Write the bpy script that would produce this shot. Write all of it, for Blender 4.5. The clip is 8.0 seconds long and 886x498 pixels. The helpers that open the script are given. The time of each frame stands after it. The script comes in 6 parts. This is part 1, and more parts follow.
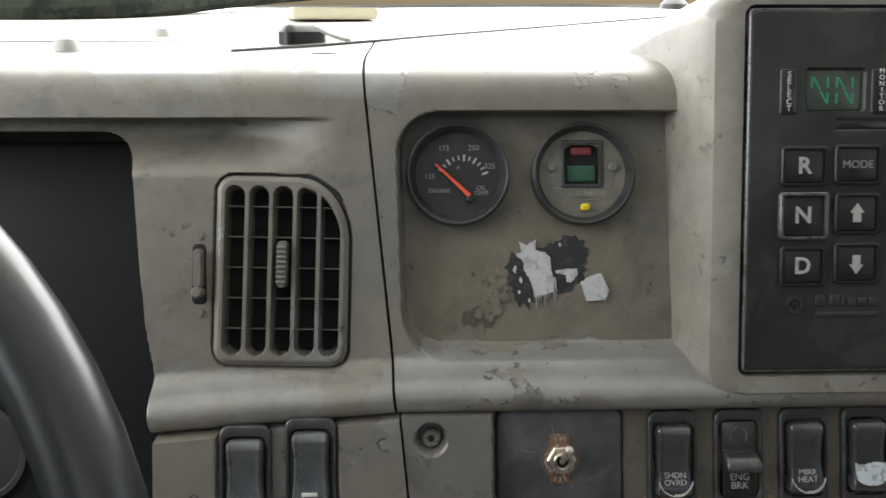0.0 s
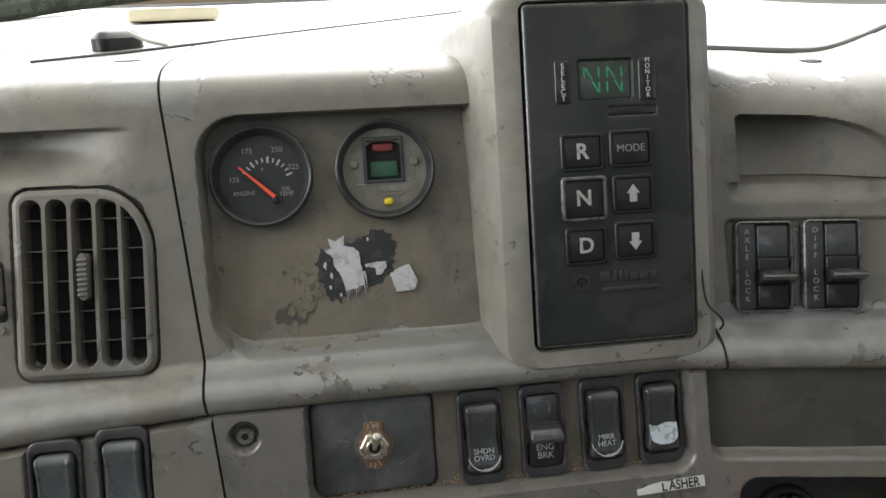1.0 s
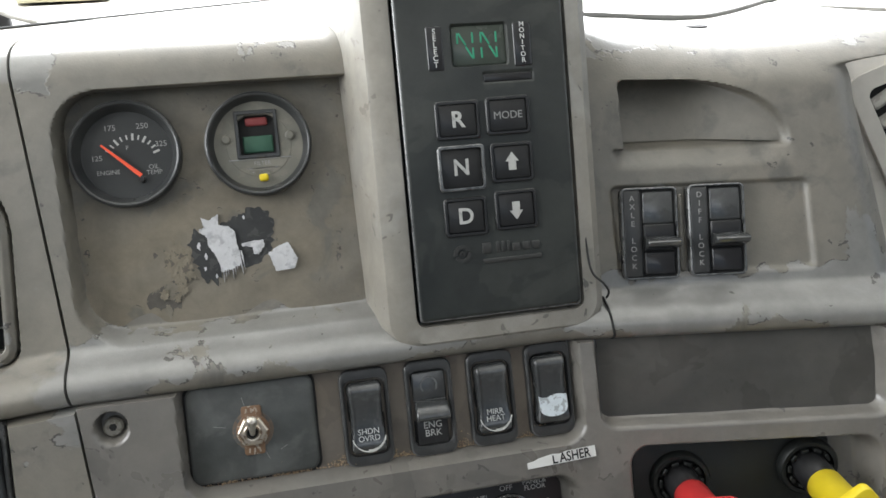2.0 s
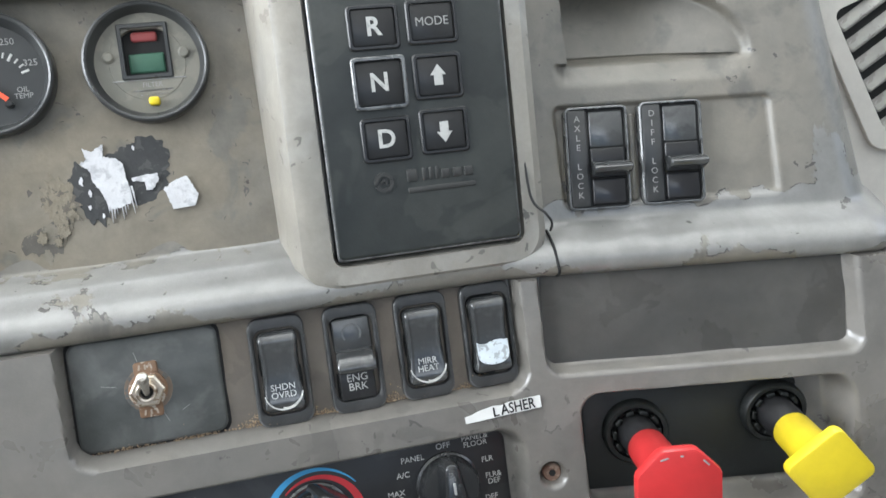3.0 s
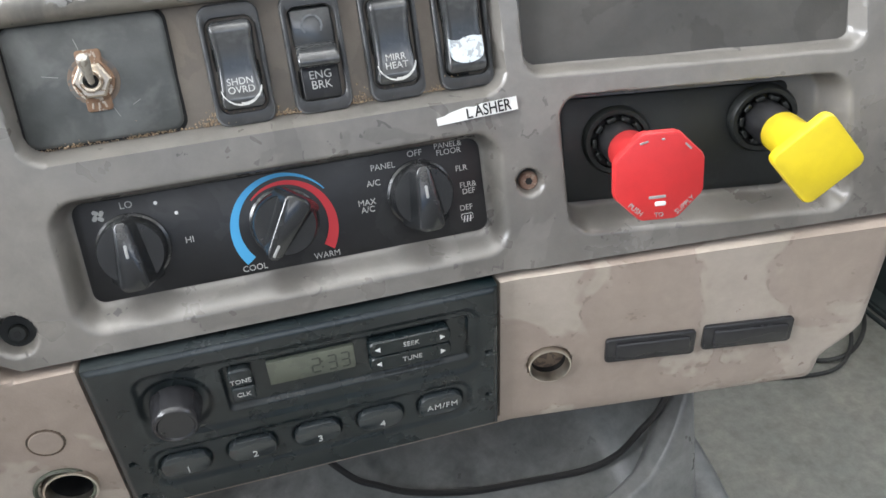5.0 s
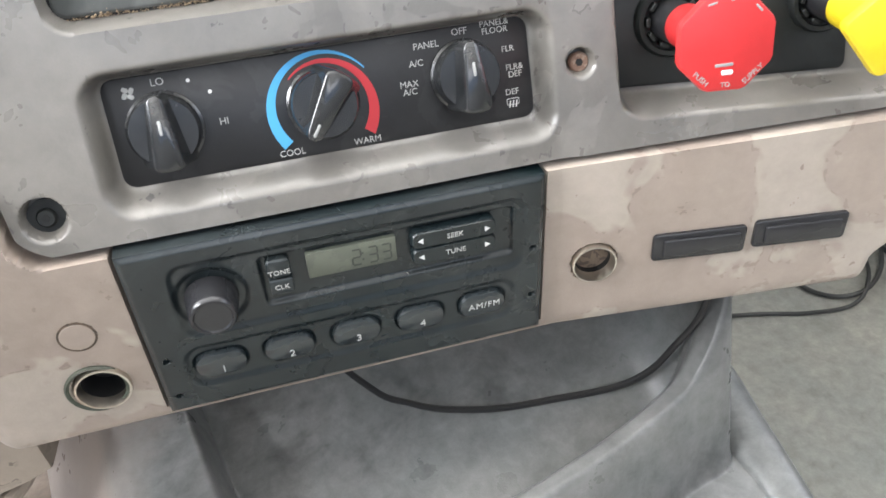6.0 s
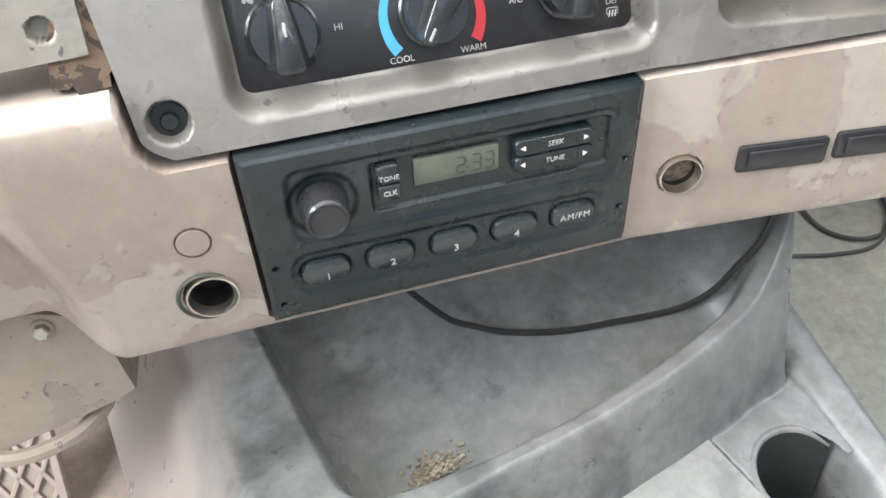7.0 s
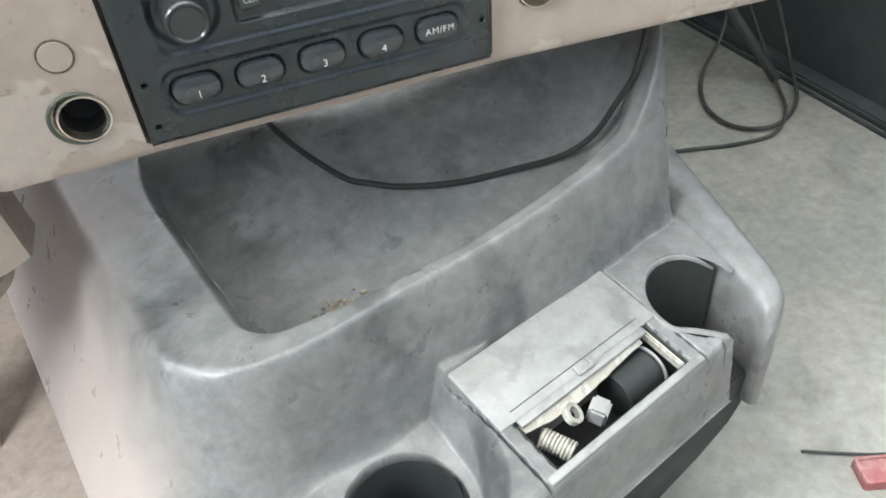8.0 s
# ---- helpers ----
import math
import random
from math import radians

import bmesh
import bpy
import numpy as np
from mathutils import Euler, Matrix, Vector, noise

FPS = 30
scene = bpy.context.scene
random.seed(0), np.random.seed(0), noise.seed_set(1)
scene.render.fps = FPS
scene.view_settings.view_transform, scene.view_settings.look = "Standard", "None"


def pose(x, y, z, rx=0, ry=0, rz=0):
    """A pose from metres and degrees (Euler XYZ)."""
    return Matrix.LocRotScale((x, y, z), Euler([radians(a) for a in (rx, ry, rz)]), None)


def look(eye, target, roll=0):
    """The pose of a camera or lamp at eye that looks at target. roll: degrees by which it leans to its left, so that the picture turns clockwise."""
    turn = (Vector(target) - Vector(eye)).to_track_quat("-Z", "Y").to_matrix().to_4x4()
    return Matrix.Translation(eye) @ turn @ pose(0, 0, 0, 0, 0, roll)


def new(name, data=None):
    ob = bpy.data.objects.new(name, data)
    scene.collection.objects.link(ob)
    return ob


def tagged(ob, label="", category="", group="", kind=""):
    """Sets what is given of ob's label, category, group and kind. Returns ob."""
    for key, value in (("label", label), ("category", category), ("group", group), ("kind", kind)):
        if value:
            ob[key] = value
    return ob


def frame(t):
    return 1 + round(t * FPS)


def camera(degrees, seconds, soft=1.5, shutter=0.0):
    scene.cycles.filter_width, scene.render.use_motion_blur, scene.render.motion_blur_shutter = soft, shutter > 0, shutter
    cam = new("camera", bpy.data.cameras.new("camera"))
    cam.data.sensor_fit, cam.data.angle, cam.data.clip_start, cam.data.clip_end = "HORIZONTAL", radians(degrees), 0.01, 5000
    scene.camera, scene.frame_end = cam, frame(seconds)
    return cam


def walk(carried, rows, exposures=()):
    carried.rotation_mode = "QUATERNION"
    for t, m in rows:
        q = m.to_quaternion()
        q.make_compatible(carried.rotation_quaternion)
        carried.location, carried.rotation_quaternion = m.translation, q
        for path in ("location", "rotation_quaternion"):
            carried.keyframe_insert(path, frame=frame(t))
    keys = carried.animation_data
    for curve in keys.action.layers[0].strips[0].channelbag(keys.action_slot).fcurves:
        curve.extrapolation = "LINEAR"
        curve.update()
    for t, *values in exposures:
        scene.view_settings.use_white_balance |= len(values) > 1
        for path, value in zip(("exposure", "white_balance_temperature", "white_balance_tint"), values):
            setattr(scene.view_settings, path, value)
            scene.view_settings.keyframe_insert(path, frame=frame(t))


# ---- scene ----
cam = camera(59.4, 8.0, shutter=0.12)
PATH = [
    (0, (-0.013, 0.027, 1.333), (0.049, 1.944, 0.768), 0.1),
    (0.5, (0.034, 0.008, 1.342), (0.215, 1.913, 0.759), -0.9),
    (1, (0.054, 0.009, 1.341), (0.315, 1.898, 0.741), -1.8),
    (1.5, (0.075, 0.007, 1.341), (0.397, 1.882, 0.722), -2.3),
    (2.8, (0.128, 0.04, 1.288), (0.559, 1.886, 0.648), -3.2),
    (3, (0.131, 0.048, 1.286), (0.567, 1.872, 0.592), -3.3),
    (3.5, (0.13, 0.048, 1.271), (0.557, 1.816, 0.44), -3.9),
    (4, (0.13, 0.043, 1.25), (0.537, 1.746, 0.284), -4.0),
    (4.5, (0.137, 0.039, 1.232), (0.531, 1.702, 0.193), -3.9),
    (4.7, (0.1365, 0.0365, 1.2215), (0.5265, 1.698, 0.177), -4.0),
    (5.8, (0.121, 0.04, 1.184), (0.496, 1.646, 0.053), -4.3),
    (6, (0.108, 0.039, 1.17), (0.482, 1.639, 0.03), -4.4),
    (6.5, (0.072, 0.039, 1.148), (0.457, 1.609, -0.029), -4.3),
    (7, (0.043, 0.03, 1.155), (0.428, 1.575, -0.056), -4.4),
    (7.5, (0.049, -0.012, 1.131), (0.46, 1.508, -0.103), -4.9),
    (8, (0.053, -0.05, 1.088), (0.549, 1.418, -0.177), -6.0),
]
EXPOSURES = [(0, -1.05, 6700, 8), (1.5, -0.85, 6650, 8), (2.8, 0.3, 6220, 8), (3.5, 0.4, 6170, 7), (4.5, 0.5, 6250, 10), (5.8, 1.05, 6450, 11), (6.5, 1.45, 6500, 12), (7, 1.35, 6450, 11), (8, 1.25, 6350, 8)]
walk(cam, [(t, look(eye, target, roll)) for t, eye, target, roll in PATH], EXPOSURES)

# ---- world, sun and exposure ----
world = bpy.data.worlds.new("sky")
scene.world = world
world.use_nodes = True
wn = world.node_tree.nodes
sky = wn.new("ShaderNodeTexSky")
sky.sky_type = "NISHITA"
sky.sun_disc = False
sky.sun_elevation = radians(50)
sky.sun_rotation = radians(20)
sky.air_density, sky.dust_density = 1.0, 3.0
wn["Background"].inputs["Strength"].default_value = 0.15
world.node_tree.links.new(sky.outputs["Color"], wn["Background"].inputs["Color"])

sun_data = bpy.data.lights.new("sun", "SUN")
sun_data.energy, sun_data.angle, sun_data.color = 0.8, radians(12), (1.0, 0.96, 0.9)
sun = new("sun", sun_data)
sun.matrix_world = look((0.6, 1.6, 3.0), (0.0, 0.0, 0.6))


def window_lamp(name, at, target, width, height, watts):
    data = bpy.data.lights.new(name, "AREA")
    data.shape, data.size, data.size_y, data.energy, data.color = "RECTANGLE", width, height, watts, (0.96, 0.98, 1.0)
    lamp = new(name, data)
    lamp.matrix_world = look(at, target)
    return lamp


window_lamp("windshield_daylight", (0.1, 1.08, 1.74), (0.1, 0.38, 1.52), 2.0, 0.85, 88.0)
window_lamp("left_door_daylight", (-1.0, 0.20, 1.62), (0.1, 0.32, 1.42), 0.95, 0.62, 28.5)
window_lamp("right_window_daylight", (1.3, 0.10, 1.66), (0.35, 0.35, 1.05), 1.0, 0.5, 2.6)
# Fill added from behind to brighten the bin and dash fronts; source unseen.
window_lamp("rear_fill_lamp", (0.15, -0.95, 1.85), (0.15, 0.4, 1.0), 1.1, 0.25, 1.9)


# ---- materials ----
def material(name):
    mat = bpy.data.materials.new(name)
    mat.use_nodes = True
    return mat, mat.node_tree, mat.node_tree.nodes["Principled BSDF"]


def noise_node(tree, scale, detail=3.0, rough=0.55, distortion=0.0, offset=(0, 0, 0)):
    co = tree.nodes.new("ShaderNodeTexCoord")
    mp = tree.nodes.new("ShaderNodeMapping")
    mp.inputs["Location"].default_value = offset
    n = tree.nodes.new("ShaderNodeTexNoise")
    n.inputs["Scale"].default_value, n.inputs["Detail"].default_value = scale, detail
    n.inputs["Roughness"].default_value, n.inputs["Distortion"].default_value = rough, distortion
    tree.links.new(co.outputs["Object"], mp.inputs["Vector"])
    tree.links.new(mp.outputs["Vector"], n.inputs["Vector"])
    return n.outputs["Fac"]


def ramp(tree, fac, lo, hi, a=(0, 0, 0), b=(1, 1, 1)):
    r = tree.nodes.new("ShaderNodeValToRGB")
    r.color_ramp.elements[0].position, r.color_ramp.elements[1].position = lo, hi
    r.color_ramp.elements[0].color, r.color_ramp.elements[1].color = (*a, 1), (*b, 1)
    tree.links.new(fac, r.inputs["Fac"])
    return r.outputs["Color"]


def mix(tree, fac, a, b, kind="MIX"):
    m = tree.nodes.new("ShaderNodeMix")
    m.data_type, m.blend_type = "RGBA", kind
    for socket, value in ((m.inputs["Factor"], fac), (m.inputs["A"], a), (m.inputs["B"], b)):
        if isinstance(value, (int, float)):
            socket.default_value = value
        elif isinstance(value, tuple):
            socket.default_value = (*value, 1)
        else:
            tree.links.new(value, socket)
    return m.outputs["Result"]


def worn(name, base, patch=None, patch_scale=16.0, patch_at=0.56, dust=None, dust_amount=0.4, grain=0.12, rough=0.55,
         bump=0.05, bump_scale=900.0, metal=0.0, chips=None, patch_soft=0.02, gloss=0.5):
    """A worn surface: base colour with sharp-edged worn patches, soft dust, fine grain and relief."""
    mat, tree, bsdf = material(name)
    colour = base
    if patch:
        field = noise_node(tree, patch_scale, 4, 0.6, 0.4)
        colour = mix(tree, ramp(tree, field, patch_at, patch_at + patch_soft), colour, patch)
        if chips:
            band = tree.nodes.new("ShaderNodeMath")
            band.operation = "COMPARE"
            band.inputs[1].default_value, band.inputs[2].default_value = patch_at + 0.004, 0.007
            tree.links.new(field, band.inputs[0])
            flake = ramp(tree, noise_node(tree, 160, 2, 0.5, 0.0, (4, 4, 9)), 0.56, 0.60)
            colour = mix(tree, mix(tree, 1.0, band.outputs[0], flake, "MULTIPLY"), colour, chips)
    if dust:
        soft = mix(tree, 1.0, ramp(tree, noise_node(tree, 9, 3, 0.6, 0.6, (3, 1, 2)), 0.35, 0.75), (dust_amount,) * 3, "MULTIPLY")
        colour = mix(tree, soft, colour, dust)
    if chips:
        colour = mix(tree, ramp(tree, noise_node(tree, 75, 4, 0.65, 0.3, (1, 7, 3)), 0.685, 0.70), colour, chips)
    fine = ramp(tree, noise_node(tree, 60, 5, 0.7, 0.2, (5, 2, 1)), 0.25, 0.8, (1 - grain,) * 3, (1 + grain,) * 3)
    colour = mix(tree, 1.0, colour, fine, "MULTIPLY")
    tree.links.new(colour, bsdf.inputs["Base Color"])
    r = tree.nodes.new("ShaderNodeMapRange")
    r.inputs["To Min"].default_value, r.inputs["To Max"].default_value = max(0.05, rough - 0.12), min(1, rough + 0.15)
    tree.links.new(noise_node(tree, 30, 4, 0.6, 0.3, (8, 8, 1)), r.inputs["Value"])
    tree.links.new(r.outputs["Result"], bsdf.inputs["Roughness"])
    bsdf.inputs["Metallic"].default_value, bsdf.inputs["Specular IOR Level"].default_value = metal, gloss
    if bump:
        b = tree.nodes.new("ShaderNodeBump")
        b.inputs["Strength"].default_value, b.inputs["Distance"].default_value = bump, 0.001
        tree.links.new(noise_node(tree, bump_scale, 2, 0.5), b.inputs["Height"])
        tree.links.new(b.outputs["Normal"], bsdf.inputs["Normal"])
    return mat


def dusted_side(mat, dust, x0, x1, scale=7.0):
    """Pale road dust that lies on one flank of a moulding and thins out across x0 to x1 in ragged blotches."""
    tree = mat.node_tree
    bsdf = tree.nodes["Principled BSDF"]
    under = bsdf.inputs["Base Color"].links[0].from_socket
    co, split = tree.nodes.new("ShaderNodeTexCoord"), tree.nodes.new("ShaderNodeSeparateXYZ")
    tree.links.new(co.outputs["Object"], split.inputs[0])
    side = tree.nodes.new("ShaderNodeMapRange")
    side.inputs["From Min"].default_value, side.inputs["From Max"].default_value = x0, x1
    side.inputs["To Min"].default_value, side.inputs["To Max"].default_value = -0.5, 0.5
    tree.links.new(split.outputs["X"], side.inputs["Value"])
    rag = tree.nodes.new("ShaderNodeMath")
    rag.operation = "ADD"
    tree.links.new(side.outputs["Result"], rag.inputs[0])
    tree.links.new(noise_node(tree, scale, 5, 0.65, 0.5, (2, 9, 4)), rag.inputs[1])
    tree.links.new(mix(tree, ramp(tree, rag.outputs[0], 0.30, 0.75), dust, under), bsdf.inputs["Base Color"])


def peeled(name, coat, bare, edge, dust, levels, gloss=0.85, soft_edge=0.012, lift=0.35, chipped=0.50):
    """A dull top coat that has flaked off the ridges of a moulding: levels gives, height by height, how far it is gone."""
    mat, tree, bsdf = material(name)
    co, split = tree.nodes.new("ShaderNodeTexCoord"), tree.nodes.new("ShaderNodeSeparateXYZ")
    tree.links.new(co.outputs["Object"], split.inputs[0])
    span = tree.nodes.new("ShaderNodeMapRange")
    low, high = levels[0][0], levels[-1][0]
    span.inputs["From Min"].default_value, span.inputs["From Max"].default_value = low, high
    tree.links.new(split.outputs["Z"], span.inputs["Value"])
    steps = tree.nodes.new("ShaderNodeValToRGB")
    stops = steps.color_ramp.elements
    for i, (z, v) in enumerate(levels):
        stop = stops[i] if i < 2 else stops.new(1.0)
        stop.position = (z - low) / (high - low)
        stop.color = (v, v, v, 1)
    tree.links.new(span.outputs["Result"], steps.inputs["Fac"])
    field = tree.nodes.new("ShaderNodeMath")
    field.operation = "ADD"
    tree.links.new(noise_node(tree, 13, 6, 0.62, 0.35), field.inputs[0])
    tree.links.new(steps.outputs["Color"], field.inputs[1])
    gone = ramp(tree, field.outputs[0], 0.655, 0.655 + soft_edge)
    rim = tree.nodes.new("ShaderNodeMath")
    rim.operation = "COMPARE"
    rim.inputs[1].default_value, rim.inputs[2].default_value = 0.657, 0.006
    tree.links.new(field.outputs[0], rim.inputs[0])
    broken = ramp(tree, noise_node(tree, 110, 3, 0.6, 0.0, (4, 4, 9)), chipped, chipped + 0.06)
    soft = mix(tree, 1.0, ramp(tree, noise_node(tree, 8, 3, 0.6, 0.6, (3, 1, 2)), 0.35, 0.75), (0.55,) * 3, "MULTIPLY")
    top = mix(tree, soft, coat, dust)
    top = mix(tree, ramp(tree, noise_node(tree, 34, 4, 0.65, 0.4, (6, 3, 8)), 0.55, 0.68), top, tuple(0.72 * c for c in coat))
    worn_bare = mix(tree, ramp(tree, noise_node(tree, 24, 4, 0.6, 0.3, (9, 1, 4)), 0.42, 0.66), bare, tuple(0.8 * c for c in bare))
    colour = mix(tree, gone, top, worn_bare)
    colour = mix(tree, mix(tree, 1.0, rim.outputs[0], broken, "MULTIPLY"), colour, edge)
    colour = mix(tree, ramp(tree, noise_node(tree, 75, 4, 0.65, 0.3, (1, 7, 3)), 0.685, 0.70), colour, edge)
    fine = ramp(tree, noise_node(tree, 60, 5, 0.7, 0.2, (5, 2, 1)), 0.25, 0.8, (0.82,) * 3, (1.18,) * 3)
    tree.links.new(mix(tree, 1.0, colour, fine, "MULTIPLY"), bsdf.inputs["Base Color"])
    r = tree.nodes.new("ShaderNodeMapRange")
    r.inputs["To Min"].default_value, r.inputs["To Max"].default_value = 0.46, 0.28
    tree.links.new(gone, r.inputs["Value"])
    tree.links.new(r.outputs["Result"], bsdf.inputs["Roughness"])
    bsdf.inputs["Specular IOR Level"].default_value = gloss
    step, grit = tree.nodes.new("ShaderNodeBump"), tree.nodes.new("ShaderNodeBump")
    step.invert = True
    step.inputs["Strength"].default_value, step.inputs["Distance"].default_value = lift, 0.0005
    tree.links.new(gone, step.inputs["Height"])
    grit.inputs["Strength"].default_value, grit.inputs["Distance"].default_value = 0.09, 0.001
    tree.links.new(noise_node(tree, 800, 2, 0.5), grit.inputs["Height"])
    tree.links.new(step.outputs["Normal"], grit.inputs["Normal"])
    tree.links.new(grit.outputs["Normal"], bsdf.inputs["Normal"])
    return mat


def plain(name, colour, rough=0.5, metal=0.0, emit=0.0, glass=0.0):
    mat, tree, bsdf = material(name)
    bsdf.inputs["Base Color"].default_value = (*colour, 1)
    bsdf.inputs["Roughness"].default_value, bsdf.inputs["Metallic"].default_value = rough, metal
    bsdf.inputs["Transmission Weight"].default_value = glass
    if emit:
        bsdf.inputs["Emission Color"].default_value, bsdf.inputs["Emission Strength"].default_value = (*colour, 1), emit
    return mat


M_DASH = peeled("dash_grey_paint", (0.160, 0.150, 0.130), (0.226, 0.221, 0.209), (0.055, 0.050, 0.045), (0.235, 0.205, 0.158),
                [(1.02, 0.08), (1.118, 0.08), (1.126, 0.10), (1.133, 0.20), (1.146, 0.24), (1.160, 0.02), (1.265, 0.02), (1.282, 0.12), (1.305, 0.19), (1.34, 0.10)])
M_DASHLEFT = peeled("dash_smeared_paint", (0.168, 0.157, 0.136), (0.225, 0.218, 0.204), (0.075, 0.070, 0.062), (0.235, 0.205, 0.158),
                    [(1.02, 0.02), (1.110, 0.04), (1.124, 0.13), (1.140, 0.16), (1.160, 0.02), (1.265, 0.0), (1.282, 0.10), (1.305, 0.16), (1.34, 0.10)], soft_edge=0.05, lift=0.08, chipped=0.66)
M_POD = worn("pod_dusty_paint", (0.225, 0.212, 0.186), (0.275, 0.264, 0.240), 12, 0.56, (0.315, 0.285, 0.238), 0.80, 0.2, 0.36, 0.08, chips=(0.09, 0.085, 0.078), patch_soft=0.05, gloss=0.8)
M_BAY = worn("dusty_bay_plate", (0.20, 0.172, 0.126), (0.15, 0.138, 0.112), 26, 0.55, (0.14, 0.137, 0.126), 0.8, 0.25, 0.5, 0.15, 500, chips=(0.07, 0.06, 0.05), patch_soft=0.06)
M_SWBAY = worn("switch_bay_plate", (0.130, 0.114, 0.097), (0.108, 0.096, 0.083), 30, 0.55, (0.22, 0.17, 0.12), 0.4, 0.15, 0.6, 0.1)
# Much darker than the bezel: the pocket's shade is painted into this plate.
M_POCKETSHADE = worn("pocket_shade_plate", (0.050, 0.049, 0.045), (0.036, 0.035, 0.032), 22, 0.56, (0.18, 0.165, 0.145), 0.4, 0.15, 0.55, 0.08)
M_BEZEL = worn("bezel_grey_paint", (0.152, 0.143, 0.130), (0.120, 0.113, 0.102), 15, 0.54, (0.235, 0.208, 0.175), 0.4, 0.2, 0.29, 0.06, chips=(0.075, 0.070, 0.064), patch_soft=0.016, gloss=0.85)
# Paler than the dash paint: daylight glare on the top is in the colour.
M_TOP = worn("dash_top_daylit", (0.55, 0.54, 0.51), (0.48, 0.46, 0.43), 10, 0.55, (0.5, 0.47, 0.42), 0.4, 0.1, 0.6, 0.06)
M_BEIGE = worn("beige_vinyl", (0.335, 0.272, 0.228), (0.415, 0.360, 0.306), 9.5, 0.562, (0.40, 0.345, 0.295), 0.5, 0.12, 0.5, 0.10, chips=(0.27, 0.215, 0.18), patch_soft=0.025)
M_CONSOLE = worn("console_grey_plastic", (0.166, 0.173, 0.167), (0.084, 0.090, 0.087), 14, 0.52, (0.29, 0.268, 0.258), 0.38, 0.32, 0.30, 0.12, 700, patch_soft=0.12)
M_ASH = worn("ashtray_grey_plastic", (0.28, 0.285, 0.275), (0.20, 0.205, 0.20), 25, 0.52, (0.36, 0.34, 0.31), 0.4, 0.2, 0.4, 0.08, patch_soft=0.1)
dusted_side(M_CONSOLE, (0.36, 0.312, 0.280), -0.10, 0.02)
# Cup liner colour; also paints shade in the open well and under the tray.
M_LINERSHADE = worn("cup_liner", (0.016, 0.020, 0.019), None, dust=(0.06, 0.065, 0.06), dust_amount=0.4, grain=0.2, rough=0.6, bump=0.05)
M_BLACK = worn("black_plastic", (0.012, 0.012, 0.013), (0.020, 0.020, 0.021), 30, 0.56, (0.09, 0.088, 0.082), 0.14, 0.25, 0.38, 0.05)
M_CAP = worn("rubbed_black_plastic", (0.034, 0.036, 0.037), (0.062, 0.064, 0.065), 45, 0.50, (0.15, 0.152, 0.150), 0.42, 0.3, 0.20, 0.02, patch_soft=0.08, gloss=0.9)
M_SWITCHRIM = worn("switch_bezel_plastic", (0.030, 0.031, 0.032), (0.045, 0.045, 0.045), 40, 0.52, (0.12, 0.118, 0.112), 0.4, 0.25, 0.36, 0.05, patch_soft=0.1)
M_CAPDUST = worn("dusty_black_plastic", (0.072, 0.078, 0.084), (0.110, 0.115, 0.121), 40, 0.48, (0.17, 0.175, 0.18), 0.5, 0.3, 0.28, 0.03, patch_soft=0.12)
M_RIM = worn("rubbed_edge_plastic", (0.13, 0.132, 0.13), (0.06, 0.06, 0.06), 120, 0.52, None, 0, 0.25, 0.25, 0.02, patch_soft=0.1, gloss=0.8)
M_SCREWGREY = worn("dusty_screw_steel", (0.20, 0.19, 0.165), (0.13, 0.12, 0.10), 200, 0.5, None, 0, 0.2, 0.5, 0.1)
M_GLOSS = worn("gloss_black_plastic", (0.020, 0.020, 0.022), None, dust=(0.08, 0.08, 0.08), dust_amount=0.12, grain=0.2, rough=0.22, bump=0.0)
M_RADIO = worn("radio_black_plastic", (0.004, 0.010, 0.012), (0.008, 0.015, 0.017), 30, 0.57, (0.15, 0.146, 0.142), 0.15, 0.25, 0.27, 0.05)
M_GRIP = worn("grip_black_plastic", (0.011, 0.012, 0.013), (0.020, 0.021, 0.022), 45, 0.50, (0.10, 0.10, 0.10), 0.25, 0.3, 0.22, 0.03, patch_soft=0.08, gloss=0.8)
M_BTN = worn("radio_button_plastic", (0.014, 0.021, 0.024), None, dust=(0.13, 0.13, 0.13), dust_amount=0.3, grain=0.25, rough=0.22, bump=0.03, gloss=0.8)
M_PLATE = worn("plate_dark_grey", (0.042, 0.044, 0.045), (0.090, 0.093, 0.092), 22, 0.52, (0.12, 0.12, 0.115), 0.45, 0.25, 0.45, 0.05, patch_soft=0.15)
M_STEEL = worn("steel", (0.55, 0.54, 0.52), None, dust=(0.3, 0.25, 0.2), dust_amount=0.3, rough=0.35, metal=1.0, bump=0.02)
M_RUST = worn("rusty_steel", (0.20, 0.115, 0.065), (0.42, 0.37, 0.31), 260, 0.57, None, 0, 0.3, 0.55, 0.2)
M_WHITE = worn("white_print", (0.72, 0.72, 0.70), None, grain=0.1, rough=0.6, bump=0)
M_PRINT = worn("dulled_white_print", (0.50, 0.50, 0.48), (0.34, 0.34, 0.33), 350, 0.52, None, 0, 0.15, 0.6, 0, patch_soft=0.1)
M_GREYPRINT = plain("grey_print", (0.30, 0.30, 0.29), 0.6)
M_RED = worn("red_plastic", (0.52, 0.020, 0.022), None, dust=(0.6, 0.12, 0.11), dust_amount=0.2, grain=0.1, rough=0.36, bump=0.02)
M_REDSTEM = worn("scuffed_red_plastic", (0.50, 0.022, 0.024), None, dust=(0.16, 0.045, 0.04), dust_amount=0.75, grain=0.1, rough=0.42, bump=0.03)
M_YELLOWSTEM = worn("scuffed_yellow_plastic", (0.70, 0.54, 0.012), None, dust=(0.22, 0.17, 0.05), dust_amount=0.75, grain=0.1, rough=0.42, bump=0.03)
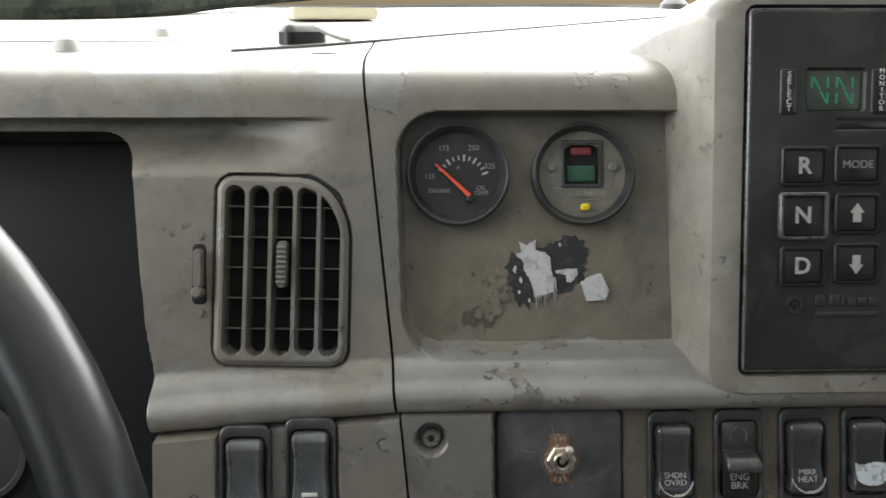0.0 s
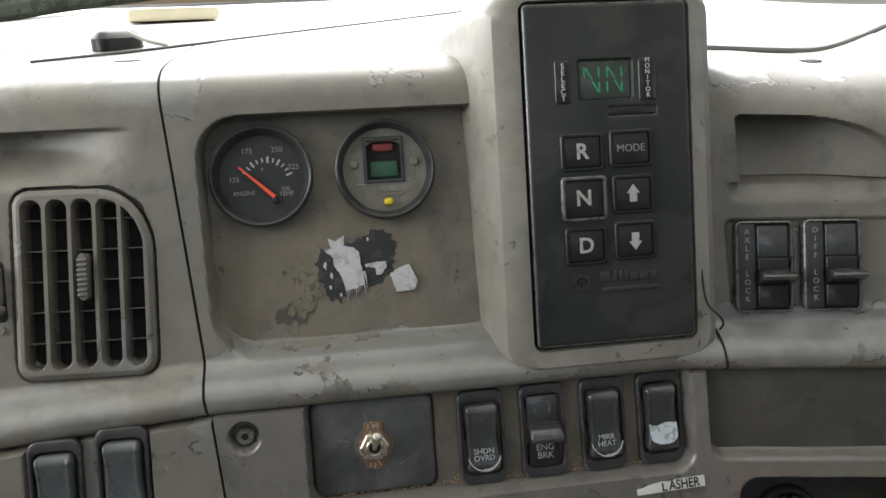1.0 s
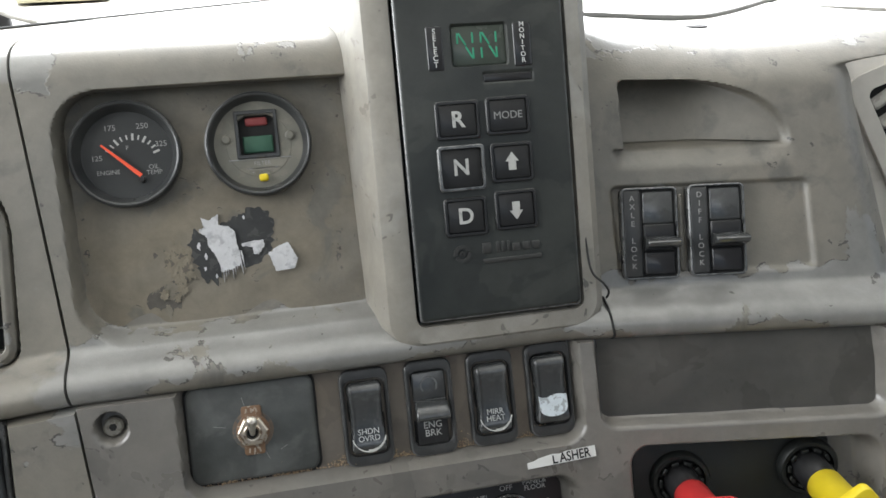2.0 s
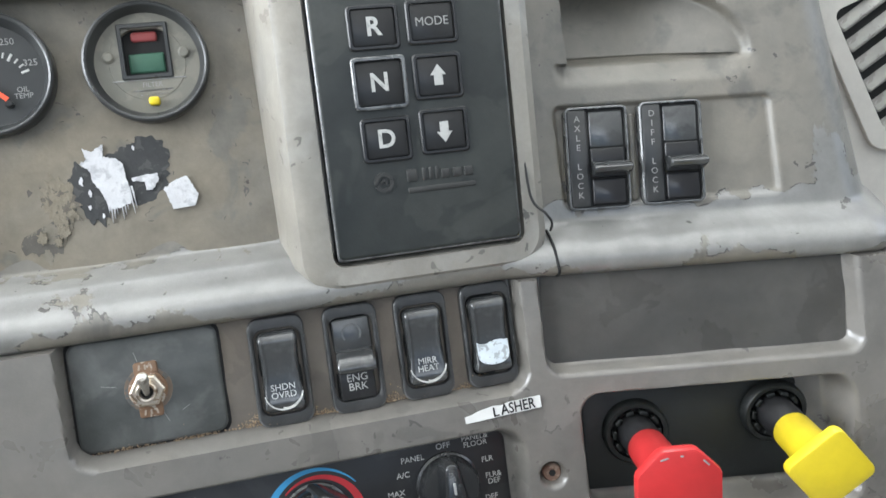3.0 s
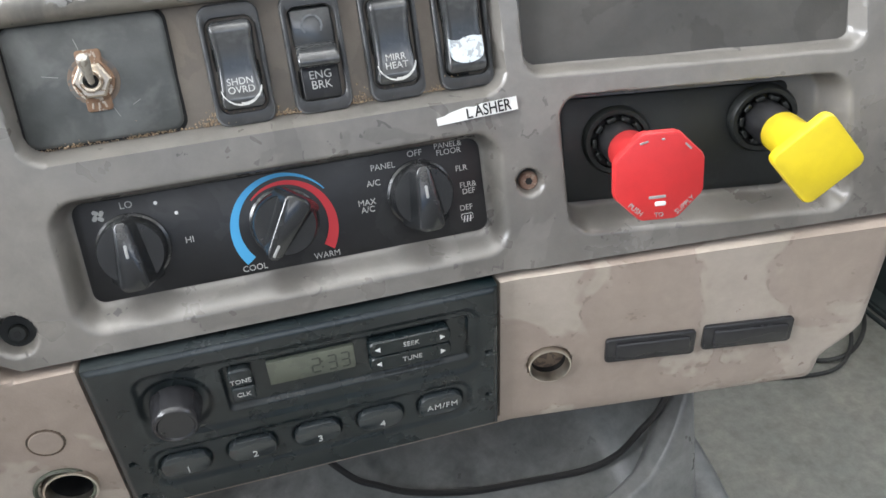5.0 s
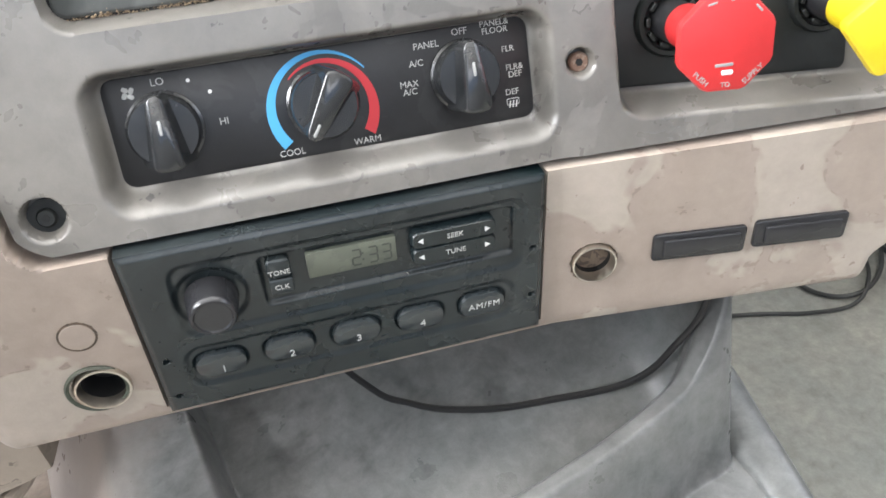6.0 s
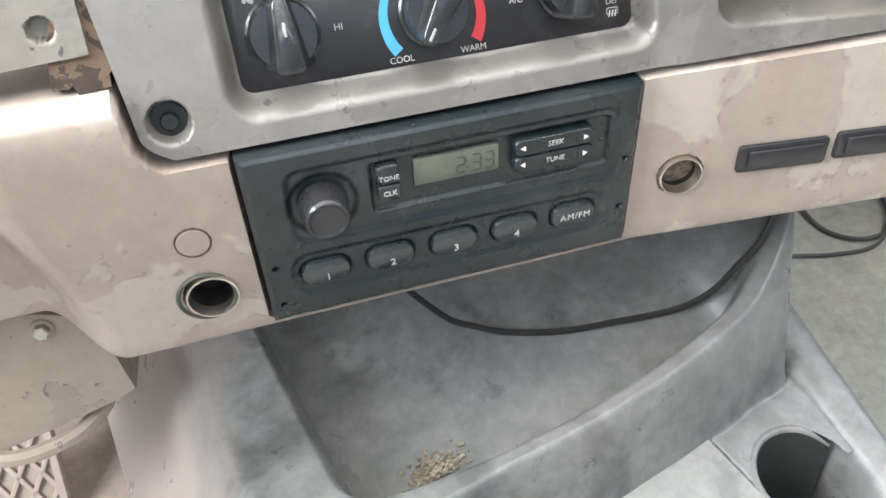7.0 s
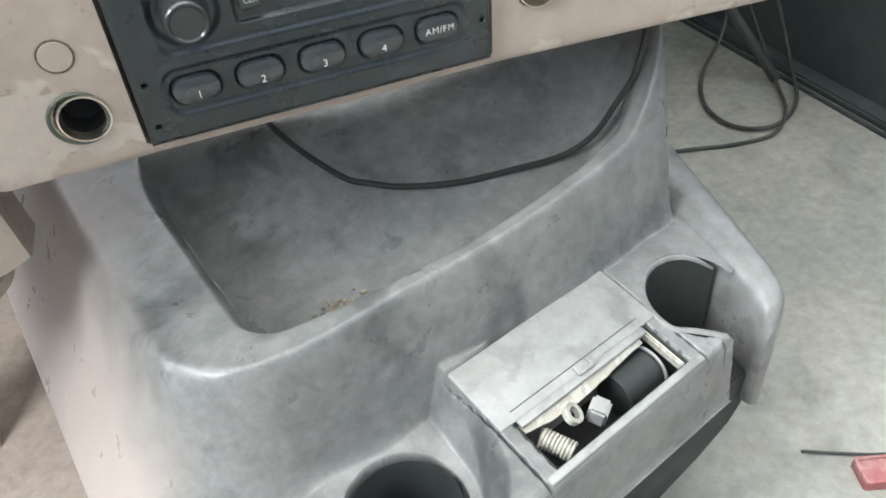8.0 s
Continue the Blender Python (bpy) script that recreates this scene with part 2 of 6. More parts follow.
M_YELLOW = worn("yellow_plastic", (0.72, 0.55, 0.010), None, dust=(0.66, 0.54, 0.10), dust_amount=0.25, grain=0.08, rough=0.36, bump=0.02)
M_NEEDLE = plain("needle_orange_red", (0.85, 0.10, 0.04), 0.4)
# Near-black for print and joints, and for shade painted inside openings.
M_DARK = worn("print_and_shade_black", (0.010, 0.010, 0.010), None, grain=0.2, rough=0.8, bump=0)
M_PAPER = worn("white_paper", (0.58, 0.58, 0.595), (0.42, 0.42, 0.44), 160, 0.52, None, 0, 0.15, 0.7, 0.5, 350, patch_soft=0.1)
M_RUBBER = worn("black_rubber", (0.015, 0.015, 0.015), None, dust=(0.1, 0.09, 0.08), dust_amount=0.2, rough=0.5, bump=0.05)
M_FLOOR = worn("dusty_floor_mat", (0.270, 0.274, 0.248), (0.195, 0.20, 0.18), 7, 0.53, (0.38, 0.36, 0.31), 0.65, 0.25, 0.8, 0.2, patch_soft=0.16)
M_YARD = worn("yard_concrete", (0.30, 0.30, 0.285), (0.24, 0.24, 0.23), 0.8, 0.52, (0.34, 0.33, 0.30), 0.4, 0.15, 0.85, 0.1)
M_CEIL = worn("pale_headliner", (0.84, 0.83, 0.80), None, dust=(0.76, 0.74, 0.70), dust_amount=0.3, rough=0.8, bump=0.05)
M_CAB = worn("cab_grey_trim", (0.10, 0.10, 0.10), None, dust=(0.16, 0.15, 0.14), dust_amount=0.3, rough=0.7, bump=0.05)


# ---- building helpers ----
def mesh_of(name, verts, faces, mat, smooth=True, sharp=35):
    me = bpy.data.meshes.new(name)
    me.from_pydata([tuple(v) for v in verts], [], [tuple(f) for f in faces])
    me.materials.append(mat)
    if smooth:
        me.polygons.foreach_set("use_smooth", [True] * len(me.polygons))
        me.set_sharp_from_angle(angle=radians(sharp))
    me.update()
    return me


def empty(name, m, label, category, group="", kind=""):
    ob = new(name)
    ob.empty_display_size = 0.01
    ob.matrix_world = m
    return tagged(ob, label, category, group, kind)


def child(name, me, parent, m=None, label=""):
    ob = new(name, me)
    ob.parent = parent
    ob.matrix_basis = m or Matrix()
    return tagged(ob, label)


def part(name, bm, mat, parent, label="", m=None, sharp=35):
    me = bpy.data.meshes.new(name)
    bmesh.ops.recalc_face_normals(bm, faces=bm.faces)
    bm.to_mesh(me)
    bm.free()
    me.materials.append(mat)
    me.polygons.foreach_set("use_smooth", [True] * len(me.polygons))
    me.set_sharp_from_angle(angle=radians(sharp))
    return child(name, me, parent, m, label)


def thing(name, me, label, category, m=None, group="", kind=""):
    ob = new(name, me)
    ob.matrix_world = m or Matrix()
    return tagged(ob, label, category, group, kind)


def smooth_step(a, b, v):
    k = np.clip((v - a) / (b - a), 0, 1)
    return k * k * (3 - 2 * k)


def rbox(x, z, x0, x1, z0, z1, r):
    """Distance to a rectangle with rounded corners; negative inside."""
    qx, qz = np.abs(x - (x0 + x1) / 2) - (x1 - x0) / 2 + r, np.abs(z - (z0 + z1) / 2) - (z1 - z0) / 2 + r
    return np.hypot(np.maximum(qx, 0), np.maximum(qz, 0)) + np.minimum(np.maximum(qx, qz), 0) - r


def sunk(d, depth, soft=0.002):
    """How deep a recess lies at the distance d from its edge."""
    return depth * (1 - smooth_step(-soft, soft * 0.3, d))


def bend(x):
    """The right end of the dash turns towards the driver."""
    return 0.19 * np.maximum(0, x - 0.25)


def sheet(name, nu, nv, fn, mat, label, category, back=(0, 0.02, 0), keep=None, kind="", parent=None, sharp=50):
    """A moulded panel: fn(u, v) over the unit square gives its points; its border is folded back."""
    U, V = np.meshgrid(np.linspace(0, 1, nu + 1), np.linspace(0, 1, nv + 1))
    X, Y, Z = fn(U, V)
    verts = np.stack([X, Y, Z], -1).reshape(-1, 3)
    idx = np.arange((nu + 1) * (nv + 1)).reshape(nv + 1, nu + 1)
    quads = np.stack([idx[:-1, :-1], idx[:-1, 1:], idx[1:, 1:], idx[1:, :-1]], -1).reshape(-1, 4)
    if keep is not None:
        quads = quads[keep(verts[:, 2])[quads].all(1)]
    loop = np.concatenate([idx[0, :-1], idx[:-1, -1], idx[-1, :0:-1], idx[:0:-1, 0]]) if keep is None else np.zeros(0, int)
    n = len(verts)
    verts = np.concatenate([verts, verts[loop] + np.array(back)])
    k = len(loop)
    rim = [(loop[(i + 1) % k], loop[i], n + i, n + (i + 1) % k) for i in range(k)]
    me = mesh_of(name, verts.tolist(), quads.tolist() + [tuple(int(a) for a in q) for q in rim], mat, sharp=sharp)
    if parent:
        return child(name, me, parent, None, label)
    return thing(name, me, label, category, kind=kind)


def s_low(z):
    return 0.390 + 0.30 * (z - 1.062)


def s_up(z):
    return 0.436 + 0.33 * (z - 1.15)


def s_rad(z):
    return 0.370 - 0.068 * (z - 0.87)


def on(surface, x, z, out=0.0, turn=0.0):
    """A pose on a face of the dash: local x along it, y up it, z out of it."""
    slope = (surface(z + 0.001) - surface(z - 0.001)) / 0.002
    y = surface(z) - float(bend(np.array(x)))
    ax = Vector((1, -0.19 if x > 0.25 else 0, 0)).normalized()
    up = Vector((0, slope, 1)).normalized()
    n = ax.cross(up).normalized()
    up = n.cross(ax)
    m = Matrix((ax, up, n)).transposed().to_4x4()
    m.translation = Vector((x, y, z)) + n * out
    return m @ pose(0, 0, 0, 0, 0, turn)


def outline(w, h, r, n=5):
    """A rectangle with rounded corners, counterclockwise."""
    pts = []
    for cx, cy, a in ((w / 2 - r, h / 2 - r, 0), (-w / 2 + r, h / 2 - r, 90), (-w / 2 + r, -h / 2 + r, 180), (w / 2 - r, -h / 2 + r, 270)):
        pts += [(cx + r * math.cos(radians(a + 90 * i / n)), cy + r * math.sin(radians(a + 90 * i / n))) for i in range(n + 1)]
    return pts


def loft(rings, cap_start=True, cap_end=True):
    """A bmesh through rings of equal length, each a list of 3D points."""
    bm = bmesh.new()
    vs = [[bm.verts.new(p) for p in ring] for ring in rings]
    for a, b in zip(vs, vs[1:]):
        for i in range(len(a)):
            j = (i + 1) % len(a)
            bm.faces.new((a[i], a[j], b[j], b[i]))
    if cap_start:
        bm.faces.new(vs[0][::-1])
    if cap_end:
        bm.faces.new(vs[-1])
    return bm


def slab(w, h, z0, z1, r=0.003, edge=0.0008, n=5, x=0.0, y=0.0):
    """A plate with rounded corners and a softened front edge."""
    o = outline(w, h, r, n)
    k = [(w - 2 * edge) / w, (h - 2 * edge) / h]
    return loft([[(x + a, y + b, z0) for a, b in o], [(x + a, y + b, z1 - edge) for a, b in o],
                 [(x + a * (1 + k[0]) / 2, y + b * (1 + k[1]) / 2, z1 - edge * 0.3) for a, b in o],
                 [(x + a * k[0], y + b * k[1], z1) for a, b in o]])


def lathe(profile, n=40, cap_start=True, cap_end=True, x=0.0, y=0.0):
    """A turned body: profile of (radius, height)."""
    return loft([[(x + r * math.cos(2 * math.pi * i / n), y + r * math.sin(2 * math.pi * i / n), z) for i in range(n)] for r, z in profile], cap_start, cap_end)


def frame_bar(w, h, wi, hi, z0, z1, r, ri, dx=0.0, dy=0.0, n=5):
    """A picture-frame shaped rim."""
    o, i = outline(w, h, r, n), outline(wi, hi, ri, n)
    i = [(a + dx, b + dy) for a, b in i]
    e = 0.0006
    bm = loft([[(a, b, z0) for a, b in o], [(a, b, z1 - e) for a, b in o], [(a * (1 - e / w * 2), b * (1 - e / h * 2), z1) for a, b in o],
               [(a, b, z1) for a, b in i], [(a, b, z0) for a, b in i], [(a, b, z0) for a, b in o]], False, False)
    bmesh.ops.remove_doubles(bm, verts=bm.verts, dist=1e-6)
    return bm


def tube(points, r, n=8):
    """A bmesh along a smooth line of points."""
    pts = [Vector(p) for p in points]
    fine = []
    for i in range(len(pts) - 1):
        p0, p1, p2, p3 = pts[max(i - 1, 0)], pts[i], pts[i + 1], pts[min(i + 2, len(pts) - 1)]
        for k in range(8):
            s = k / 8
            fine.append(0.5 * ((2 * p1) + (p2 - p0) * s + (2 * p0 - 5 * p1 + 4 * p2 - p3) * s * s + (3 * p1 - p0 - 3 * p2 + p3) * s ** 3))
    fine.append(pts[-1])
    rings = []
    for i, p in enumerate(fine):
        d = (fine[min(i + 1, len(fine) - 1)] - fine[max(i - 1, 0)]).normalized()
        q = d.to_track_quat("Z", "Y")
        rings.append([p + q @ Vector((r * math.cos(2 * math.pi * j / n), r * math.sin(2 * math.pi * j / n), 0)) for j in range(n)])
    return loft(rings)


def lettering(body, size, spacing=1.0, width=1.0, line=0.9, bold=0.0):
    """A mesh of the words in the built-in font, centred, lying in the x-y plane."""
    cu = bpy.data.curves.new("lettering", "FONT")
    cu.body, cu.size, cu.align_x, cu.align_y, cu.space_character, cu.space_line = body, size, "CENTER", "CENTER", spacing, line
    cu.extrude, cu.offset, cu.resolution_u = 0.00015, bold, 3
    ob = bpy.data.objects.new("lettering", cu)
    scene.collection.objects.link(ob)
    me = bpy.data.meshes.new_from_object(ob.evaluated_get(bpy.context.evaluated_depsgraph_get()))
    bpy.data.objects.remove(ob)
    for v in me.vertices:
        v.co.x *= width
    return me


def words(parent, body, size, x, y, z, mat=None, turn=0.0, **kw):
    me = lettering(body, size, **kw)
    me.materials.clear()
    me.materials.append(mat or M_WHITE)
    return child("lettering", me, parent, pose(x, y, z, 0, 0, turn))


def relief(w, h, nx, ny, fn):
    """A mesh moulded over a w by h rectangle round the origin: fn(x, y) gives the height; the border is folded back."""
    X, Y = np.meshgrid(np.linspace(-w / 2, w / 2, nx + 1), np.linspace(-h / 2, h / 2, ny + 1))
    verts = np.stack([X, Y, fn(X, Y)], -1).reshape(-1, 3)
    idx = np.arange((nx + 1) * (ny + 1)).reshape(ny + 1, nx + 1)
    quads = np.stack([idx[:-1, :-1], idx[:-1, 1:], idx[1:, 1:], idx[1:, :-1]], -1).reshape(-1, 4)
    loop = np.concatenate([idx[0, :-1], idx[:-1, -1], idx[-1, :0:-1], idx[:0:-1, 0]])
    n, k = len(verts), len(loop)
    low = verts[loop].copy()
    low[:, 2] = -0.012
    rim = [(int(loop[(i + 1) % k]), int(loop[i]), n + i, n + (i + 1) % k) for i in range(k)]
    return np.concatenate([verts, low]).tolist(), quads.tolist() + rim


def moulded(name, w, h, nx, ny, fn, mat, parent, label="", m=None):
    return child(name, mesh_of(name, *relief(w, h, nx, ny, fn), mat, sharp=50), parent, m, label)


def blob(rx, ry, thick, seed, jag=0.25, n=48, lobes=2.2):
    """A thin scrap with an irregular outline."""
    pts = []
    for i in range(n):
        a = 2 * math.pi * i / n
        k = 1 + jag * noise.noise((lobes * math.cos(a) + seed * 7.3, lobes * math.sin(a), seed)) * 1.6 + jag * 0.5 * noise.noise((7 * math.cos(a), 7 * math.sin(a) + seed, 3.1 * seed))
        pts.append((rx * k * math.cos(a), ry * k * math.sin(a)))
    return loft([[(x, y, 0) for x, y in pts], [(x, y, thick) for x, y in pts]])


def arc_strip(r0a, r1a, r0b, r1b, a0, a1, thick=0.0003, n=36):
    """A printed arc whose inner and outer radius change from its start to its end."""
    bm = bmesh.new()
    rows = []
    for i in range(n + 1):
        s = i / n
        a = radians(a0 + (a1 - a0) * s)
        inner, outer = r0a + (r0b - r0a) * s, r1a + (r1b - r1a) * s
        rows.append([bm.verts.new((r * math.cos(a), r * math.sin(a), z)) for r, z in ((inner, 0), (inner, thick), (outer, thick), (outer, 0))])
    for p, q in zip(rows, rows[1:]):
        for i in range(4):
            bm.faces.new((p[i], p[(i + 1) % 4], q[(i + 1) % 4], q[i]))
    bm.faces.new(rows[0])
    bm.faces.new(rows[-1][::-1])
    return bm


# ---- the cab ----
def box(x0, x1, y0, y1, z0, z1, bevel=0.0):
    bm = bmesh.new()
    bmesh.ops.create_cube(bm, size=1)
    for v in bm.verts:
        v.co = Vector(((x0 + x1) / 2 + v.co.x * (x1 - x0), (y0 + y1) / 2 + v.co.y * (y1 - y0), (z0 + z1) / 2 + v.co.z * (z1 - z0)))
    if bevel:
        bmesh.ops.bevel(bm, geom=list(bm.edges), offset=bevel, segments=2, affect="EDGES")
    return bm


def solid(name, bm, mat, label, category, kind="structure", m=None):
    me = bpy.data.meshes.new(name)
    bmesh.ops.recalc_face_normals(bm, faces=bm.faces)
    bm.to_mesh(me)
    bm.free()
    me.materials.append(mat)
    me.polygons.foreach_set("use_smooth", [True] * len(me.polygons))
    me.set_sharp_from_angle(angle=radians(35))
    return thing(name, me, label, category, m, kind=kind)


def boxes(*dims):
    bm = bmesh.new()
    for d in dims:
        b = box(*d)
        me = bpy.data.meshes.new("piece")
        b.to_mesh(me)
        b.free()
        bm.from_mesh(me)
        bpy.data.meshes.remove(me)
    return bm


Z_FLOOR = 0.42
solid("floor", box(-1.05, 1.35, -1.0, 1.35, Z_FLOOR - 0.05, Z_FLOOR), M_FLOOR, "dusty grey-green rubber cab floor", "floor")
solid("wall_rear", boxes((-1.05, 1.35, -1.05, -1.0, Z_FLOOR, 1.35), (-1.05, 1.35, -1.05, -1.0, 1.95, 2.15), (-1.05, -0.45, -1.05, -1.0, 1.35, 1.95),
                         (0.75, 1.35, -1.05, -1.0, 1.35, 1.95)), M_CAB, "unseen grey rear wall of the cab with an added opening", "wall")
solid("wall_left", boxes((-1.1, -1.05, -1.05, 1.4, Z_FLOOR - 0.05, 0.75), (-1.1, -1.05, -1.05, 1.4, 1.95, 2.15), (-1.1, -1.05, -1.05, -0.62, 0.75, 1.95),
                         (-1.1, -1.05, 0.60, 1.4, 0.75, 1.95)), M_CAB, "grey driver side of the cab with the door open", "wall")
solid("wall_right", boxes((1.35, 1.4, -1.05, 1.4, Z_FLOOR - 0.05, 1.2), (1.35, 1.4, -1.05, 1.4, 1.95, 2.15), (1.35, 1.4, -1.05, -0.55, 1.2, 1.95),
                          (1.35, 1.4, 0.75, 1.4, 1.2, 1.95)), M_CAB, "grey passenger side of the cab with a window opening", "wall")
solid("wall_front", boxes((-1.05, 1.35, 1.35, 1.4, Z_FLOOR, 1.26)), M_CAB, "firewall below the windshield opening", "wall")
solid("ceiling", box(-1.1, 1.4, -1.05, 0.72, 2.15, 2.2), M_CEIL, "pale grey cab headliner", "ceiling")
solid("ground", box(-400, 400, -400, 400, 0.20, 0.368), M_YARD, "pale dusty yard ground outside the cab", "ground")


# ---- dash panels ----
def profile(points, rounds=3):
    p = np.array(points, float)
    for _ in range(rounds):
        q = np.empty((2 * len(p) - 2, 2))
        q[0::2], q[1::2] = p[:-1] * 0.75 + p[1:] * 0.25, p[:-1] * 0.25 + p[1:] * 0.75
        p = np.vstack([p[:1], q, p[-1:]])
    s = np.concatenate([[0], np.cumsum(np.hypot(*np.diff(p, axis=0).T))])
    s /= s[-1]
    return lambda v: (np.interp(v, s, p[:, 0]), np.interp(v, s, p[:, 1]))


UPPER = profile([(0.434, 1.121), (0.4155, 1.123), (0.4095, 1.1285), (0.4115, 1.1385), (0.4335, 1.1465), (0.4363, 1.151), (0.4766, 1.273), (0.479, 1.281),
                 (0.484, 1.296), (0.497, 1.306), (0.524, 1.311), (0.60, 1.314), (0.66, 1.3176)])


def seam_x(z):
    return -0.0455 + (1.311 - z) * 0.105


def lower_edge(x, z):
    """The left end of the padded roll hangs a little lower."""
    return 0.075 * np.minimum(0, x + 0.026) * (1 - smooth_step(1.13, 1.20, z))


def vent_edge(x, y):
    """Distance to the vent's outline, whose upper inner corner is cut round."""
    d = rbox(x, y, -0.0368, 0.0368, -0.0500, 0.0500, 0.009)
    c = np.hypot(np.maximum(x - 0.0368 + 0.028, 0), np.maximum(y - 0.050 + 0.036, 0) * 0.78) - 0.028
    return np.where((x > 0.0088) & (y > 0.014), np.maximum(d, c), d)


def left_upper(u, v):
    y, z = UPPER(v)
    x = -0.62 + (seam_x(z) - 0.0008 + 0.62) * u
    z = z + lower_edge(x, z)
    y = y + sunk(rbox(x, z, -0.9, -0.1665 - (z - 1.13) * 0.09 + 0.003 * (1 - smooth_step(1.130, 1.170, z)), 0.8, 1.268, 0.022), 0.13, 0.004)
    y = y + 0.020 * smooth_step(1.246, 1.268, z) * (1 - smooth_step(1.2765, 1.2795, z)) * (1 - smooth_step(-0.13, -0.055, x))
    y = y + sunk(rbox(x, z, -0.1265, -0.0560, 1.149, 1.242, 0.012), 0.017, 0.001)
    vx, vy = (x + 0.0910), (z - 1.1957) / 0.9497
    vx, vy = (vx * 0.99966 - vy * 0.02618) / 1.03, (vx * 0.02618 + vy * 0.99966) / 1.075
    y = y + sunk(vent_edge(vx, vy) - 0.0014, 0.008, 0.0008)
    y = y + sunk(rbox(x, z, -0.1405, -0.1345, 1.184, 1.205, 0.003), 0.004, 0.0008)
    return x, y, z


def right_edge(z):
    return 0.432 + np.maximum(0, 1.25 - z) * 0.13 + 0.25 * smooth_step(1.275, 1.312, z)


def centre_upper(u, v):
    y, z = UPPER(v)
    x0 = seam_x(z) + 0.0008
    x = x0 + (0.53 - x0) * u
    y = y + sunk(rbox(x, z, -0.0250 + (1.25 - z) * 0.03, 0.22, 1.1475, 1.2820, 0.025), 0.017, 0.0025)
    brow = (np.hypot((x - 0.3407) / 0.0645, (z - 1.2300) / 0.0400) - 1) * 0.045
    tray = np.maximum(rbox(x, z, 0.3040, 0.4060, 1.2272, 1.270, 0.005), np.where(x > 0.3407, brow, -1.0))
    y = y + sunk(tray, 1.0, 0.0022) * (0.021 + 0.2 * np.clip(z - 1.2272, 0, 0.05)) * (1 - 0.75 * smooth_step(0.350, 0.402, x))
    ledge = smooth_step(1.2160, 1.2275, z) * (1 - smooth_step(1.2279, 1.2297, z)) * smooth_step(0.295, 0.3040, x) * (1 - smooth_step(0.385, 0.410, x))
    y = y + 0.0075 * ledge + sunk(rbox(x, z, 0.2925, 0.4130, 1.1545, 1.2075, 0.004), 0.0032, 0.0022)
    d = np.maximum(0, x - right_edge(z))
    y = y - bend(x) + np.where(d < 0.05, 27 * d * d, 0.0675 + 2.7 * (d - 0.05))
    y = y + smooth_step(0.275, 0.325, x) * 16 * np.clip(z - 1.262, 0, 0.05) ** 2
    z = z - 0.012 * smooth_step(0.27, 0.40, x) * smooth_step(1.25, 1.31, z)
    return x, y, z


dashboard = empty("dashboard", Matrix(), "worn grey truck dashboard with beige lower half", "dashboard")
sheet("left_panel", 820, 420, left_upper, M_DASHLEFT, "grey padded dash panel with peeling paint beside the steering wheel", "dash panel", (0, 0.03, 0), parent=dashboard)
sheet("centre_panel", 520, 330, centre_upper, M_DASH, "dusty grey dash panel with a recessed gauge bay and peeling paint", "dash panel", (0, 0.03, 0), parent=dashboard)


def top_cover(u, v):
    x, y = -1.0 + 2.3 * u, 0.663 + 0.65 * v
    z = 1.3176 + 0.06 * (y - 0.66) + 0.002 * np.sin(7 * x) * v - 0.03 * smooth_step(0.45, 1.0, x) - 0.0125 * smooth_step(0.27, 0.40, x) * (1 - smooth_step(0.70, 0.95, y))
    return x, y + 0.03 * np.sin(2.2 * x), z


sheet("top_cover", 80, 40, top_cover, M_TOP, "top cover with the glare of daylight put into its pale colour", "dash top", (0, 0, -0.05), parent=dashboard)


def left_lower(u, v):
    x = -0.158 + 0.1305 * u
    z0 = 1.028 + 0.05 * (x + 0.03)
    z = z0 + (1.1225 + 0.075 * np.minimum(0, x + 0.026) - z0) * v
    x = x + smooth_step(0.75, 1.0, u) * (0.0026 + 0.1 * (1.127 - z) - 0.12 * np.maximum(0, 1.07 - z))
    y = s_low(z) + sunk(rbox(x, z, -0.1245, -0.0575, 1.04, 1.2, 0.004), 0.005, 0.001)
    y = y + sunk(np.hypot(x + 0.0363, z - 1.0402) - 0.0055, 0.006, 0.001)
    return x, y, z


sheet("switch_panel", 160, 120, left_lower, M_DASH, "grey switch panel under the air vent", "dash panel", (0, 0.015, 0), parent=dashboard)


def bezel_face(u, v):
    z1 = 1.1245
    x0 = -0.0235
    x = x0 + (0.478 - x0) * u
    zb = 0.978 + 0.06 * np.maximum(0, x - 0.25)
    z = zb + (z1 - zb) * v
    left = 0.1 * (1.127 - z)
    x = x + (left + 0.012 * np.maximum(0, 1 - (z - 0.978) / 0.012) ** 2) * (1 - u)
    y = s_low(z)
    wide = lambda d, depth, w: depth * (1 - smooth_step(0, w, d))
    y = y + sunk(rbox(x, z, 0.027, 0.2570, 1.0675, 1.16, 0.012), 0.012, 0.0022)
    y = y + sunk(rbox(x, z, 0.2670, 0.4385, 1.0745, 1.150, 0.009), 0.010, 0.0028)
    y = y + wide(rbox(x, z, 0.0395, 0.2425, 0.996, 1.0425, 0.006), 0.014, 0.009)
    y = y + wide(rbox(x, z, 0.2880, 0.425, 1.000, 1.0575, 0.006), 0.020, 0.007)
    for cx, cz, r in ((-0.007, 1.1125, 0.0085), (0.2635, 1.0228, 0.0068), (0.0045, 0.9945, 0.0098)):
        y = y + sunk(np.hypot(x - cx, z - cz) - r, 0.009, 0.0022)
    d = np.maximum(0, x - 0.463)
    return x, y - bend(x) + 60 * d * d, z


sheet("bezel", 460, 160, bezel_face, M_BEZEL, "grey centre bezel with switch and heater recesses, scuffed paint", "dash panel", (0, 0.02, 0), parent=dashboard)

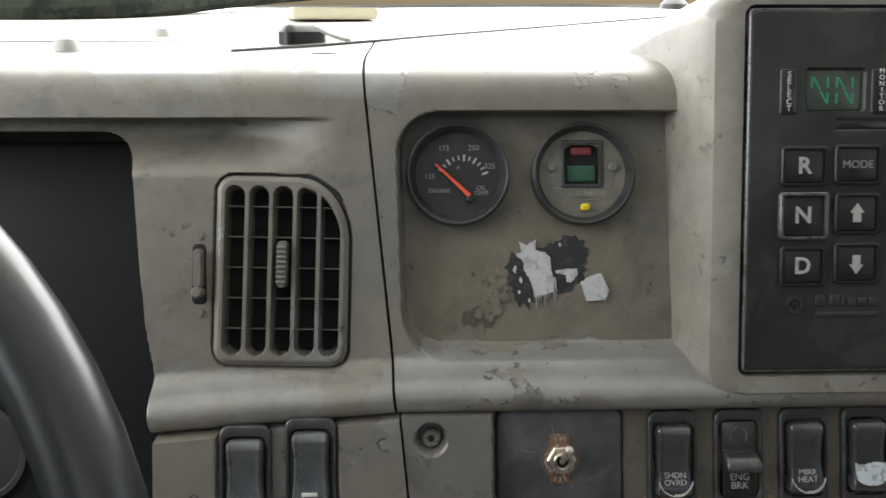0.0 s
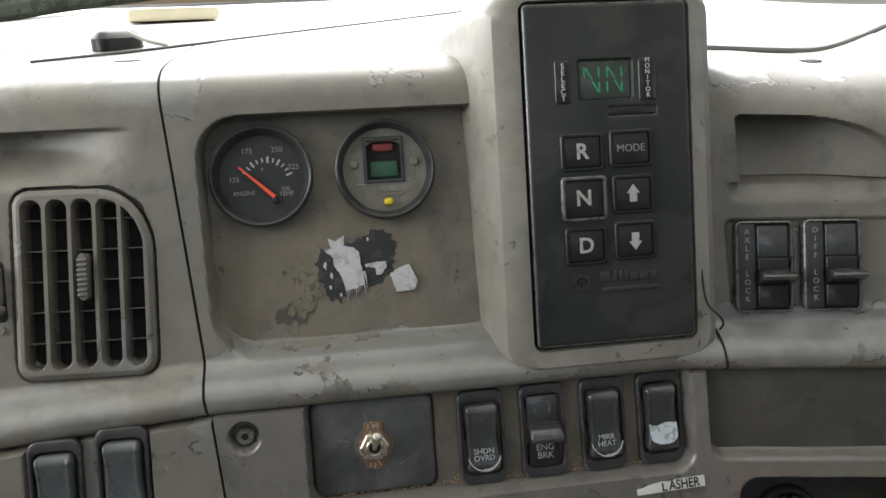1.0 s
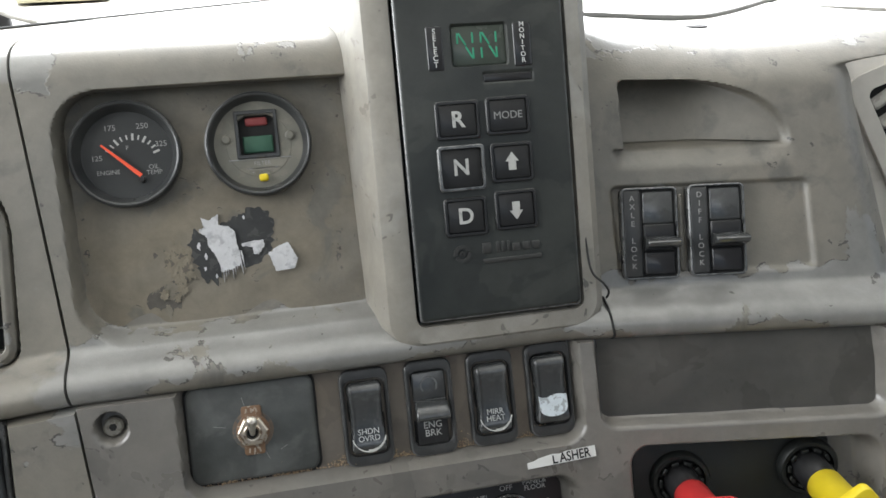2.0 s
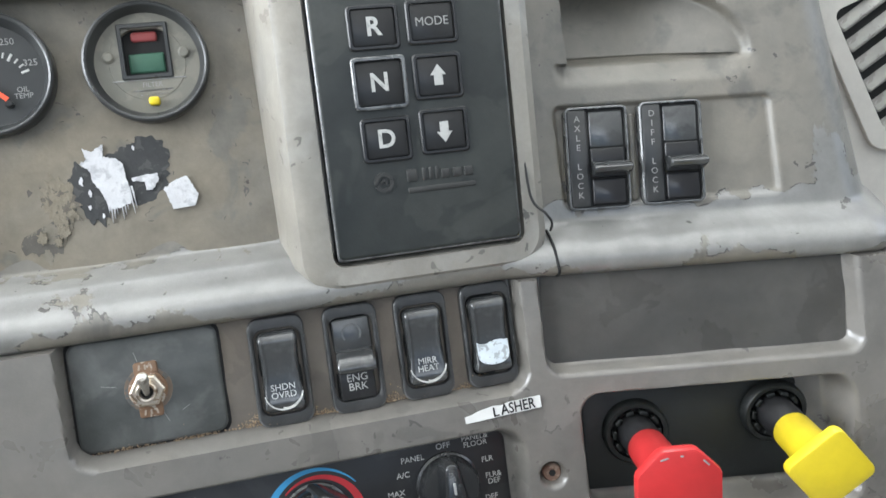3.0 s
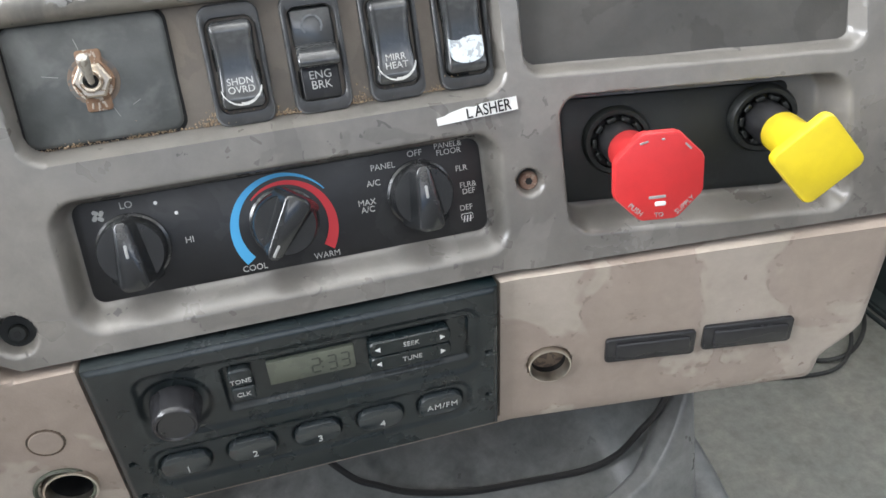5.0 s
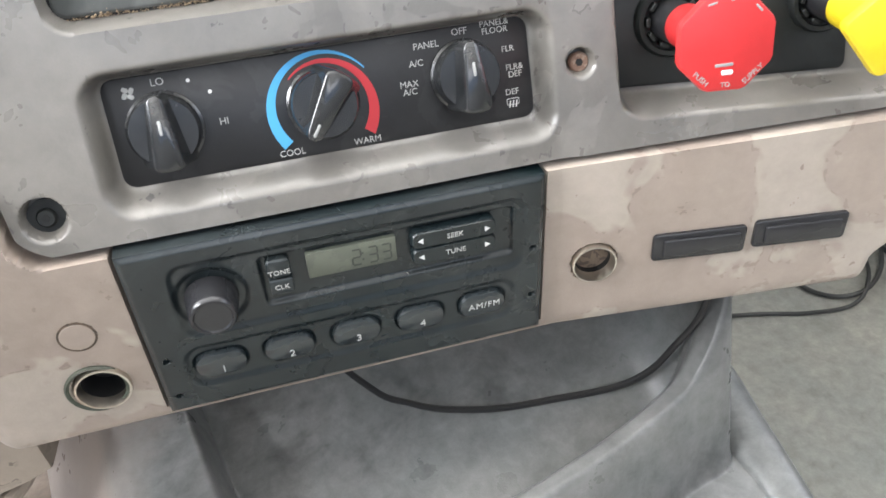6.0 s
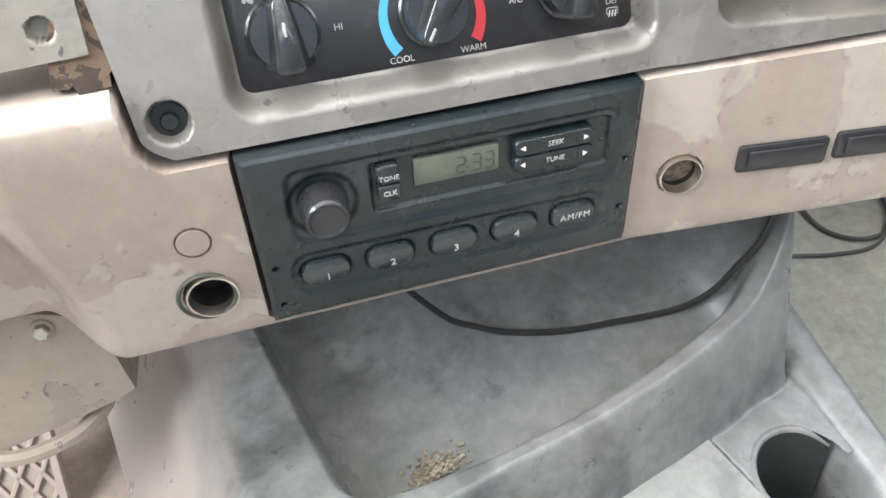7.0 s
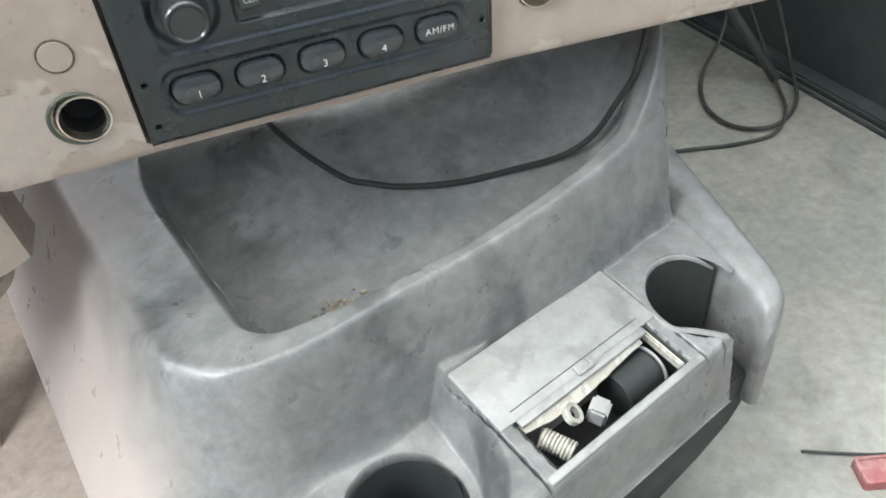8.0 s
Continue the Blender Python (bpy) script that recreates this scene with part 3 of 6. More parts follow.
BEIGE = profile([(0.52, 0.870), (0.39, 0.861), (0.374, 0.859), (0.3705, 0.866), (0.3690, 0.885), (0.3625, 0.976), (0.3615, 0.985), (0.3605, 1.000), (0.3635, 1.009), (0.380, 1.013), (0.420, 1.014)], 2)


def beige_face(u, v):
    x = -0.40 + 0.87 * u
    y, z = BEIGE(v)
    z = z + 0.06 * np.maximum(0, x - 0.25)
    out = smooth_step(-0.105, -0.050, x - 0.02 * smooth_step(0.88, 0.98, z) * -1)
    y = y + 0.06 * (1 - out) * (1 - 0.55 * smooth_step(0.93, 1.0, z))
    y = y + sunk(rbox(x, z - 0.06 * np.maximum(0, x - 0.25), -0.0165 + (1.02 - z) * 0.1, 0.9, 0.9745, 1.4, 0.012), 0.07, 0.002)
    y = y + sunk(rbox(x, z, 0.0265, 0.2405, 0.8685, 1.2, 0.002), 0.02, 0.001)
    y = y + sunk(np.hypot(x + 0.0012, z - 0.8952) - 0.0128, 0.045, 0.001)
    y = y + sunk(np.hypot(x - 0.2705, z - 0.9085) - 0.0125, 0.02, 0.001)
    y = y + sunk(np.abs(np.hypot(x + 0.001, z - 0.931) - 0.0086) - 0.0005, 0.001, 0.0008)
    edge = 0.449 - 0.02 * (1 - smooth_step(0.885, 0.915, z))
    d = np.maximum(0, x - edge)
    return x, y - bend(x) + 60 * d * d, z


sheet("lower_panel", 640, 260, beige_face, M_BEIGE, "beige vinyl lower dash panel with grubby patches", "dash panel", (0, 0.02, 0), parent=dashboard)


# Added sheet: paints the shade that shows through the gap between panels.
part("gap_shade_sheet", box(-0.165, 0.020, 0.440, 0.446, 0.90, 1.13), M_DARK, dashboard, "near-black sheet standing in for the shade behind the panels")


def pod():
    def ring(x0, x1, z0, z1, y, r, lean):
        return [((x0 + x1) / 2 + a, y + lean * (((z0 + z1) / 2 + b) - 1.148), (z0 + z1) / 2 + b) for a, b in outline(x1 - x0, z1 - z0, r, 6)]
    rings = [ring(0.126, 0.286, 1.128, 1.318, 0.55, 0.012, 0.2), ring(0.134, 0.283, 1.130, 1.338, 0.478, 0.014, 0.22), ring(0.139, 0.280, 1.132, 1.346, 0.445, 0.016, 0.22),
             ring(0.1425, 0.2785, 1.1305, 1.349, 0.425, 0.017, 0.22), ring(0.147, 0.2755, 1.132, 1.348, 0.4155, 0.017, 0.22), ring(0.153, 0.271, 1.136, 1.3455, 0.4125, 0.014, 0.22),
             ring(0.1620, 0.2632, 1.1445, 1.3415, 0.4130, 0.006, 0.22), ring(0.1632, 0.2620, 1.1458, 1.3402, 0.426, 0.004, 0.22)]
    return loft(rings, False, True)


part("panel_seam", tube([(0.2787, 0.4222, 1.1460), (0.2784, 0.4110, 1.1405), (0.2782, 0.4046, 1.1330), (0.2790, 0.4044, 1.1280), (0.2797, 0.4100, 1.1240)], 0.0008, 6), M_DARK, dashboard, "dark joint beside the selector housing")
part("selector_housing", pod(), M_POD, dashboard, "dusty grey moulded selector housing")

# ---- console ----
CU, CW = Vector((math.cos(radians(12)), math.sin(radians(12)))), Vector((-math.sin(radians(12)), math.cos(radians(12))))


def console_xy(u, w):
    return 0.018 + CU.x * u + CW.x * w, 0.32 + CU.y * u + CW.y * w


def console_pose(u, w, z, rx=0, ry=0, rz=0):
    return pose(*console_xy(u, w), z, 0, 0, 12) @ pose(0, 0, 0, rx, ry, rz)


def soft_max(a, b, k):
    h = np.clip(0.5 + 0.5 * (a - b) / k, 0, 1)
    return b + (a - b) * h + k * h * (1 - h)


def soft_min(a, b, k):
    return -soft_max(-a, -b, k)


def bin_floor(u, w):
    def rise(v, k):
        return 0.5 * (v + np.sqrt(v * v + k * k))
    return 0.6765 + 0.095 * u + (0.10 + 0.35 * smooth_step(0.0, 0.26, u)) * rise(w, 0.015) + 1.1 * rise(w - 0.207, 0.025) + 2.5 * rise(u - 0.350, 0.016)


def console_height(u, w):
    """Height of the moulded engine-cover bin over its plan: rim, bin, flanks."""
    rim = 0.735 + 0.095 * np.maximum(u, -0.02) + 0.075 * smooth_step(0.335, 0.41, u) + 0.06 * np.maximum(0, w)
    r = 0.05
    wide = 0.011 * (1 - smooth_step(0.03, 0.14, u))
    a = (-0.032 - wide + 0.78 * (np.clip(u, -0.02, 0.42) - 0.2) ** 2) - w
    b = np.maximum(-0.012 - wide - u - 0.03 * np.maximum(0, w), u - 0.408)
    qa, qb = a + r, b + r
    d = np.hypot(np.maximum(qa, 0), np.maximum(qb, 0)) + np.minimum(np.maximum(qa, qb), 0) - r
    steep = 2.1 + 3.4 * smooth_step(-0.02, 0.06, u) + 6 * smooth_step(0.38, 0.42, u)
    outer = soft_min(rim, rim + 0.010 - steep * d, 0.022)
    qa, qb = a + wide - 0.014 + r, np.maximum(0.002 - u - 0.03 * np.maximum(0, w), u - 0.410) + r
    e = np.hypot(np.maximum(qa, 0), np.maximum(qb, 0)) + np.minimum(np.maximum(qa, qb), 0) - r
    inner = bin_floor(u, w) + 4.0 * np.maximum(0, e + 0.041)
    z = np.where(d < -0.004, soft_min(outer, inner, 0.014), outer)
    z = z - 9 * np.maximum(0, -0.112 - u)
    return np.maximum(z, Z_FLOOR - 0.01)


def console_sheet(u, v):
    U, W = -0.20 + 0.66 * u, -0.16 + 0.66 * v
    x, y = console_xy(U, W)
    return x, y, console_height(U, W)


console = empty("console", Matrix(), "grubby grey moulded engine-cover console with a storage bin", "console")
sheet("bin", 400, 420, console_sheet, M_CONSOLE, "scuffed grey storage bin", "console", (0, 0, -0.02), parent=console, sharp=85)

CUP = (0.069, -0.099)
WELL = (0.3375, -0.0985)
BOX = (0.2145, -0.105)


def well_line(n=90):
    """The rim of the open-fronted cup well: along the ashtray box, round the back and along the side wall."""
    pts = [(0.3310, -0.1365), (0.3240, -0.1290), (0.3135, -0.1190)]
    pts += [(WELL[0] + 0.0375 * math.cos(radians(a)), WELL[1] + 0.0375 * math.sin(radians(a))) for a in range(200, 14, -9)]
    x, y = profile(pts, 2)(np.linspace(0, 1, n))
    return x, y


def in_box(u, w):
    """Plan coordinates along and across the ashtray box, which stands a little askew."""
    c, k = math.cos(radians(5)), math.sin(radians(5))
    return (u - BOX[0]) * c + (w - BOX[1]) * k, (w - BOX[1]) * c - (u - BOX[0]) * k


def tray_top(u, w):
    """The tray slopes down towards its front edge."""
    return soft_min(0.681 + 0.0 * u, 0.6694 + 0.198 * in_box(u, w)[1], 0.004)


def holder_height(u, w):
    a, b = in_box(u, w)
    k = smooth_step(0.09, 0.14, u)
    d = (1 - k) * (-0.160 - w) + k * (-0.0465 - b)
    shoulder = np.hypot(np.maximum(0, 0.15 - u), np.maximum(0, -0.01 - w)) - 0.168
    z = tray_top(u, w)
    well = np.hypot(np.maximum(u - CUP[0], 0), np.maximum(CUP[1] - w, 0))
    z = z - 0.040 * (1 - smooth_step(0.050, 0.070, well))
    near = np.hypot(u - CUP[0], w - CUP[1])
    z = z - 0.002 * (1 - smooth_step(0.044, 0.058, near)) - 0.110 * (1 - smooth_step(0.0380, 0.0430, near))
    z = z - sunk(rbox(a, b, -0.0635, 0.0720, -0.0410, 0.006, 0.003), 0.05, 0.0015)
    z = z - sunk(np.abs(rbox(a, b, -0.0755, 0.0835, -0.0800, 0.0590, 0.002)) - 0.0012, 0.005, 0.0008)
    z = z - sunk(np.maximum(np.abs(a - 0.1040) - 0.0010, b + 0.0440), 0.02, 0.0008)
    edge = np.clip(d + 0.006, 0, 0.010)
    fall = np.clip(shoulder + 0.022, 0, 0.2)
    z = z - 80 * edge * edge - np.where(fall < 0.034, 28 * fall * fall, 0.0324 + 1.9 * (fall - 0.034))
    z = np.where(d > 0, np.maximum(np.minimum(z, tray_top(u, w) - 14 * d), 0.590), z)
    open_front = (w <= WELL[1]) & (u > np.interp(-w, (0.0985, 0.118, 0.1356, 0.160), (0.2980, 0.3105, 0.3285, 0.3470)))
    body = console_height(u, w)
    blend = 0.006 + 0.030 * (1 - smooth_step(0.085, 0.130, u)) + 0.012 * smooth_step(0.292, 0.312, u)
    inside = body - z > blend * 1.02
    z = soft_max(z, body, blend)
    gone = inside | (d > 0.0075) | (np.hypot(u - WELL[0], w - WELL[1]) < 0.0390) | open_front | (u > 0.397)
    return np.where(gone, 0.40, z)


def holder_sheet(u, v):
    U = -0.100 + 0.514 * u
    W = -0.168 + 0.168 * v + math.tan(radians(5)) * np.maximum(U - 0.135, 0)
    x, y = console_xy(U, W)
    return x, y, holder_height(U, W)


sheet("cup_holder", 520, 200, holder_sheet, M_CONSOLE, "grey cup holder tray with a cup well and an ashtray box", "console", (0, 0, -0.001), keep=lambda p: p > 0.560, parent=console, sharp=85)


def well_body():
    """The inside of the cup well: a rolled lip, a wall and a floor."""
    x, y = well_line()
    tx, ty = np.gradient(x), np.gradient(y)
    k = np.hypot(tx, ty)
    ox, oy = -ty / k, tx / k
    end = smooth_step(0.84, 1.0, np.linspace(0, 1, len(x)))
    top = tray_top(x, y) + 0.0006 - 0.003 * end
    rows = []
    for out, dz in ((0.0065, -0.0012), (0.0045, 0.0004), (0.0020, 0.0004), (0.0006, -0.0006), (0.0, -0.0030), (-0.0006, -0.030), (-0.0012, -0.080), (-0.0030, -0.086)):
        reach = out * (1 - end) if out > 0 else out
        a, b = console_xy(x + reach * ox, y + reach * oy)
        rows.append([Vector(p) for p in zip(a, b, top + dz if dz > -0.05 else np.full(len(x), 0.675 + dz))])
    return rows[:5], rows[4:]


def strip_of(rows):
    bm = bmesh.new()
    vs = [[bm.verts.new(p) for p in row] for row in rows]
    for p, q in zip(vs, vs[1:]):
        for i in range(len(p) - 1):
            bm.faces.new((p[i], p[i + 1], q[i + 1], q[i]))
    return bm


rim_rows, wall_rows = well_body()
part("well_rim", strip_of(rim_rows), M_CONSOLE, console, "rolled rim of the cup well", None, 80)
# Wall and floor of the well carry its shade as a near-black colour.
part("cup_well", strip_of(wall_rows), M_LINERSHADE, console, "open-fronted cup well with its shade put into a near-black colour", None, 80)


def side_wall():
    """The outer wall of the cup well: a thick rounded fin that sinks towards its front end and curls in below."""
    stations = ((0.384, 0.050, 0.449, 0.050, 0.709), (0.384, 0.020, 0.444, 0.022, 0.703), (0.383, -0.020, 0.434, -0.012, 0.696), (0.380, -0.060, 0.425, -0.052, 0.687), (0.3752, -0.095, 0.416, -0.090, 0.677),
                (0.3728, -0.115, 0.411, -0.112, 0.672), (0.3690, -0.130, 0.404, -0.128, 0.667), (0.3668, -0.138, 0.398, -0.137, 0.662), (0.3670, -0.143, 0.389, -0.143, 0.655), (0.3680, -0.1465, 0.378, -0.147, 0.645))
    st = np.array(stations)
    grid = np.linspace(0, len(st) - 1, 46)
    st = np.stack([np.interp(grid, np.arange(len(st)), st[:, k]) for k in range(5)], 1)
    for _ in range(3):
        st[1:-1] = 0.25 * st[:-2] + 0.5 * st[1:-1] + 0.25 * st[2:]
    rings = []
    for ui, wi, uo, wo, zc in st:
        ring = []
        for q, z in ((0, 0.560), (0.02, zc - 0.060), (0.06, zc - 0.030), (0.13, zc - 0.0145), (0.25, zc - 0.0060), (0.42, zc - 0.0018), (0.60, zc - 0.0002), (0.76, zc), (0.88, zc - 0.0014), (0.96, zc - 0.0055), (1, zc - 0.013), (1, 0.600), (0.97, 0.575), (0.85, 0.555)):
            ring.append((*console_xy(ui + (uo - ui) * q, wi + (wo - wi) * q), z))
        rings.append(ring)
    return loft(rings)


part("side_wall", side_wall(), M_CONSOLE, console, "rounded outer wall of the cup well", None, 60)
part("well_floor", slab(0.074, 0.082, 0.0, 0.004, 0.010, 0.001), M_LINERSHADE, console, "cup well floor, near-black to stand in for shade", console_pose(0.3425, -0.0945, 0.5885))


def lower_body():
    """The body under the tray, which draws in towards the floor."""
    rings = []
    for z, u1, w0, r in ((0.590, 0.401, -0.137, 0.022), (0.560, 0.400, -0.135, 0.022), (0.520, 0.388, -0.131, 0.024), (0.480, 0.366, -0.124, 0.026), (0.418, 0.332, -0.110, 0.030)):
        rings.append([(*console_xy((u1 + 0.06) / 2 + a, w0 + 0.085 + b), z) for a, b in outline(u1 - 0.06, 0.17, r, 6)])
    return loft(rings)


# Coloured near-black in place of the shade below the tray's overhang.
part("lower_body", lower_body(), M_LINERSHADE, console, "body under the tray, near-black to stand in for the overhang's shade", None, 60)


# ---- gauges and the torn label ----
def s_gp(z):
    return s_up(z) + 0.017


def s_sw(z):
    return s_low(z) + 0.012


def s_cl(z):
    return s_low(z) + 0.014


def s_pull(z):
    return s_low(z) + 0.020


def s_sel(z):
    return 0.415 + 0.22 * (z - 1.148)


def bay(name, surface, x0, x1, z0, z1, mat, label, wave=0.0003):
    """The plate at the bottom of a recess."""
    m = on(surface, (x0 + x1) / 2, (z0 + z1) / 2, 0.0)
    w, h = (x1 - x0) * (1.018 if x0 > 0.25 else 1), (z1 - z0) * 1.05
    ob = moulded(name, w, h, 60, 40, lambda x, y: 0.0006 + wave * np.sin(90 * x + 3 * np.sin(70 * y)), mat, dashboard, label)
    ob.matrix_basis = m
    return ob


bay("gauge_plate", s_gp, -0.0245, 0.1450, 1.1480, 1.2815, M_BAY, "stained brown-grey gauge plate")
bay("switch_plate", s_sw, 0.0285, 0.2560, 1.0685, 1.1235, M_SWBAY, "dusty brown switch plate")
# Added plate whose dark colour stands in for shade below the roll.
bay("pocket_shade_plate", lambda z: s_low(z) + 0.010, 0.2700, 0.4360, 1.0770, 1.1235, M_POCKETSHADE, "blank plate darkened to paint the shade under the padded roll")


def gauge_case(name, x, z, label):
    g = empty(name, on(s_gp, x, z, 0.0), label, "gauge", "gauges in the dash")
    part("bezel", lathe([(0.0285, -0.004), (0.0304, 0.0), (0.0308, 0.0082), (0.0303, 0.0096), (0.0293, 0.0101), (0.0283, 0.0096), (0.0279, 0.0084), (0.0262, 0.0056), (0.0259, 0.0048), (0.0250, 0.0030)], 64, False, False), M_BEZELRING, g, "black ring bezel with dusty rim")
    return g


M_BEZELRING = worn("gauge_ring", (0.020, 0.022, 0.024), None, dust=(0.18, 0.18, 0.17), dust_amount=0.42, grain=0.25, rough=0.30, bump=0.02)
M_DIAL = worn("gauge_dial", (0.018, 0.020, 0.021), None, dust=(0.085, 0.085, 0.08), dust_amount=0.55, grain=0.15, rough=0.5, bump=0)
M_FACE2 = worn("gauge_faceplate", (0.16, 0.155, 0.13), (0.19, 0.18, 0.15), 60, 0.55, (0.2, 0.18, 0.14), 0.4, 0.15, 0.5, 0.02)
M_REDFLAG = plain("red_flag", (0.26, 0.05, 0.05), 0.5)
M_GREENFLAG = plain("green_flag", (0.035, 0.11, 0.07), 0.5)

oil = gauge_case("oil_temperature_gauge", 0.0102, 1.2440, "round black oil temperature gauge with orange needle")
part("dial", lathe([(0.0270, -0.003), (0.0270, 0.0030)], 48, True, True), M_DIAL, oil)
for i in range(11):
    a = radians(152 - i * 13.2)
    big = i % 5 == 0 or i in (2, 7)
    part("tick", slab(0.0009 if not big else 0.0013, 0.0028 if not big else 0.004, 0.0029, 0.0033, 0.0003, 0.0001, 2), M_PRINT, oil, "",
         pose(0.0030 + 0.0142 * math.cos(a), -0.004 + 0.0142 * math.sin(a), 0, 0, 0, math.degrees(a) - 90))
words(oil, "125", 0.0042, -0.0165, -0.001, 0.0031, M_GREYPRINT)
words(oil, "175", 0.0046, -0.0080, 0.0158, 0.0031, M_GREYPRINT)
words(oil, "250", 0.0046, 0.0098, 0.0160, 0.0031, M_GREYPRINT)
words(oil, "325", 0.0046, 0.0192, 0.0050, 0.0031, M_GREYPRINT)
words(oil, "F", 0.0034, 0.0005, 0.0040, 0.0031, M_GREYPRINT)
words(oil, "OIL\nTEMP", 0.0037, 0.0140, -0.0095, 0.0031, M_GREYPRINT, line=0.85)
words(oil, "ENGINE", 0.0036, -0.0110, -0.0095, 0.0031, M_GREYPRINT)
part("needle", loft([[(-0.0135, 0.0058, 0.005), (-0.0127, 0.0066, 0.005), (0.0078, -0.0118, 0.005), (0.0062, -0.0136, 0.005)],
                     [(-0.0135, 0.0058, 0.0058), (-0.0127, 0.0066, 0.0058), (0.0078, -0.0118, 0.0058), (0.0062, -0.0136, 0.0058)]]), M_NEEDLE, oil, "orange-red needle")
part("hub", lathe([(0.0020, 0.003), (0.0020, 0.0055), (0.0012, 0.0062)], 16, x=0.0072, y=-0.0148), M_BLACK, oil)

flt = gauge_case("air_filter_gauge", 0.0845, 1.2440, "round air filter restriction gauge with red and green flags")
part("faceplate", frame_bar(0.0385, 0.0385, 0.0215, 0.0250, -0.002, 0.0045, 0.0190, 0.001, -0.0005, 0.005, 12), M_FACE2, flt, "dusty olive faceplate")
part("face_ring", lathe([(0.0262, 0.000), (0.0262, 0.0042), (0.0185, 0.0043), (0.0185, 0.0)], 48, False, False), M_FACE2, flt)
part("window_frame", frame_bar(0.0250, 0.0285, 0.0208, 0.0242, 0.004, 0.0058, 0.001, 0.0008), M_BEZELRING, flt, "", pose(-0.0005, 0.006, 0))
part("window_box", box(-0.0120, 0.0115, -0.0080, 0.0185, 0.0, 0.0012), M_DARK, flt)
part("red_flag", slab(0.0130, 0.0050, 0.001, 0.0026, 0.0016, x=-0.0004, y=0.0140), M_REDFLAG, flt, "red danger flag")
part("green_flag", slab(0.0175, 0.0100, 0.001, 0.0022, 0.0008, x=-0.0004, y=0.0005), M_GREENFLAG, flt, "green flag")
for sx in (-0.0185, 0.0185):
    part("screw", lathe([(0.0029, 0.0040), (0.0029, 0.0052), (0.0020, 0.0060)], 14, x=sx, y=0.004), M_FACE2, flt, "small steel screw")
part("divider", slab(0.036, 0.0007, 0.0042, 0.0048, 0.0002, 0.0001, 2, x=0.0, y=-0.0085), M_GREYPRINT, flt)
words(flt, "FILTER", 0.0034, 0.001, -0.0112, 0.0044, M_GREYPRINT)
for k, (bw, by) in enumerate(((0.020, -0.0140), (0.013, -0.0163))):
    part("print_bar", slab(bw, 0.0012, 0.0042, 0.0045, 0.0003, 0.0001, 2, x=0.001, y=by), M_GREYPRINT, flt)
part("reset_button", slab(0.0052, 0.0042, 0.003, 0.0085, 0.0014, 0.0008, 4, x=0.001, y=-0.0200), M_YELLOW, flt, "yellow reset button")

torn = empty("torn_label", on(s_gp, 0.0625, 1.1900, 0.0003), "torn sticker remains on black adhesive", "sticker")
M_ADHESIVE = worn("black_adhesive", (0.026, 0.027, 0.028), (0.055, 0.055, 0.053), 130, 0.56, (0.09, 0.088, 0.08), 0.4, 0.3, 0.55, 0.3, 300)
M_OLDGLUE = worn("old_glue", (0.10, 0.092, 0.078), (0.19, 0.17, 0.135), 110, 0.5, None, 0, 0.25, 0.8, 0.6, 260)
M_CRUST = worn("glue_crust", (0.215, 0.188, 0.142), (0.13, 0.115, 0.092), 210, 0.54, None, 0, 0.3, 0.85, 0.9, 330)
part("old_glue", blob(0.0125, 0.0200, 0.0004, 9, 0.28, 90, 3.0), M_OLDGLUE, torn, "dark rubbed glue", pose(-0.0375, -0.0165, -0.0001, 0, 0, -12))
part("glue_crust", blob(0.0085, 0.0125, 0.0010, 14, 0.30, 70, 4.0), M_CRUST, torn, "crusty brown glue", pose(-0.0300, -0.0085, -0.0001, 0, 0, 14))
for k, (gx, gy, gr) in enumerate(((-0.0300, -0.0235, 0.0030), (-0.0405, -0.0255, 0.0024), (-0.0330, -0.0285, 0.0018))):
    part("glue_crumb", blob(gr, gr * 1.3, 0.0012, 60 + k, 0.4, 24, 3.0), M_CRUST, torn, "", pose(gx, gy, 0))
part("adhesive", blob(0.0175, 0.0150, 0.0004, 3, 0.16, 90, 3.2), M_ADHESIVE, torn, "black adhesive patch", pose(0.0065, 0.0010, 0, 0, 0, 0))
part("adhesive", blob(0.0108, 0.0100, 0.0005, 5, 0.16, 60, 3.0), M_ADHESIVE, torn, "", pose(0.0150, 0.0105, 0, 0, 0, -35))
part("adhesive", blob(0.0082, 0.0165, 0.0006, 8, 0.20, 60, 3.2), M_ADHESIVE, torn, "", pose(-0.0145, -0.0055, 0, 0, 0, 12))


def torn_scrap(corners, thick, seed, jag=0.0005, cuts=9):
    """A torn scrap of paper: straight runs between a few corners, frayed along the tear."""
    ring = []
    for (x0, y0), (x1, y1) in zip(corners, corners[1:] + corners[:1]):
        for i in range(cuts):
            q = i / cuts
            x, y = x0 + (x1 - x0) * q, y0 + (y1 - y0) * q
            k = jag if i else jag * 0.3
            ring.append((x + k * noise.noise((x * 900, y * 900, seed)), y + k * 1.6 * noise.noise((x * 1100, y * 700, seed + 5))))
    return loft([[(x, y, 0) for x, y in ring], [(x, y, thick) for x, y in ring]])


LEAF = [(-0.0160, 0.0172), (-0.0118, 0.0150), (-0.0058, 0.0180), (-0.0066, 0.0118), (-0.0008, 0.0108), (0.0028, 0.0070), (0.0030, 0.0000), (0.0046, -0.0060), (0.0040, -0.0128),
        (-0.0020, -0.0150), (-0.0068, -0.0148), (-0.0092, -0.0070), (-0.0130, 0.0004), (-0.0134, 0.0052), (-0.0182, 0.0094), (-0.0146, 0.0112)]
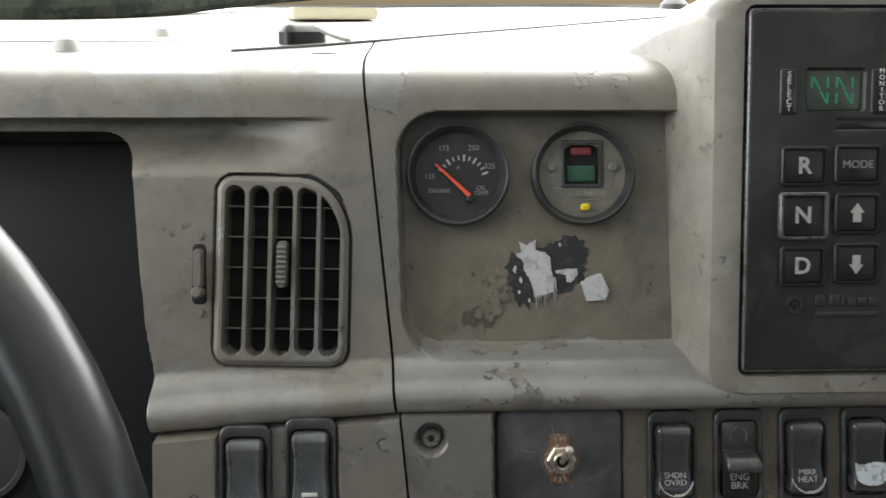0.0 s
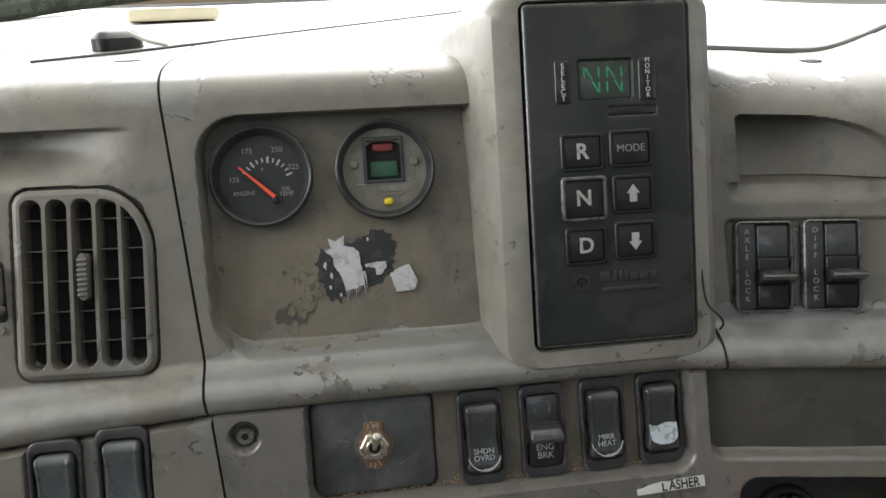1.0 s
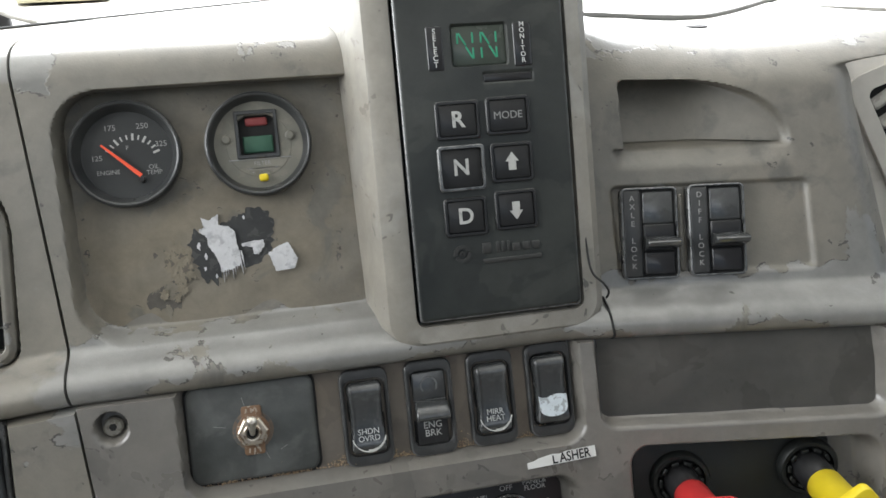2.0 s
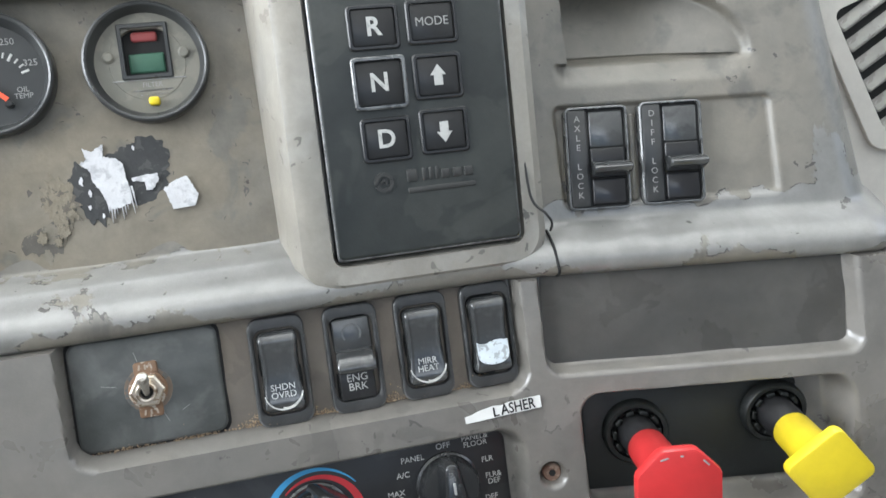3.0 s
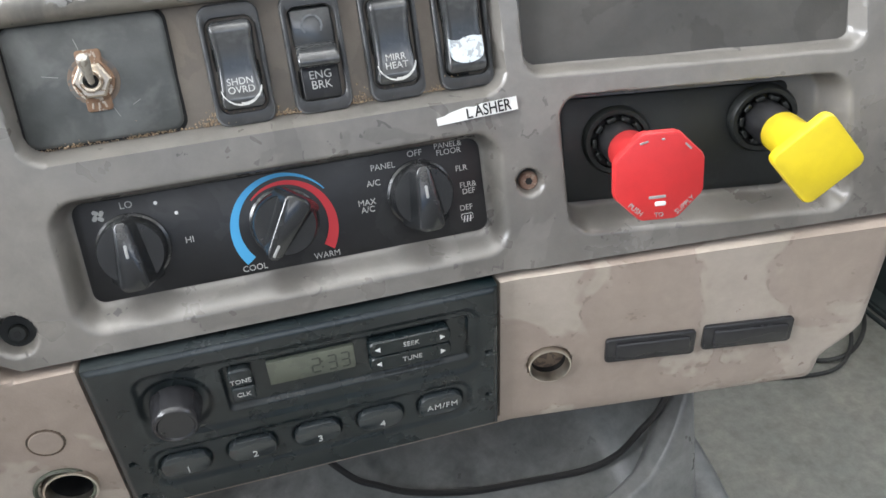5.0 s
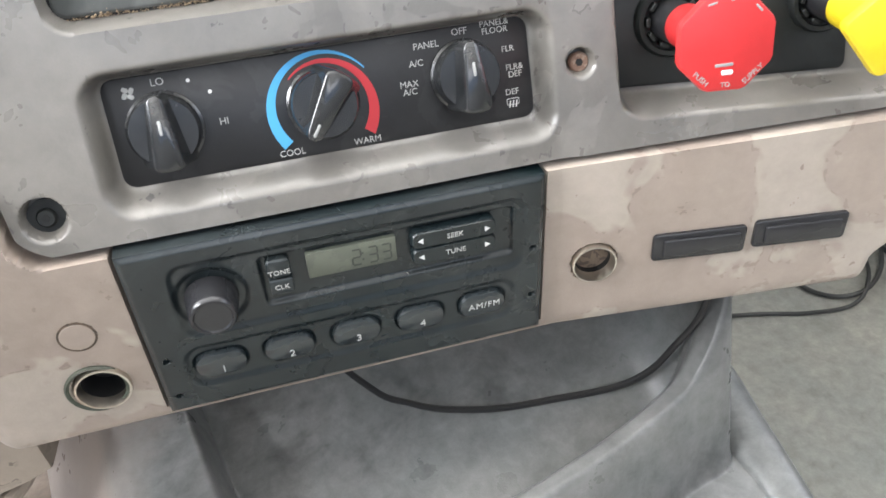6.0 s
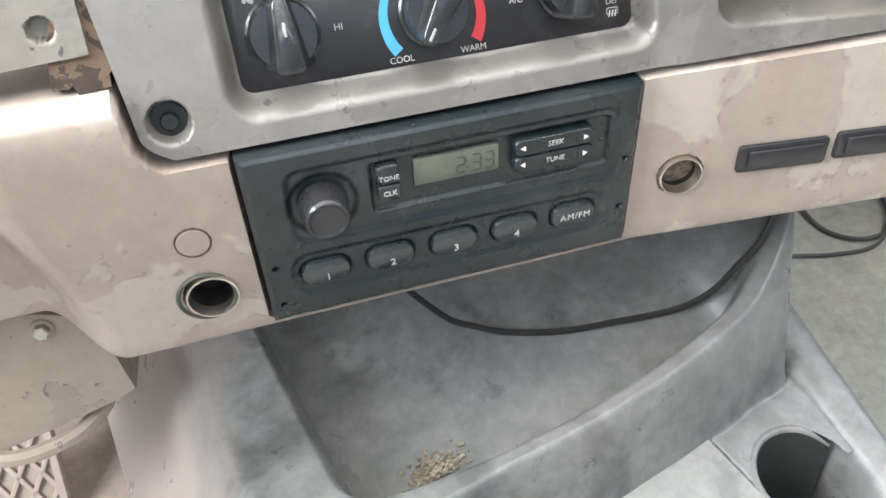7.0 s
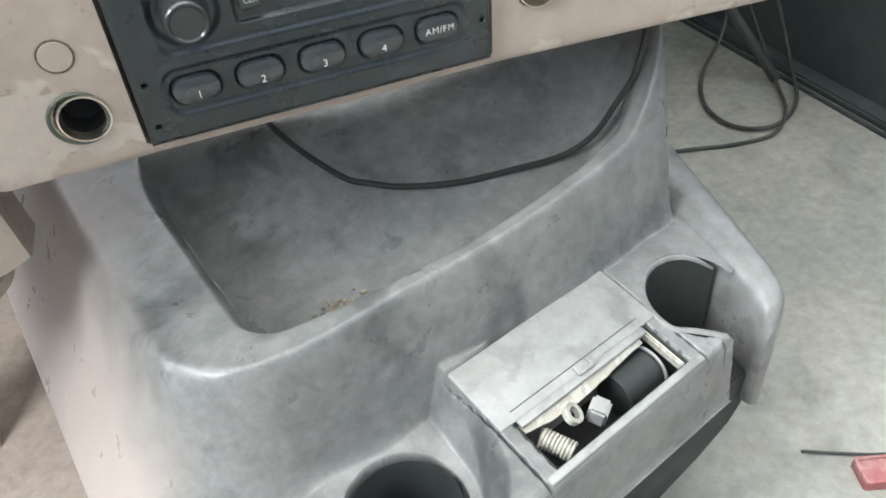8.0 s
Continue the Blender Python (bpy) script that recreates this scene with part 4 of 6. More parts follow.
part("paper_scrap", torn_scrap(LEAF, 0.0011, 3, 0.0007), M_PAPER, torn, "white torn paper leaf", pose(0, 0, 0.0006))
for k in range(11):
    q = k / 10
    fray = [(-0.0004, 0.004), (0.0005, 0.0035), (0.0004, -0.001), (0.0001, -0.0042 - 0.0018 * ((k * 7) % 4)), (-0.0003, -0.001)]
    part("paper_fibre", torn_scrap(fray, 0.0010, 20 + k, 0.0003, 3), M_PAPER, torn, "", pose(-0.0070 + 0.0125 * q, -0.0125 + 0.0045 * q * q, 0.0006, 0, 0, 10 * q - 4))
part("paper_scrap", torn_scrap([(0.0058, -0.0004), (0.0182, 0.0008), (0.0190, -0.0022), (0.0150, -0.0080), (0.0122, -0.0072), (0.0120, -0.0030), (0.0064, -0.0022)], 0.0010, 9, 0.0009, 5), M_PAPER, torn, "white torn paper", pose(0, 0, 0.0006))
part("paper_scrap", torn_scrap([(0.0204, -0.0078), (0.0262, -0.0042), (0.0322, -0.0022), (0.0352, -0.0070), (0.0374, -0.0120), (0.0350, -0.0182), (0.0240, -0.0188), (0.0222, -0.0120)], 0.0016, 14, 0.0008, 5), M_PAPER, torn, "white torn paper", pose(0, 0, 0.0003))
for k, (gx, gy, gr) in enumerate(((0.0085, 0.0150, 0.0010), (-0.0185, 0.0005, 0.0016), (-0.0150, -0.0060, 0.0013), (-0.0160, -0.0130, 0.0010), (-0.0100, -0.0180, 0.0009), (-0.0062, -0.0150, 0.0011))):
    part("paper_fleck", blob(gr * 0.7, gr * 1.3, 0.0004, 80 + k, 0.4, 12, 3.0), M_PAPER, torn, "", pose(gx, gy, 0.0006))


# ---- air vent and its slide ----
def vent_face(x, y):
    d = vent_edge(x, y)
    z = np.where(d < 0, 0.0026 * smooth_step(0, 0.003, -d), -0.0085)
    inner = vent_edge(x * 1.0, y) + 0.0045
    slot = 9.0
    for k in range(5):
        cx = -0.0264 + 0.0132 * k
        slot = np.minimum(slot, np.maximum(rbox(x, y, cx - 0.0052, cx + 0.0052, -0.0445, 0.0445, 0.005), inner))
    return z - sunk(slot, 0.016, 0.001)


vent = empty("air_vent", on(s_up, -0.0910, 1.1957, 0.0005, -1.5) @ Matrix.Diagonal((1.03, 1.075, 1, 1)), "grey louvred air vent with ribbed thumb lever", "air vent")
moulded("grille", 0.076, 0.102, 150, 200, vent_face, M_DASH, vent, "dusty grey grille with vertical bars")
# Shade inside the vent, put in as a near-black sheet behind the bars.
part("duct", box(-0.033, 0.033, -0.046, 0.046, -0.0115, -0.0105), M_DARK, vent, "near-black sheet painting the shade inside the vent")
for k in range(5):
    part("louver", box(-0.0325, 0.0325 if k < 4 else 0.027, -0.0003, 0.0003, -0.0105, -0.0035), M_BEZEL, vent, "", pose(0, -0.031 + 0.0163 * k, 0))
bm = loft([[(a * k, b * (0.9 + 0.1 * k), z) for a, b in outline(0.0058, 0.0250, 0.0028, 4)] for k, z in ((1, -0.003), (1, 0.004), (0.8, 0.0062))])
lever = part("thumb_lever", bm, M_BEZEL, vent, "ribbed thumb lever", pose(0.0005, 0.0035, 0))
for k in range(8):
    part("rib", slab(0.0053, 0.0015, 0.005, 0.0075, 0.0006, 0.0004, 3, y=-0.0095 + 0.0026 * k), M_BEZEL, lever)

slide = empty("vent_slide", on(s_up, -0.1378, 1.1945, -0.001), "small grey vent slide lever beside the air vent", "slide lever")
part("slot", slab(0.0088, 0.0350, -0.002, 0.0012, 0.0030), M_DARK, slide, "dark slot")
part("lever", loft([[(a * k, b * k2, z) for a, b in outline(0.0054, 0.0225, 0.0025, 4)] for k, k2, z in ((1, 1, 0.001), (1, 1, 0.004), (0.7, 0.9, 0.0062))]), M_DASH, slide, "worn lever", pose(0, 0.003, 0))
part("thumb_button", lathe([(0.0034, 0.001), (0.0034, 0.006), (0.0022, 0.0078)], 16, y=-0.0105), M_DASH, slide)
for dy in (0.0185, -0.0185):
    part("dot", lathe([(0.0024, 0.0), (0.0024, 0.0018)], 16, y=dy * 1.18), M_DASH, slide, "worn stud")

# ---- gear selector ----
selector = empty("gear_selector", on(s_sel, 0.2125, 1.2430, -0.0025), "black push-button gear selector with green display", "gear selector")


def selector_face(x, y):
    z = 0.006 - 0.0015 * smooth_step(0.0, 0.0015, rbox(x, y, -0.047, 0.047, -0.0965, 0.0965, 0.003))
    z = z - sunk(rbox(x, y, -0.0175, 0.0150, 0.0435, 0.0665, 0.002), 0.0025, 0.0008)
    return z - sunk(rbox(x, y, -0.0008, 0.0290, 0.0335, 0.0395, 0.001), 0.001, 0.0006)


M_LCD = worn("display_glass", (0.062, 0.074, 0.060), None, grain=0.1, rough=0.25, bump=0)
M_GREEN = plain("green_segments", (0.03, 0.30, 0.17), 0.5, emit=0.04)
M_RAISED = worn("raised_print", (0.038, 0.038, 0.036), None, grain=0.2, rough=0.5, bump=0)
M_SELECTOR = worn("selector_plastic", (0.017, 0.020, 0.019), (0.030, 0.033, 0.030), 14, 0.52, (0.11, 0.112, 0.100), 0.36, 0.25, 0.4, 0.06)
moulded("body", 0.0965, 0.1960, 150, 240, selector_face, M_SELECTOR, selector, "black selector body")
part("edge_trim", frame_bar(0.0968, 0.1963, 0.0950, 0.1945, 0.001, 0.0056, 0.0030, 0.0024), M_RIM, selector, "rubbed shiny plate edge")
disp = part("display", slab(0.0315, 0.0222, 0.001, 0.0042, 0.001, x=-0.0012, y=0.055), M_LCD, selector, "dark green display")
for dx in (-0.0078, 0.0058):
    for bx, by, ang, ln in ((-0.0045, 0.0042, 0, 0.006), (-0.0045, -0.0042, 0, 0.006), (0.0042, 0.0042, 0, 0.006), (0.0042, -0.0042, 0, 0.006), (-0.0018, 0.0036, 30, 0.0078), (0.0020, -0.0038, 30, 0.0078)):
        if dx < 0 and (bx, by) == (-0.0045, -0.0042):
            continue
        part("segment", slab(0.0011, ln, 0.0040, 0.0044, 0.0003, 0.0001, 2), M_GREEN, disp, "", pose(dx + bx - 0.001, 0.055 + by, 0, 0, 0, ang))
for cx, body, w in ((-0.0268, "SELECT", 0.0098), (0.0236, "MONITOR", 0.0112)):
    tab = part("legend_strip", slab(w * 0.95, 0.0245, 0.004, 0.0066, 0.001, x=cx, y=0.0540), M_GLOSS, selector)
    for k, ch in enumerate(body):
        words(tab, ch, 0.0044 if len(body) < 7 else 0.0038, cx, 0.0540 + (len(body) - 1) * 0.0018 - k * 0.0036 * (1 if len(body) < 7 else 0.92), 0.0068)
M_BUTTON = worn("selector_button", (0.016, 0.016, 0.017), None, dust=(0.07, 0.068, 0.06), dust_amount=0.35, grain=0.2, rough=0.35, bump=0.05)
for cx, cy, w, h, body, size in ((-0.0175, 0.0142, 0.0255, 0.0215, "R", 0.0125), (-0.0175, -0.0125, 0.0270, 0.0255, "N", 0.0125), (-0.0172, -0.0400, 0.0250, 0.0220, "D", 0.0125),
                                 (0.0118, 0.0150, 0.0258, 0.0215, "MODE", 0.0060), (0.0122, -0.0115, 0.0250, 0.0225, "", 0), (0.0125, -0.0385, 0.0250, 0.0225, "", 0)):
    b = part("button", frame_bar(w, h, w - 0.0035, h - 0.0035, 0.005, 0.0078 if body != "N" else 0.0090, 0.0022, 0.0016), M_BUTTON if body != "N" else M_RIM, selector, "square push button", pose(cx, cy, 0))
    part("keycap", slab(w - 0.0037, h - 0.0037, 0.005, 0.0070, 0.0014, 0.0006), M_BUTTON, b)
    if body:
        words(b, body, size, 0, 0, 0.0072, M_PRINT if body != "MODE" else M_GREYPRINT, bold=0.0003 if len(body) == 1 else 0.0)
    else:
        s = 1 if cy > -0.02 else -1
        arrow = [(-0.0040, 0.0005 * s), (0.0, 0.0058 * s), (0.0040, 0.0005 * s), (0.0022, 0.0005 * s), (0.0022, -0.0045 * s), (-0.0022, -0.0045 * s), (-0.0022, 0.0005 * s)]
        part("arrow_print", loft([[(x, y, 0.0069) for x, y in arrow], [(x, y, 0.0073) for x, y in arrow]]), M_PRINT, b)
badge = part("badge", arc_strip(0.0030, 0.0050, 0.0030, 0.0050, 20, 190, 0.0012), M_RAISED, selector, "raised round badge", pose(-0.0210, -0.0610, 0.006))
part("swirl", arc_strip(0.0030, 0.0048, 0.0030, 0.0048, 205, 375, 0.0012), M_RAISED, badge)
part("swirl", arc_strip(0.0006, 0.0016, 0.0006, 0.0016, -60, 200, 0.0012), M_RAISED, badge)
for k, (bx, bw) in enumerate(((-0.0100, 0.0052), (-0.0035, 0.0020), (-0.0002, 0.0020), (0.0030, 0.0016), (0.0075, 0.0044), (0.0135, 0.0046), (0.0195, 0.0046))):
    part("name_bar", slab(bw, 0.0062 if k < 4 else 0.0046, 0.005, 0.0069, 0.0006, 0.0003, 3), M_RAISED, selector, "", pose(bx + 0.0035, -0.0590 - (0 if k < 4 else 0.0008), 0))
part("name_bar", slab(0.0350, 0.0026, 0.005, 0.0067, 0.0006, 0.0003, 3), M_RAISED, selector, "", pose(0.0085, -0.0665, 0))
part("indicator_strip", slab(0.0288, 0.0050, 0.004, 0.0056, 0.0006), M_GLOSS, selector, "", pose(0.0140, 0.0365, 0))


# ---- switches ----
def rocker_cap(x, y):
    """A dished rocker: a hollow middle between bowed flanks, with thick rounded ends."""
    t = y / 0.0212
    d = rbox(x / (0.905 + 0.095 * t * t), y, -0.0111, 0.0111, -0.0212, 0.0212, 0.0046)
    z = 0.0062 + 0.0034 * t * t
    flank = np.abs(x) - (0.0076 + 0.0016 * t * t - 0.0006 * t)
    z = z - 0.0024 * smooth_step(0.0, 0.0026, flank) + 0.0004 * smooth_step(-0.0012, 0.0, flank)
    z = z - 0.0056 * np.clip((np.abs(t) - 0.70) / 0.30, 0, 1.2) ** 2
    return z - 0.008 * smooth_step(-0.0012, 0.0004, d)


def tilted(parent, body, size, y, z, mat=None, line=0.85, slope=0.0):
    me = lettering(body, size, line=line)
    me.materials.clear()
    me.materials.append(mat or M_PRINT)
    return child("lettering", me, parent, pose(0, y, z, slope, 0, 0))


def paddle_body(half):
    side = [(0.0052, 0.001), (0.0050, 0.0042), (0.0030, 0.0085), (-0.0004, 0.0122), (-0.0030, 0.0136), (-0.0048, 0.0134), (-0.0058, 0.0122), (-0.0062, 0.0095), (-0.0070, 0.001)]
    rings = []
    for x, k in ((-half, 0.90), (-half + 0.0007, 0.98), (-half + 0.002, 1.0), (half - 0.002, 1.0), (half - 0.0007, 0.98), (half, 0.90)):
        rings.append([(x * (0.94 + 7.0 * z), -0.001 + (y + 0.001) * k, z * k) for y, z in side])
    return loft(rings)


def rocker(x, z, surface, group, label, words_on="", worn_print=False, paddle=False, height=0.0565, cap_mat=None):
    r = empty("rocker_switch", on(surface, x, z, 0.0), label, "switch", group)
    o, i = outline(0.0284, height, 0.0060, 6), outline(0.0228, 0.0440, 0.0050, 6)
    bm = loft([[(a, b, -0.004) for a, b in o], [(a, b, 0.0022) for a, b in o], [(a * 0.955, b * 0.98, 0.0040) for a, b in o], [(a * 0.90, b * 0.955, 0.0044) for a, b in o],
               [(a * 1.03, b * 1.015, 0.0040) for a, b in i], [(a, b, 0.0030) for a, b in i], [(a, b, -0.004) for a, b in i]], False, False)
    part("bezel", bm, M_SWITCHRIM, r, "black plastic bezel with rubbed edges", None, 60)
    part("bezel_edge", frame_bar(0.0276, height - 0.0008, 0.0268, height - 0.0016, 0.0026, 0.0042, 0.0056, 0.0052), M_RIM, r, "rubbed pale bezel edge")
    part("backing", slab(0.022, 0.046, -0.004, 0.0005, 0.002), M_DARK, r)
    if not paddle:
        cap = moulded("rocker_cap", 0.0224, 0.0428, 44, 80, rocker_cap, cap_mat or M_CAP, r, "glossy black rocker")
        if words_on:
            tilted(cap, words_on, 0.0046, -0.0094, 0.0077, slope=-8)
            arc = arc_strip(0.0094, 0.0099, 0.0090, 0.0098, 190, 262, 0.0003, 14)
            part("print_arc", arc, M_PRINT, cap, "", pose(0, -0.0090, 0.0084, -11))
            part("print_arc", arc_strip(0.0082, 0.0098, 0.0092, 0.0099, 262, 352, 0.0003, 14), M_PRINT, cap, "", pose(0, -0.0090, 0.0084, -11))
        if worn_print:
            part("worn_paint", worn_band(0.0086, 0.0105, 0.0006), worn("worn_white", (0.62, 0.68, 0.72), (0.35, 0.38, 0.40), 260, 0.55, None, 0, 0.2, 0.5, 0.1), cap, "worn white paint", pose(0, -0.0080, 0.0078, -8, 0, 0))
    else:
        part("upper_plate", slab(0.0200, 0.0170, 0.0, 0.0024, 0.001, y=0.0125), M_CAP, r)
        part("lens_ring", arc_strip(0.0042, 0.0052, 0.0042, 0.0052, -40, 220, 0.0008, 24), M_RIM, r, "", pose(0, 0.0130, 0.0023))
        low = part("lower_plate", slab(0.0185, 0.0190, 0.0, 0.0040, 0.001, y=-0.0122), M_BLACK, r)
        words(low, "ENG\nBRK", 0.0056, 0, -0.0125, 0.0042, M_PRINT, line=0.85)
        part("paddle", paddle_body(0.0097), M_CAP, r, "grey-black lock paddle with shiny ledge", None, 60)
    return r


def worn_band(half, high, thick):
    """A paint band with a ragged top and a rounded bottom."""
    n = 30
    top = [(half * (1 - 2 * i / n), high * (0.45 + 0.22 * noise.noise((i * 0.07, 2.2, 5)) + 0.05 * noise.noise((i * 1.9, 1, 2)))) for i in range(n + 1)]
    low = [(-half * math.cos(math.pi * i / n), -high * (0.1 + 0.62 * math.sin(math.pi * i / n) ** 0.7)) for i in range(n + 1)]
    return loft([[(x, y, 0) for x, y in top + low], [(x, y, thick) for x, y in top + low]])


rocker(0.1290, 1.0945, s_sw, "rocker switches", "glossy black rocker switch lettered SHDN OVRD", "SHDN\nOVRD")
rocker(0.1668, 1.0948, s_sw, "rocker switches", "black lock switch with paddle lettered ENG BRK", paddle=True)
rocker(0.2040, 1.0952, s_sw, "rocker switches", "glossy black rocker switch lettered MIRR HEAT", "MIRR\nHEAT")
rocker(0.2400, 1.0955, s_sw, "rocker switches", "black rocker switch with worn white paint", worn_print=True)


deposit = empty("dust_deposit", on(s_sw, 0.142, 1.0694, 0.0), "rusty sand and grit along the switch recess", "dust", kind="stuff")
verts, faces = [], []
for i in range(3000):
    gx = random.uniform(-0.112, 0.111)
    thick = max(0.15, 0.55 + 1.2 * noise.noise((gx * 60, 3, 1)))
    if random.random() > thick:
        continue
    gy, gz = random.expovariate(1 / 0.0021) * thick, 0.0008 + random.expovariate(1 / 0.0008) * thick
    r = random.uniform(0.00018, 0.00062)
    k = len(verts)
    verts += [(gx + a * r * random.uniform(0.6, 1.3), gy + b * r * random.uniform(0.6, 1.3), gz + c * r * random.uniform(0.6, 1.2)) for a, b, c in ((1, 0, 0), (-1, 0, 0), (0, 1, 0), (0, -1, 0), (0, 0, 1), (0, 0, -1))]
    faces += [(k + a, k + b, k + c) for a, b, c in ((0, 2, 4), (2, 1, 4), (1, 3, 4), (3, 0, 4), (2, 0, 5), (1, 2, 5), (3, 1, 5), (0, 3, 5))]
M_GRIT = worn("rusty_grit", (0.42, 0.32, 0.21), (0.28, 0.20, 0.13), 900, 0.5, None, 0, 0.3, 0.9, 0)
tagged(child("grit", mesh_of("grit", verts, faces, M_GRIT, smooth=False), deposit), kind="stuff")


def s_lsw(z):
    return s_low(z) + 0.005


for x, z in ((-0.1085, 1.0930), (-0.0730, 1.0965)):
    r = rocker(x, z, s_lsw, "rocker switches under the vent", "dusty black rocker switch beside grey blank", cap_mat=M_CAPDUST)
    part("print_bar", slab(0.0085, 0.0022, 0.0, 0.0004, 0.0005, 0.0001, 2), M_WHITE, r, "", pose(0, -0.0125, 0.0078))

M_BONERUST = worn("worn_tag_print", (0.36, 0.30, 0.24), (0.22, 0.15, 0.10), 300, 0.5, None, 0, 0.2, 0.6, 0.1)
M_NUT = worn("tarnished_nut", (0.60, 0.52, 0.42), (0.35, 0.26, 0.18), 260, 0.55, None, 0, 0.25, 0.34, 0.05, metal=0.9)
M_CLOUDY = worn("cloudy_switch_plate", (0.060, 0.064, 0.062), (0.098, 0.102, 0.099), 34, 0.50, (0.17, 0.172, 0.162), 0.5, 0.25, 0.42, 0.06, patch_soft=0.10)
M_NICKEL = worn("satin_nickel", (0.72, 0.69, 0.63), (0.50, 0.45, 0.38), 300, 0.55, None, 0, 0.2, 0.42, 0.04, metal=0.85)
plate = empty("toggle_switch", on(s_sw, 0.0652, 1.0965, 0.0), "rusty toggle switch on a dark grey plate", "switch")
part("plate", slab(0.0700, 0.0545, -0.003, 0.0030, 0.0055, 0.0014), M_CLOUDY, plate, "scratched dark plate")
for sx, sy, ang, long in ((-0.004, 0.0165, 14, 0.007), (0.0065, -0.0150, 24, 0.008), (-0.018, 0.004, 78, 0.010), (0.016, -0.012, -62, 0.006)):
    part("scratch", slab(0.00025, long * 0.7, 0.0029, 0.0031, 0.0001, 0.00005, 2), M_GREYPRINT, plate, "", pose(sx, sy, 0, 0, 0, ang))
part("rust_stain", lathe([(0.0115, 0.0028), (0.0112, 0.00325)], 28), worn("rust_halo", (0.12, 0.115, 0.11), (0.17, 0.13, 0.10), 160, 0.5, None, 0, 0.2, 0.7, 0.1), plate, "pale rust halo")
tag = part("tag", slab(0.0112, 0.0275, 0.003, 0.0042, 0.0015, 0.0004), M_RUST, plate, "rusty ON OFF tag")
for dy in (0.0112, -0.0112):
    for k in range(3):
        part("tag_letter", slab(0.0010, 0.0026, 0.0041, 0.0044, 0.0003, 0.0001, 2), M_BONERUST, tag, "", pose(-0.0028 + 0.0028 * k, dy, 0, 0, 0, 12 * (k - 1)))
part("washer", lathe([(0.0092, 0.004), (0.0092, 0.0050), (0.0086, 0.0053)], 32), M_RUST, plate)
part("nut", lathe([(0.0084, 0.005), (0.0084, 0.0076), (0.0074, 0.0084), (0.0052, 0.0084)], 6), M_NUT, plate, "tarnished brass nut")
part("bushing", lathe([(0.0050, 0.008), (0.0050, 0.0108), (0.0044, 0.0114), (0.0034, 0.0112), (0.0030, 0.0090)], 24), M_NUT, plate)
part("bushing_hole", lathe([(0.0030, 0.0088), (0.0030, 0.0094)], 16), M_DARK, plate)
part("bat_handle", lathe([(0.0014, 0.0), (0.0018, 0.006), (0.0027, 0.014), (0.0027, 0.0170), (0.0022, 0.0184), (0.0010, 0.0192)], 18), M_NICKEL, plate, "satin nickel bat handle", pose(0, -0.0005, 0.0096, -36, 5, 0))
# Larger near-black slab paints the shaded gap that outlines the plate.
part("gasket", slab(0.0728, 0.0573, -0.003, 0.0012, 0.0060, 0.0006), M_DARK, plate, "near-black border painting the shaded gap round the plate")


def s_axle(z):
    return s_up(z) + 0.0035


def lock_switch(x, z, body):
    r = empty("lock_switch", on(s_axle, x, z, 0.0), "black paddle switch lettered " + body, "switch", "lock switches")
    part("housing", slab(0.0345, 0.0560, -0.006, 0.0050, 0.0034, 0.0010), M_BLACK, r, "black housing")
    part("rim", frame_bar(0.0347, 0.0562, 0.0325, 0.0540, 0.003, 0.0078, 0.0034, 0.0026), M_RIM, r, "rubbed rim")
    strip = part("legend_strip", slab(0.0102, 0.0530, 0.003, 0.0076, 0.001, 0.0006, 3, x=-0.0108), M_SWITCHRIM, r)
    for k, ch in enumerate(body):
        words(strip, ch, 0.0048, -0.0106, 0.0215 - k * 0.0052, 0.0078, M_GREYPRINT)
    part("channel", slab(0.0205, 0.0530, 0.003, 0.0054, 0.001, x=0.0055), M_DARK, r)
    part("upper_plate", slab(0.0190, 0.0200, 0.004, 0.0062, 0.0012, x=0.0055, y=0.0155), M_CAP, r)
    part("step_plate", slab(0.0190, 0.0095, 0.004, 0.0076, 0.001, x=0.0055, y=0.0005), M_BLACK, r)
    side = [(-0.0015, 0.004), (-0.0022, 0.0110), (-0.0042, 0.0180), (-0.0058, 0.0194), (-0.0074, 0.0188), (-0.0084, 0.0165), (-0.0102, 0.0105), (-0.0112, 0.004)]
    rings = [[(0.0058 + q * 0.0098 * (0.95 + 6 * h), y + 0.0004 * (1 - e), 0.004 + (h - 0.004) * e) for y, h in side] for q, e in ((-1, 0.90), (-0.94, 0.98), (-0.8, 1.0), (0.8, 1.0), (0.94, 0.98), (1, 0.90))]
    part("paddle", loft(rings), M_CAP, r, "protruding paddle with a rubbed top", None, 60)
    part("lower_plate", slab(0.0185, 0.0140, 0.004, 0.0068, 0.001, x=0.0055, y=-0.0185), M_GLOSS, r)
    return r


lock_switch(0.3136, 1.1785, "AXLE LOCK")
lock_switch(0.3542, 1.1790, "DIFF LOCK")
part("divider_post", slab(0.0042, 0.0480, -0.004, 0.0030, 0.0020, 0.0012, 4), M_DASH, dashboard, "thin moulded post between the paddle switches", on(s_axle, 0.3339, 1.1780, 0.0))

# ---- heater control ----
heater = empty("heater_control", on(s_cl, 0.1410, 1.0192, 0.0), "black heater control plate with three rotary knobs", "heater control")
part("plate", slab(0.2030, 0.0500, -0.004, 0.0008, 0.0060, 0.0006), M_BLACK, heater, "black control plate")
M_BLUE = plain("blue_print", (0.07, 0.36, 0.66), 0.5)
M_REDPRINT = plain("red_print", (0.55, 0.035, 0.045), 0.5)


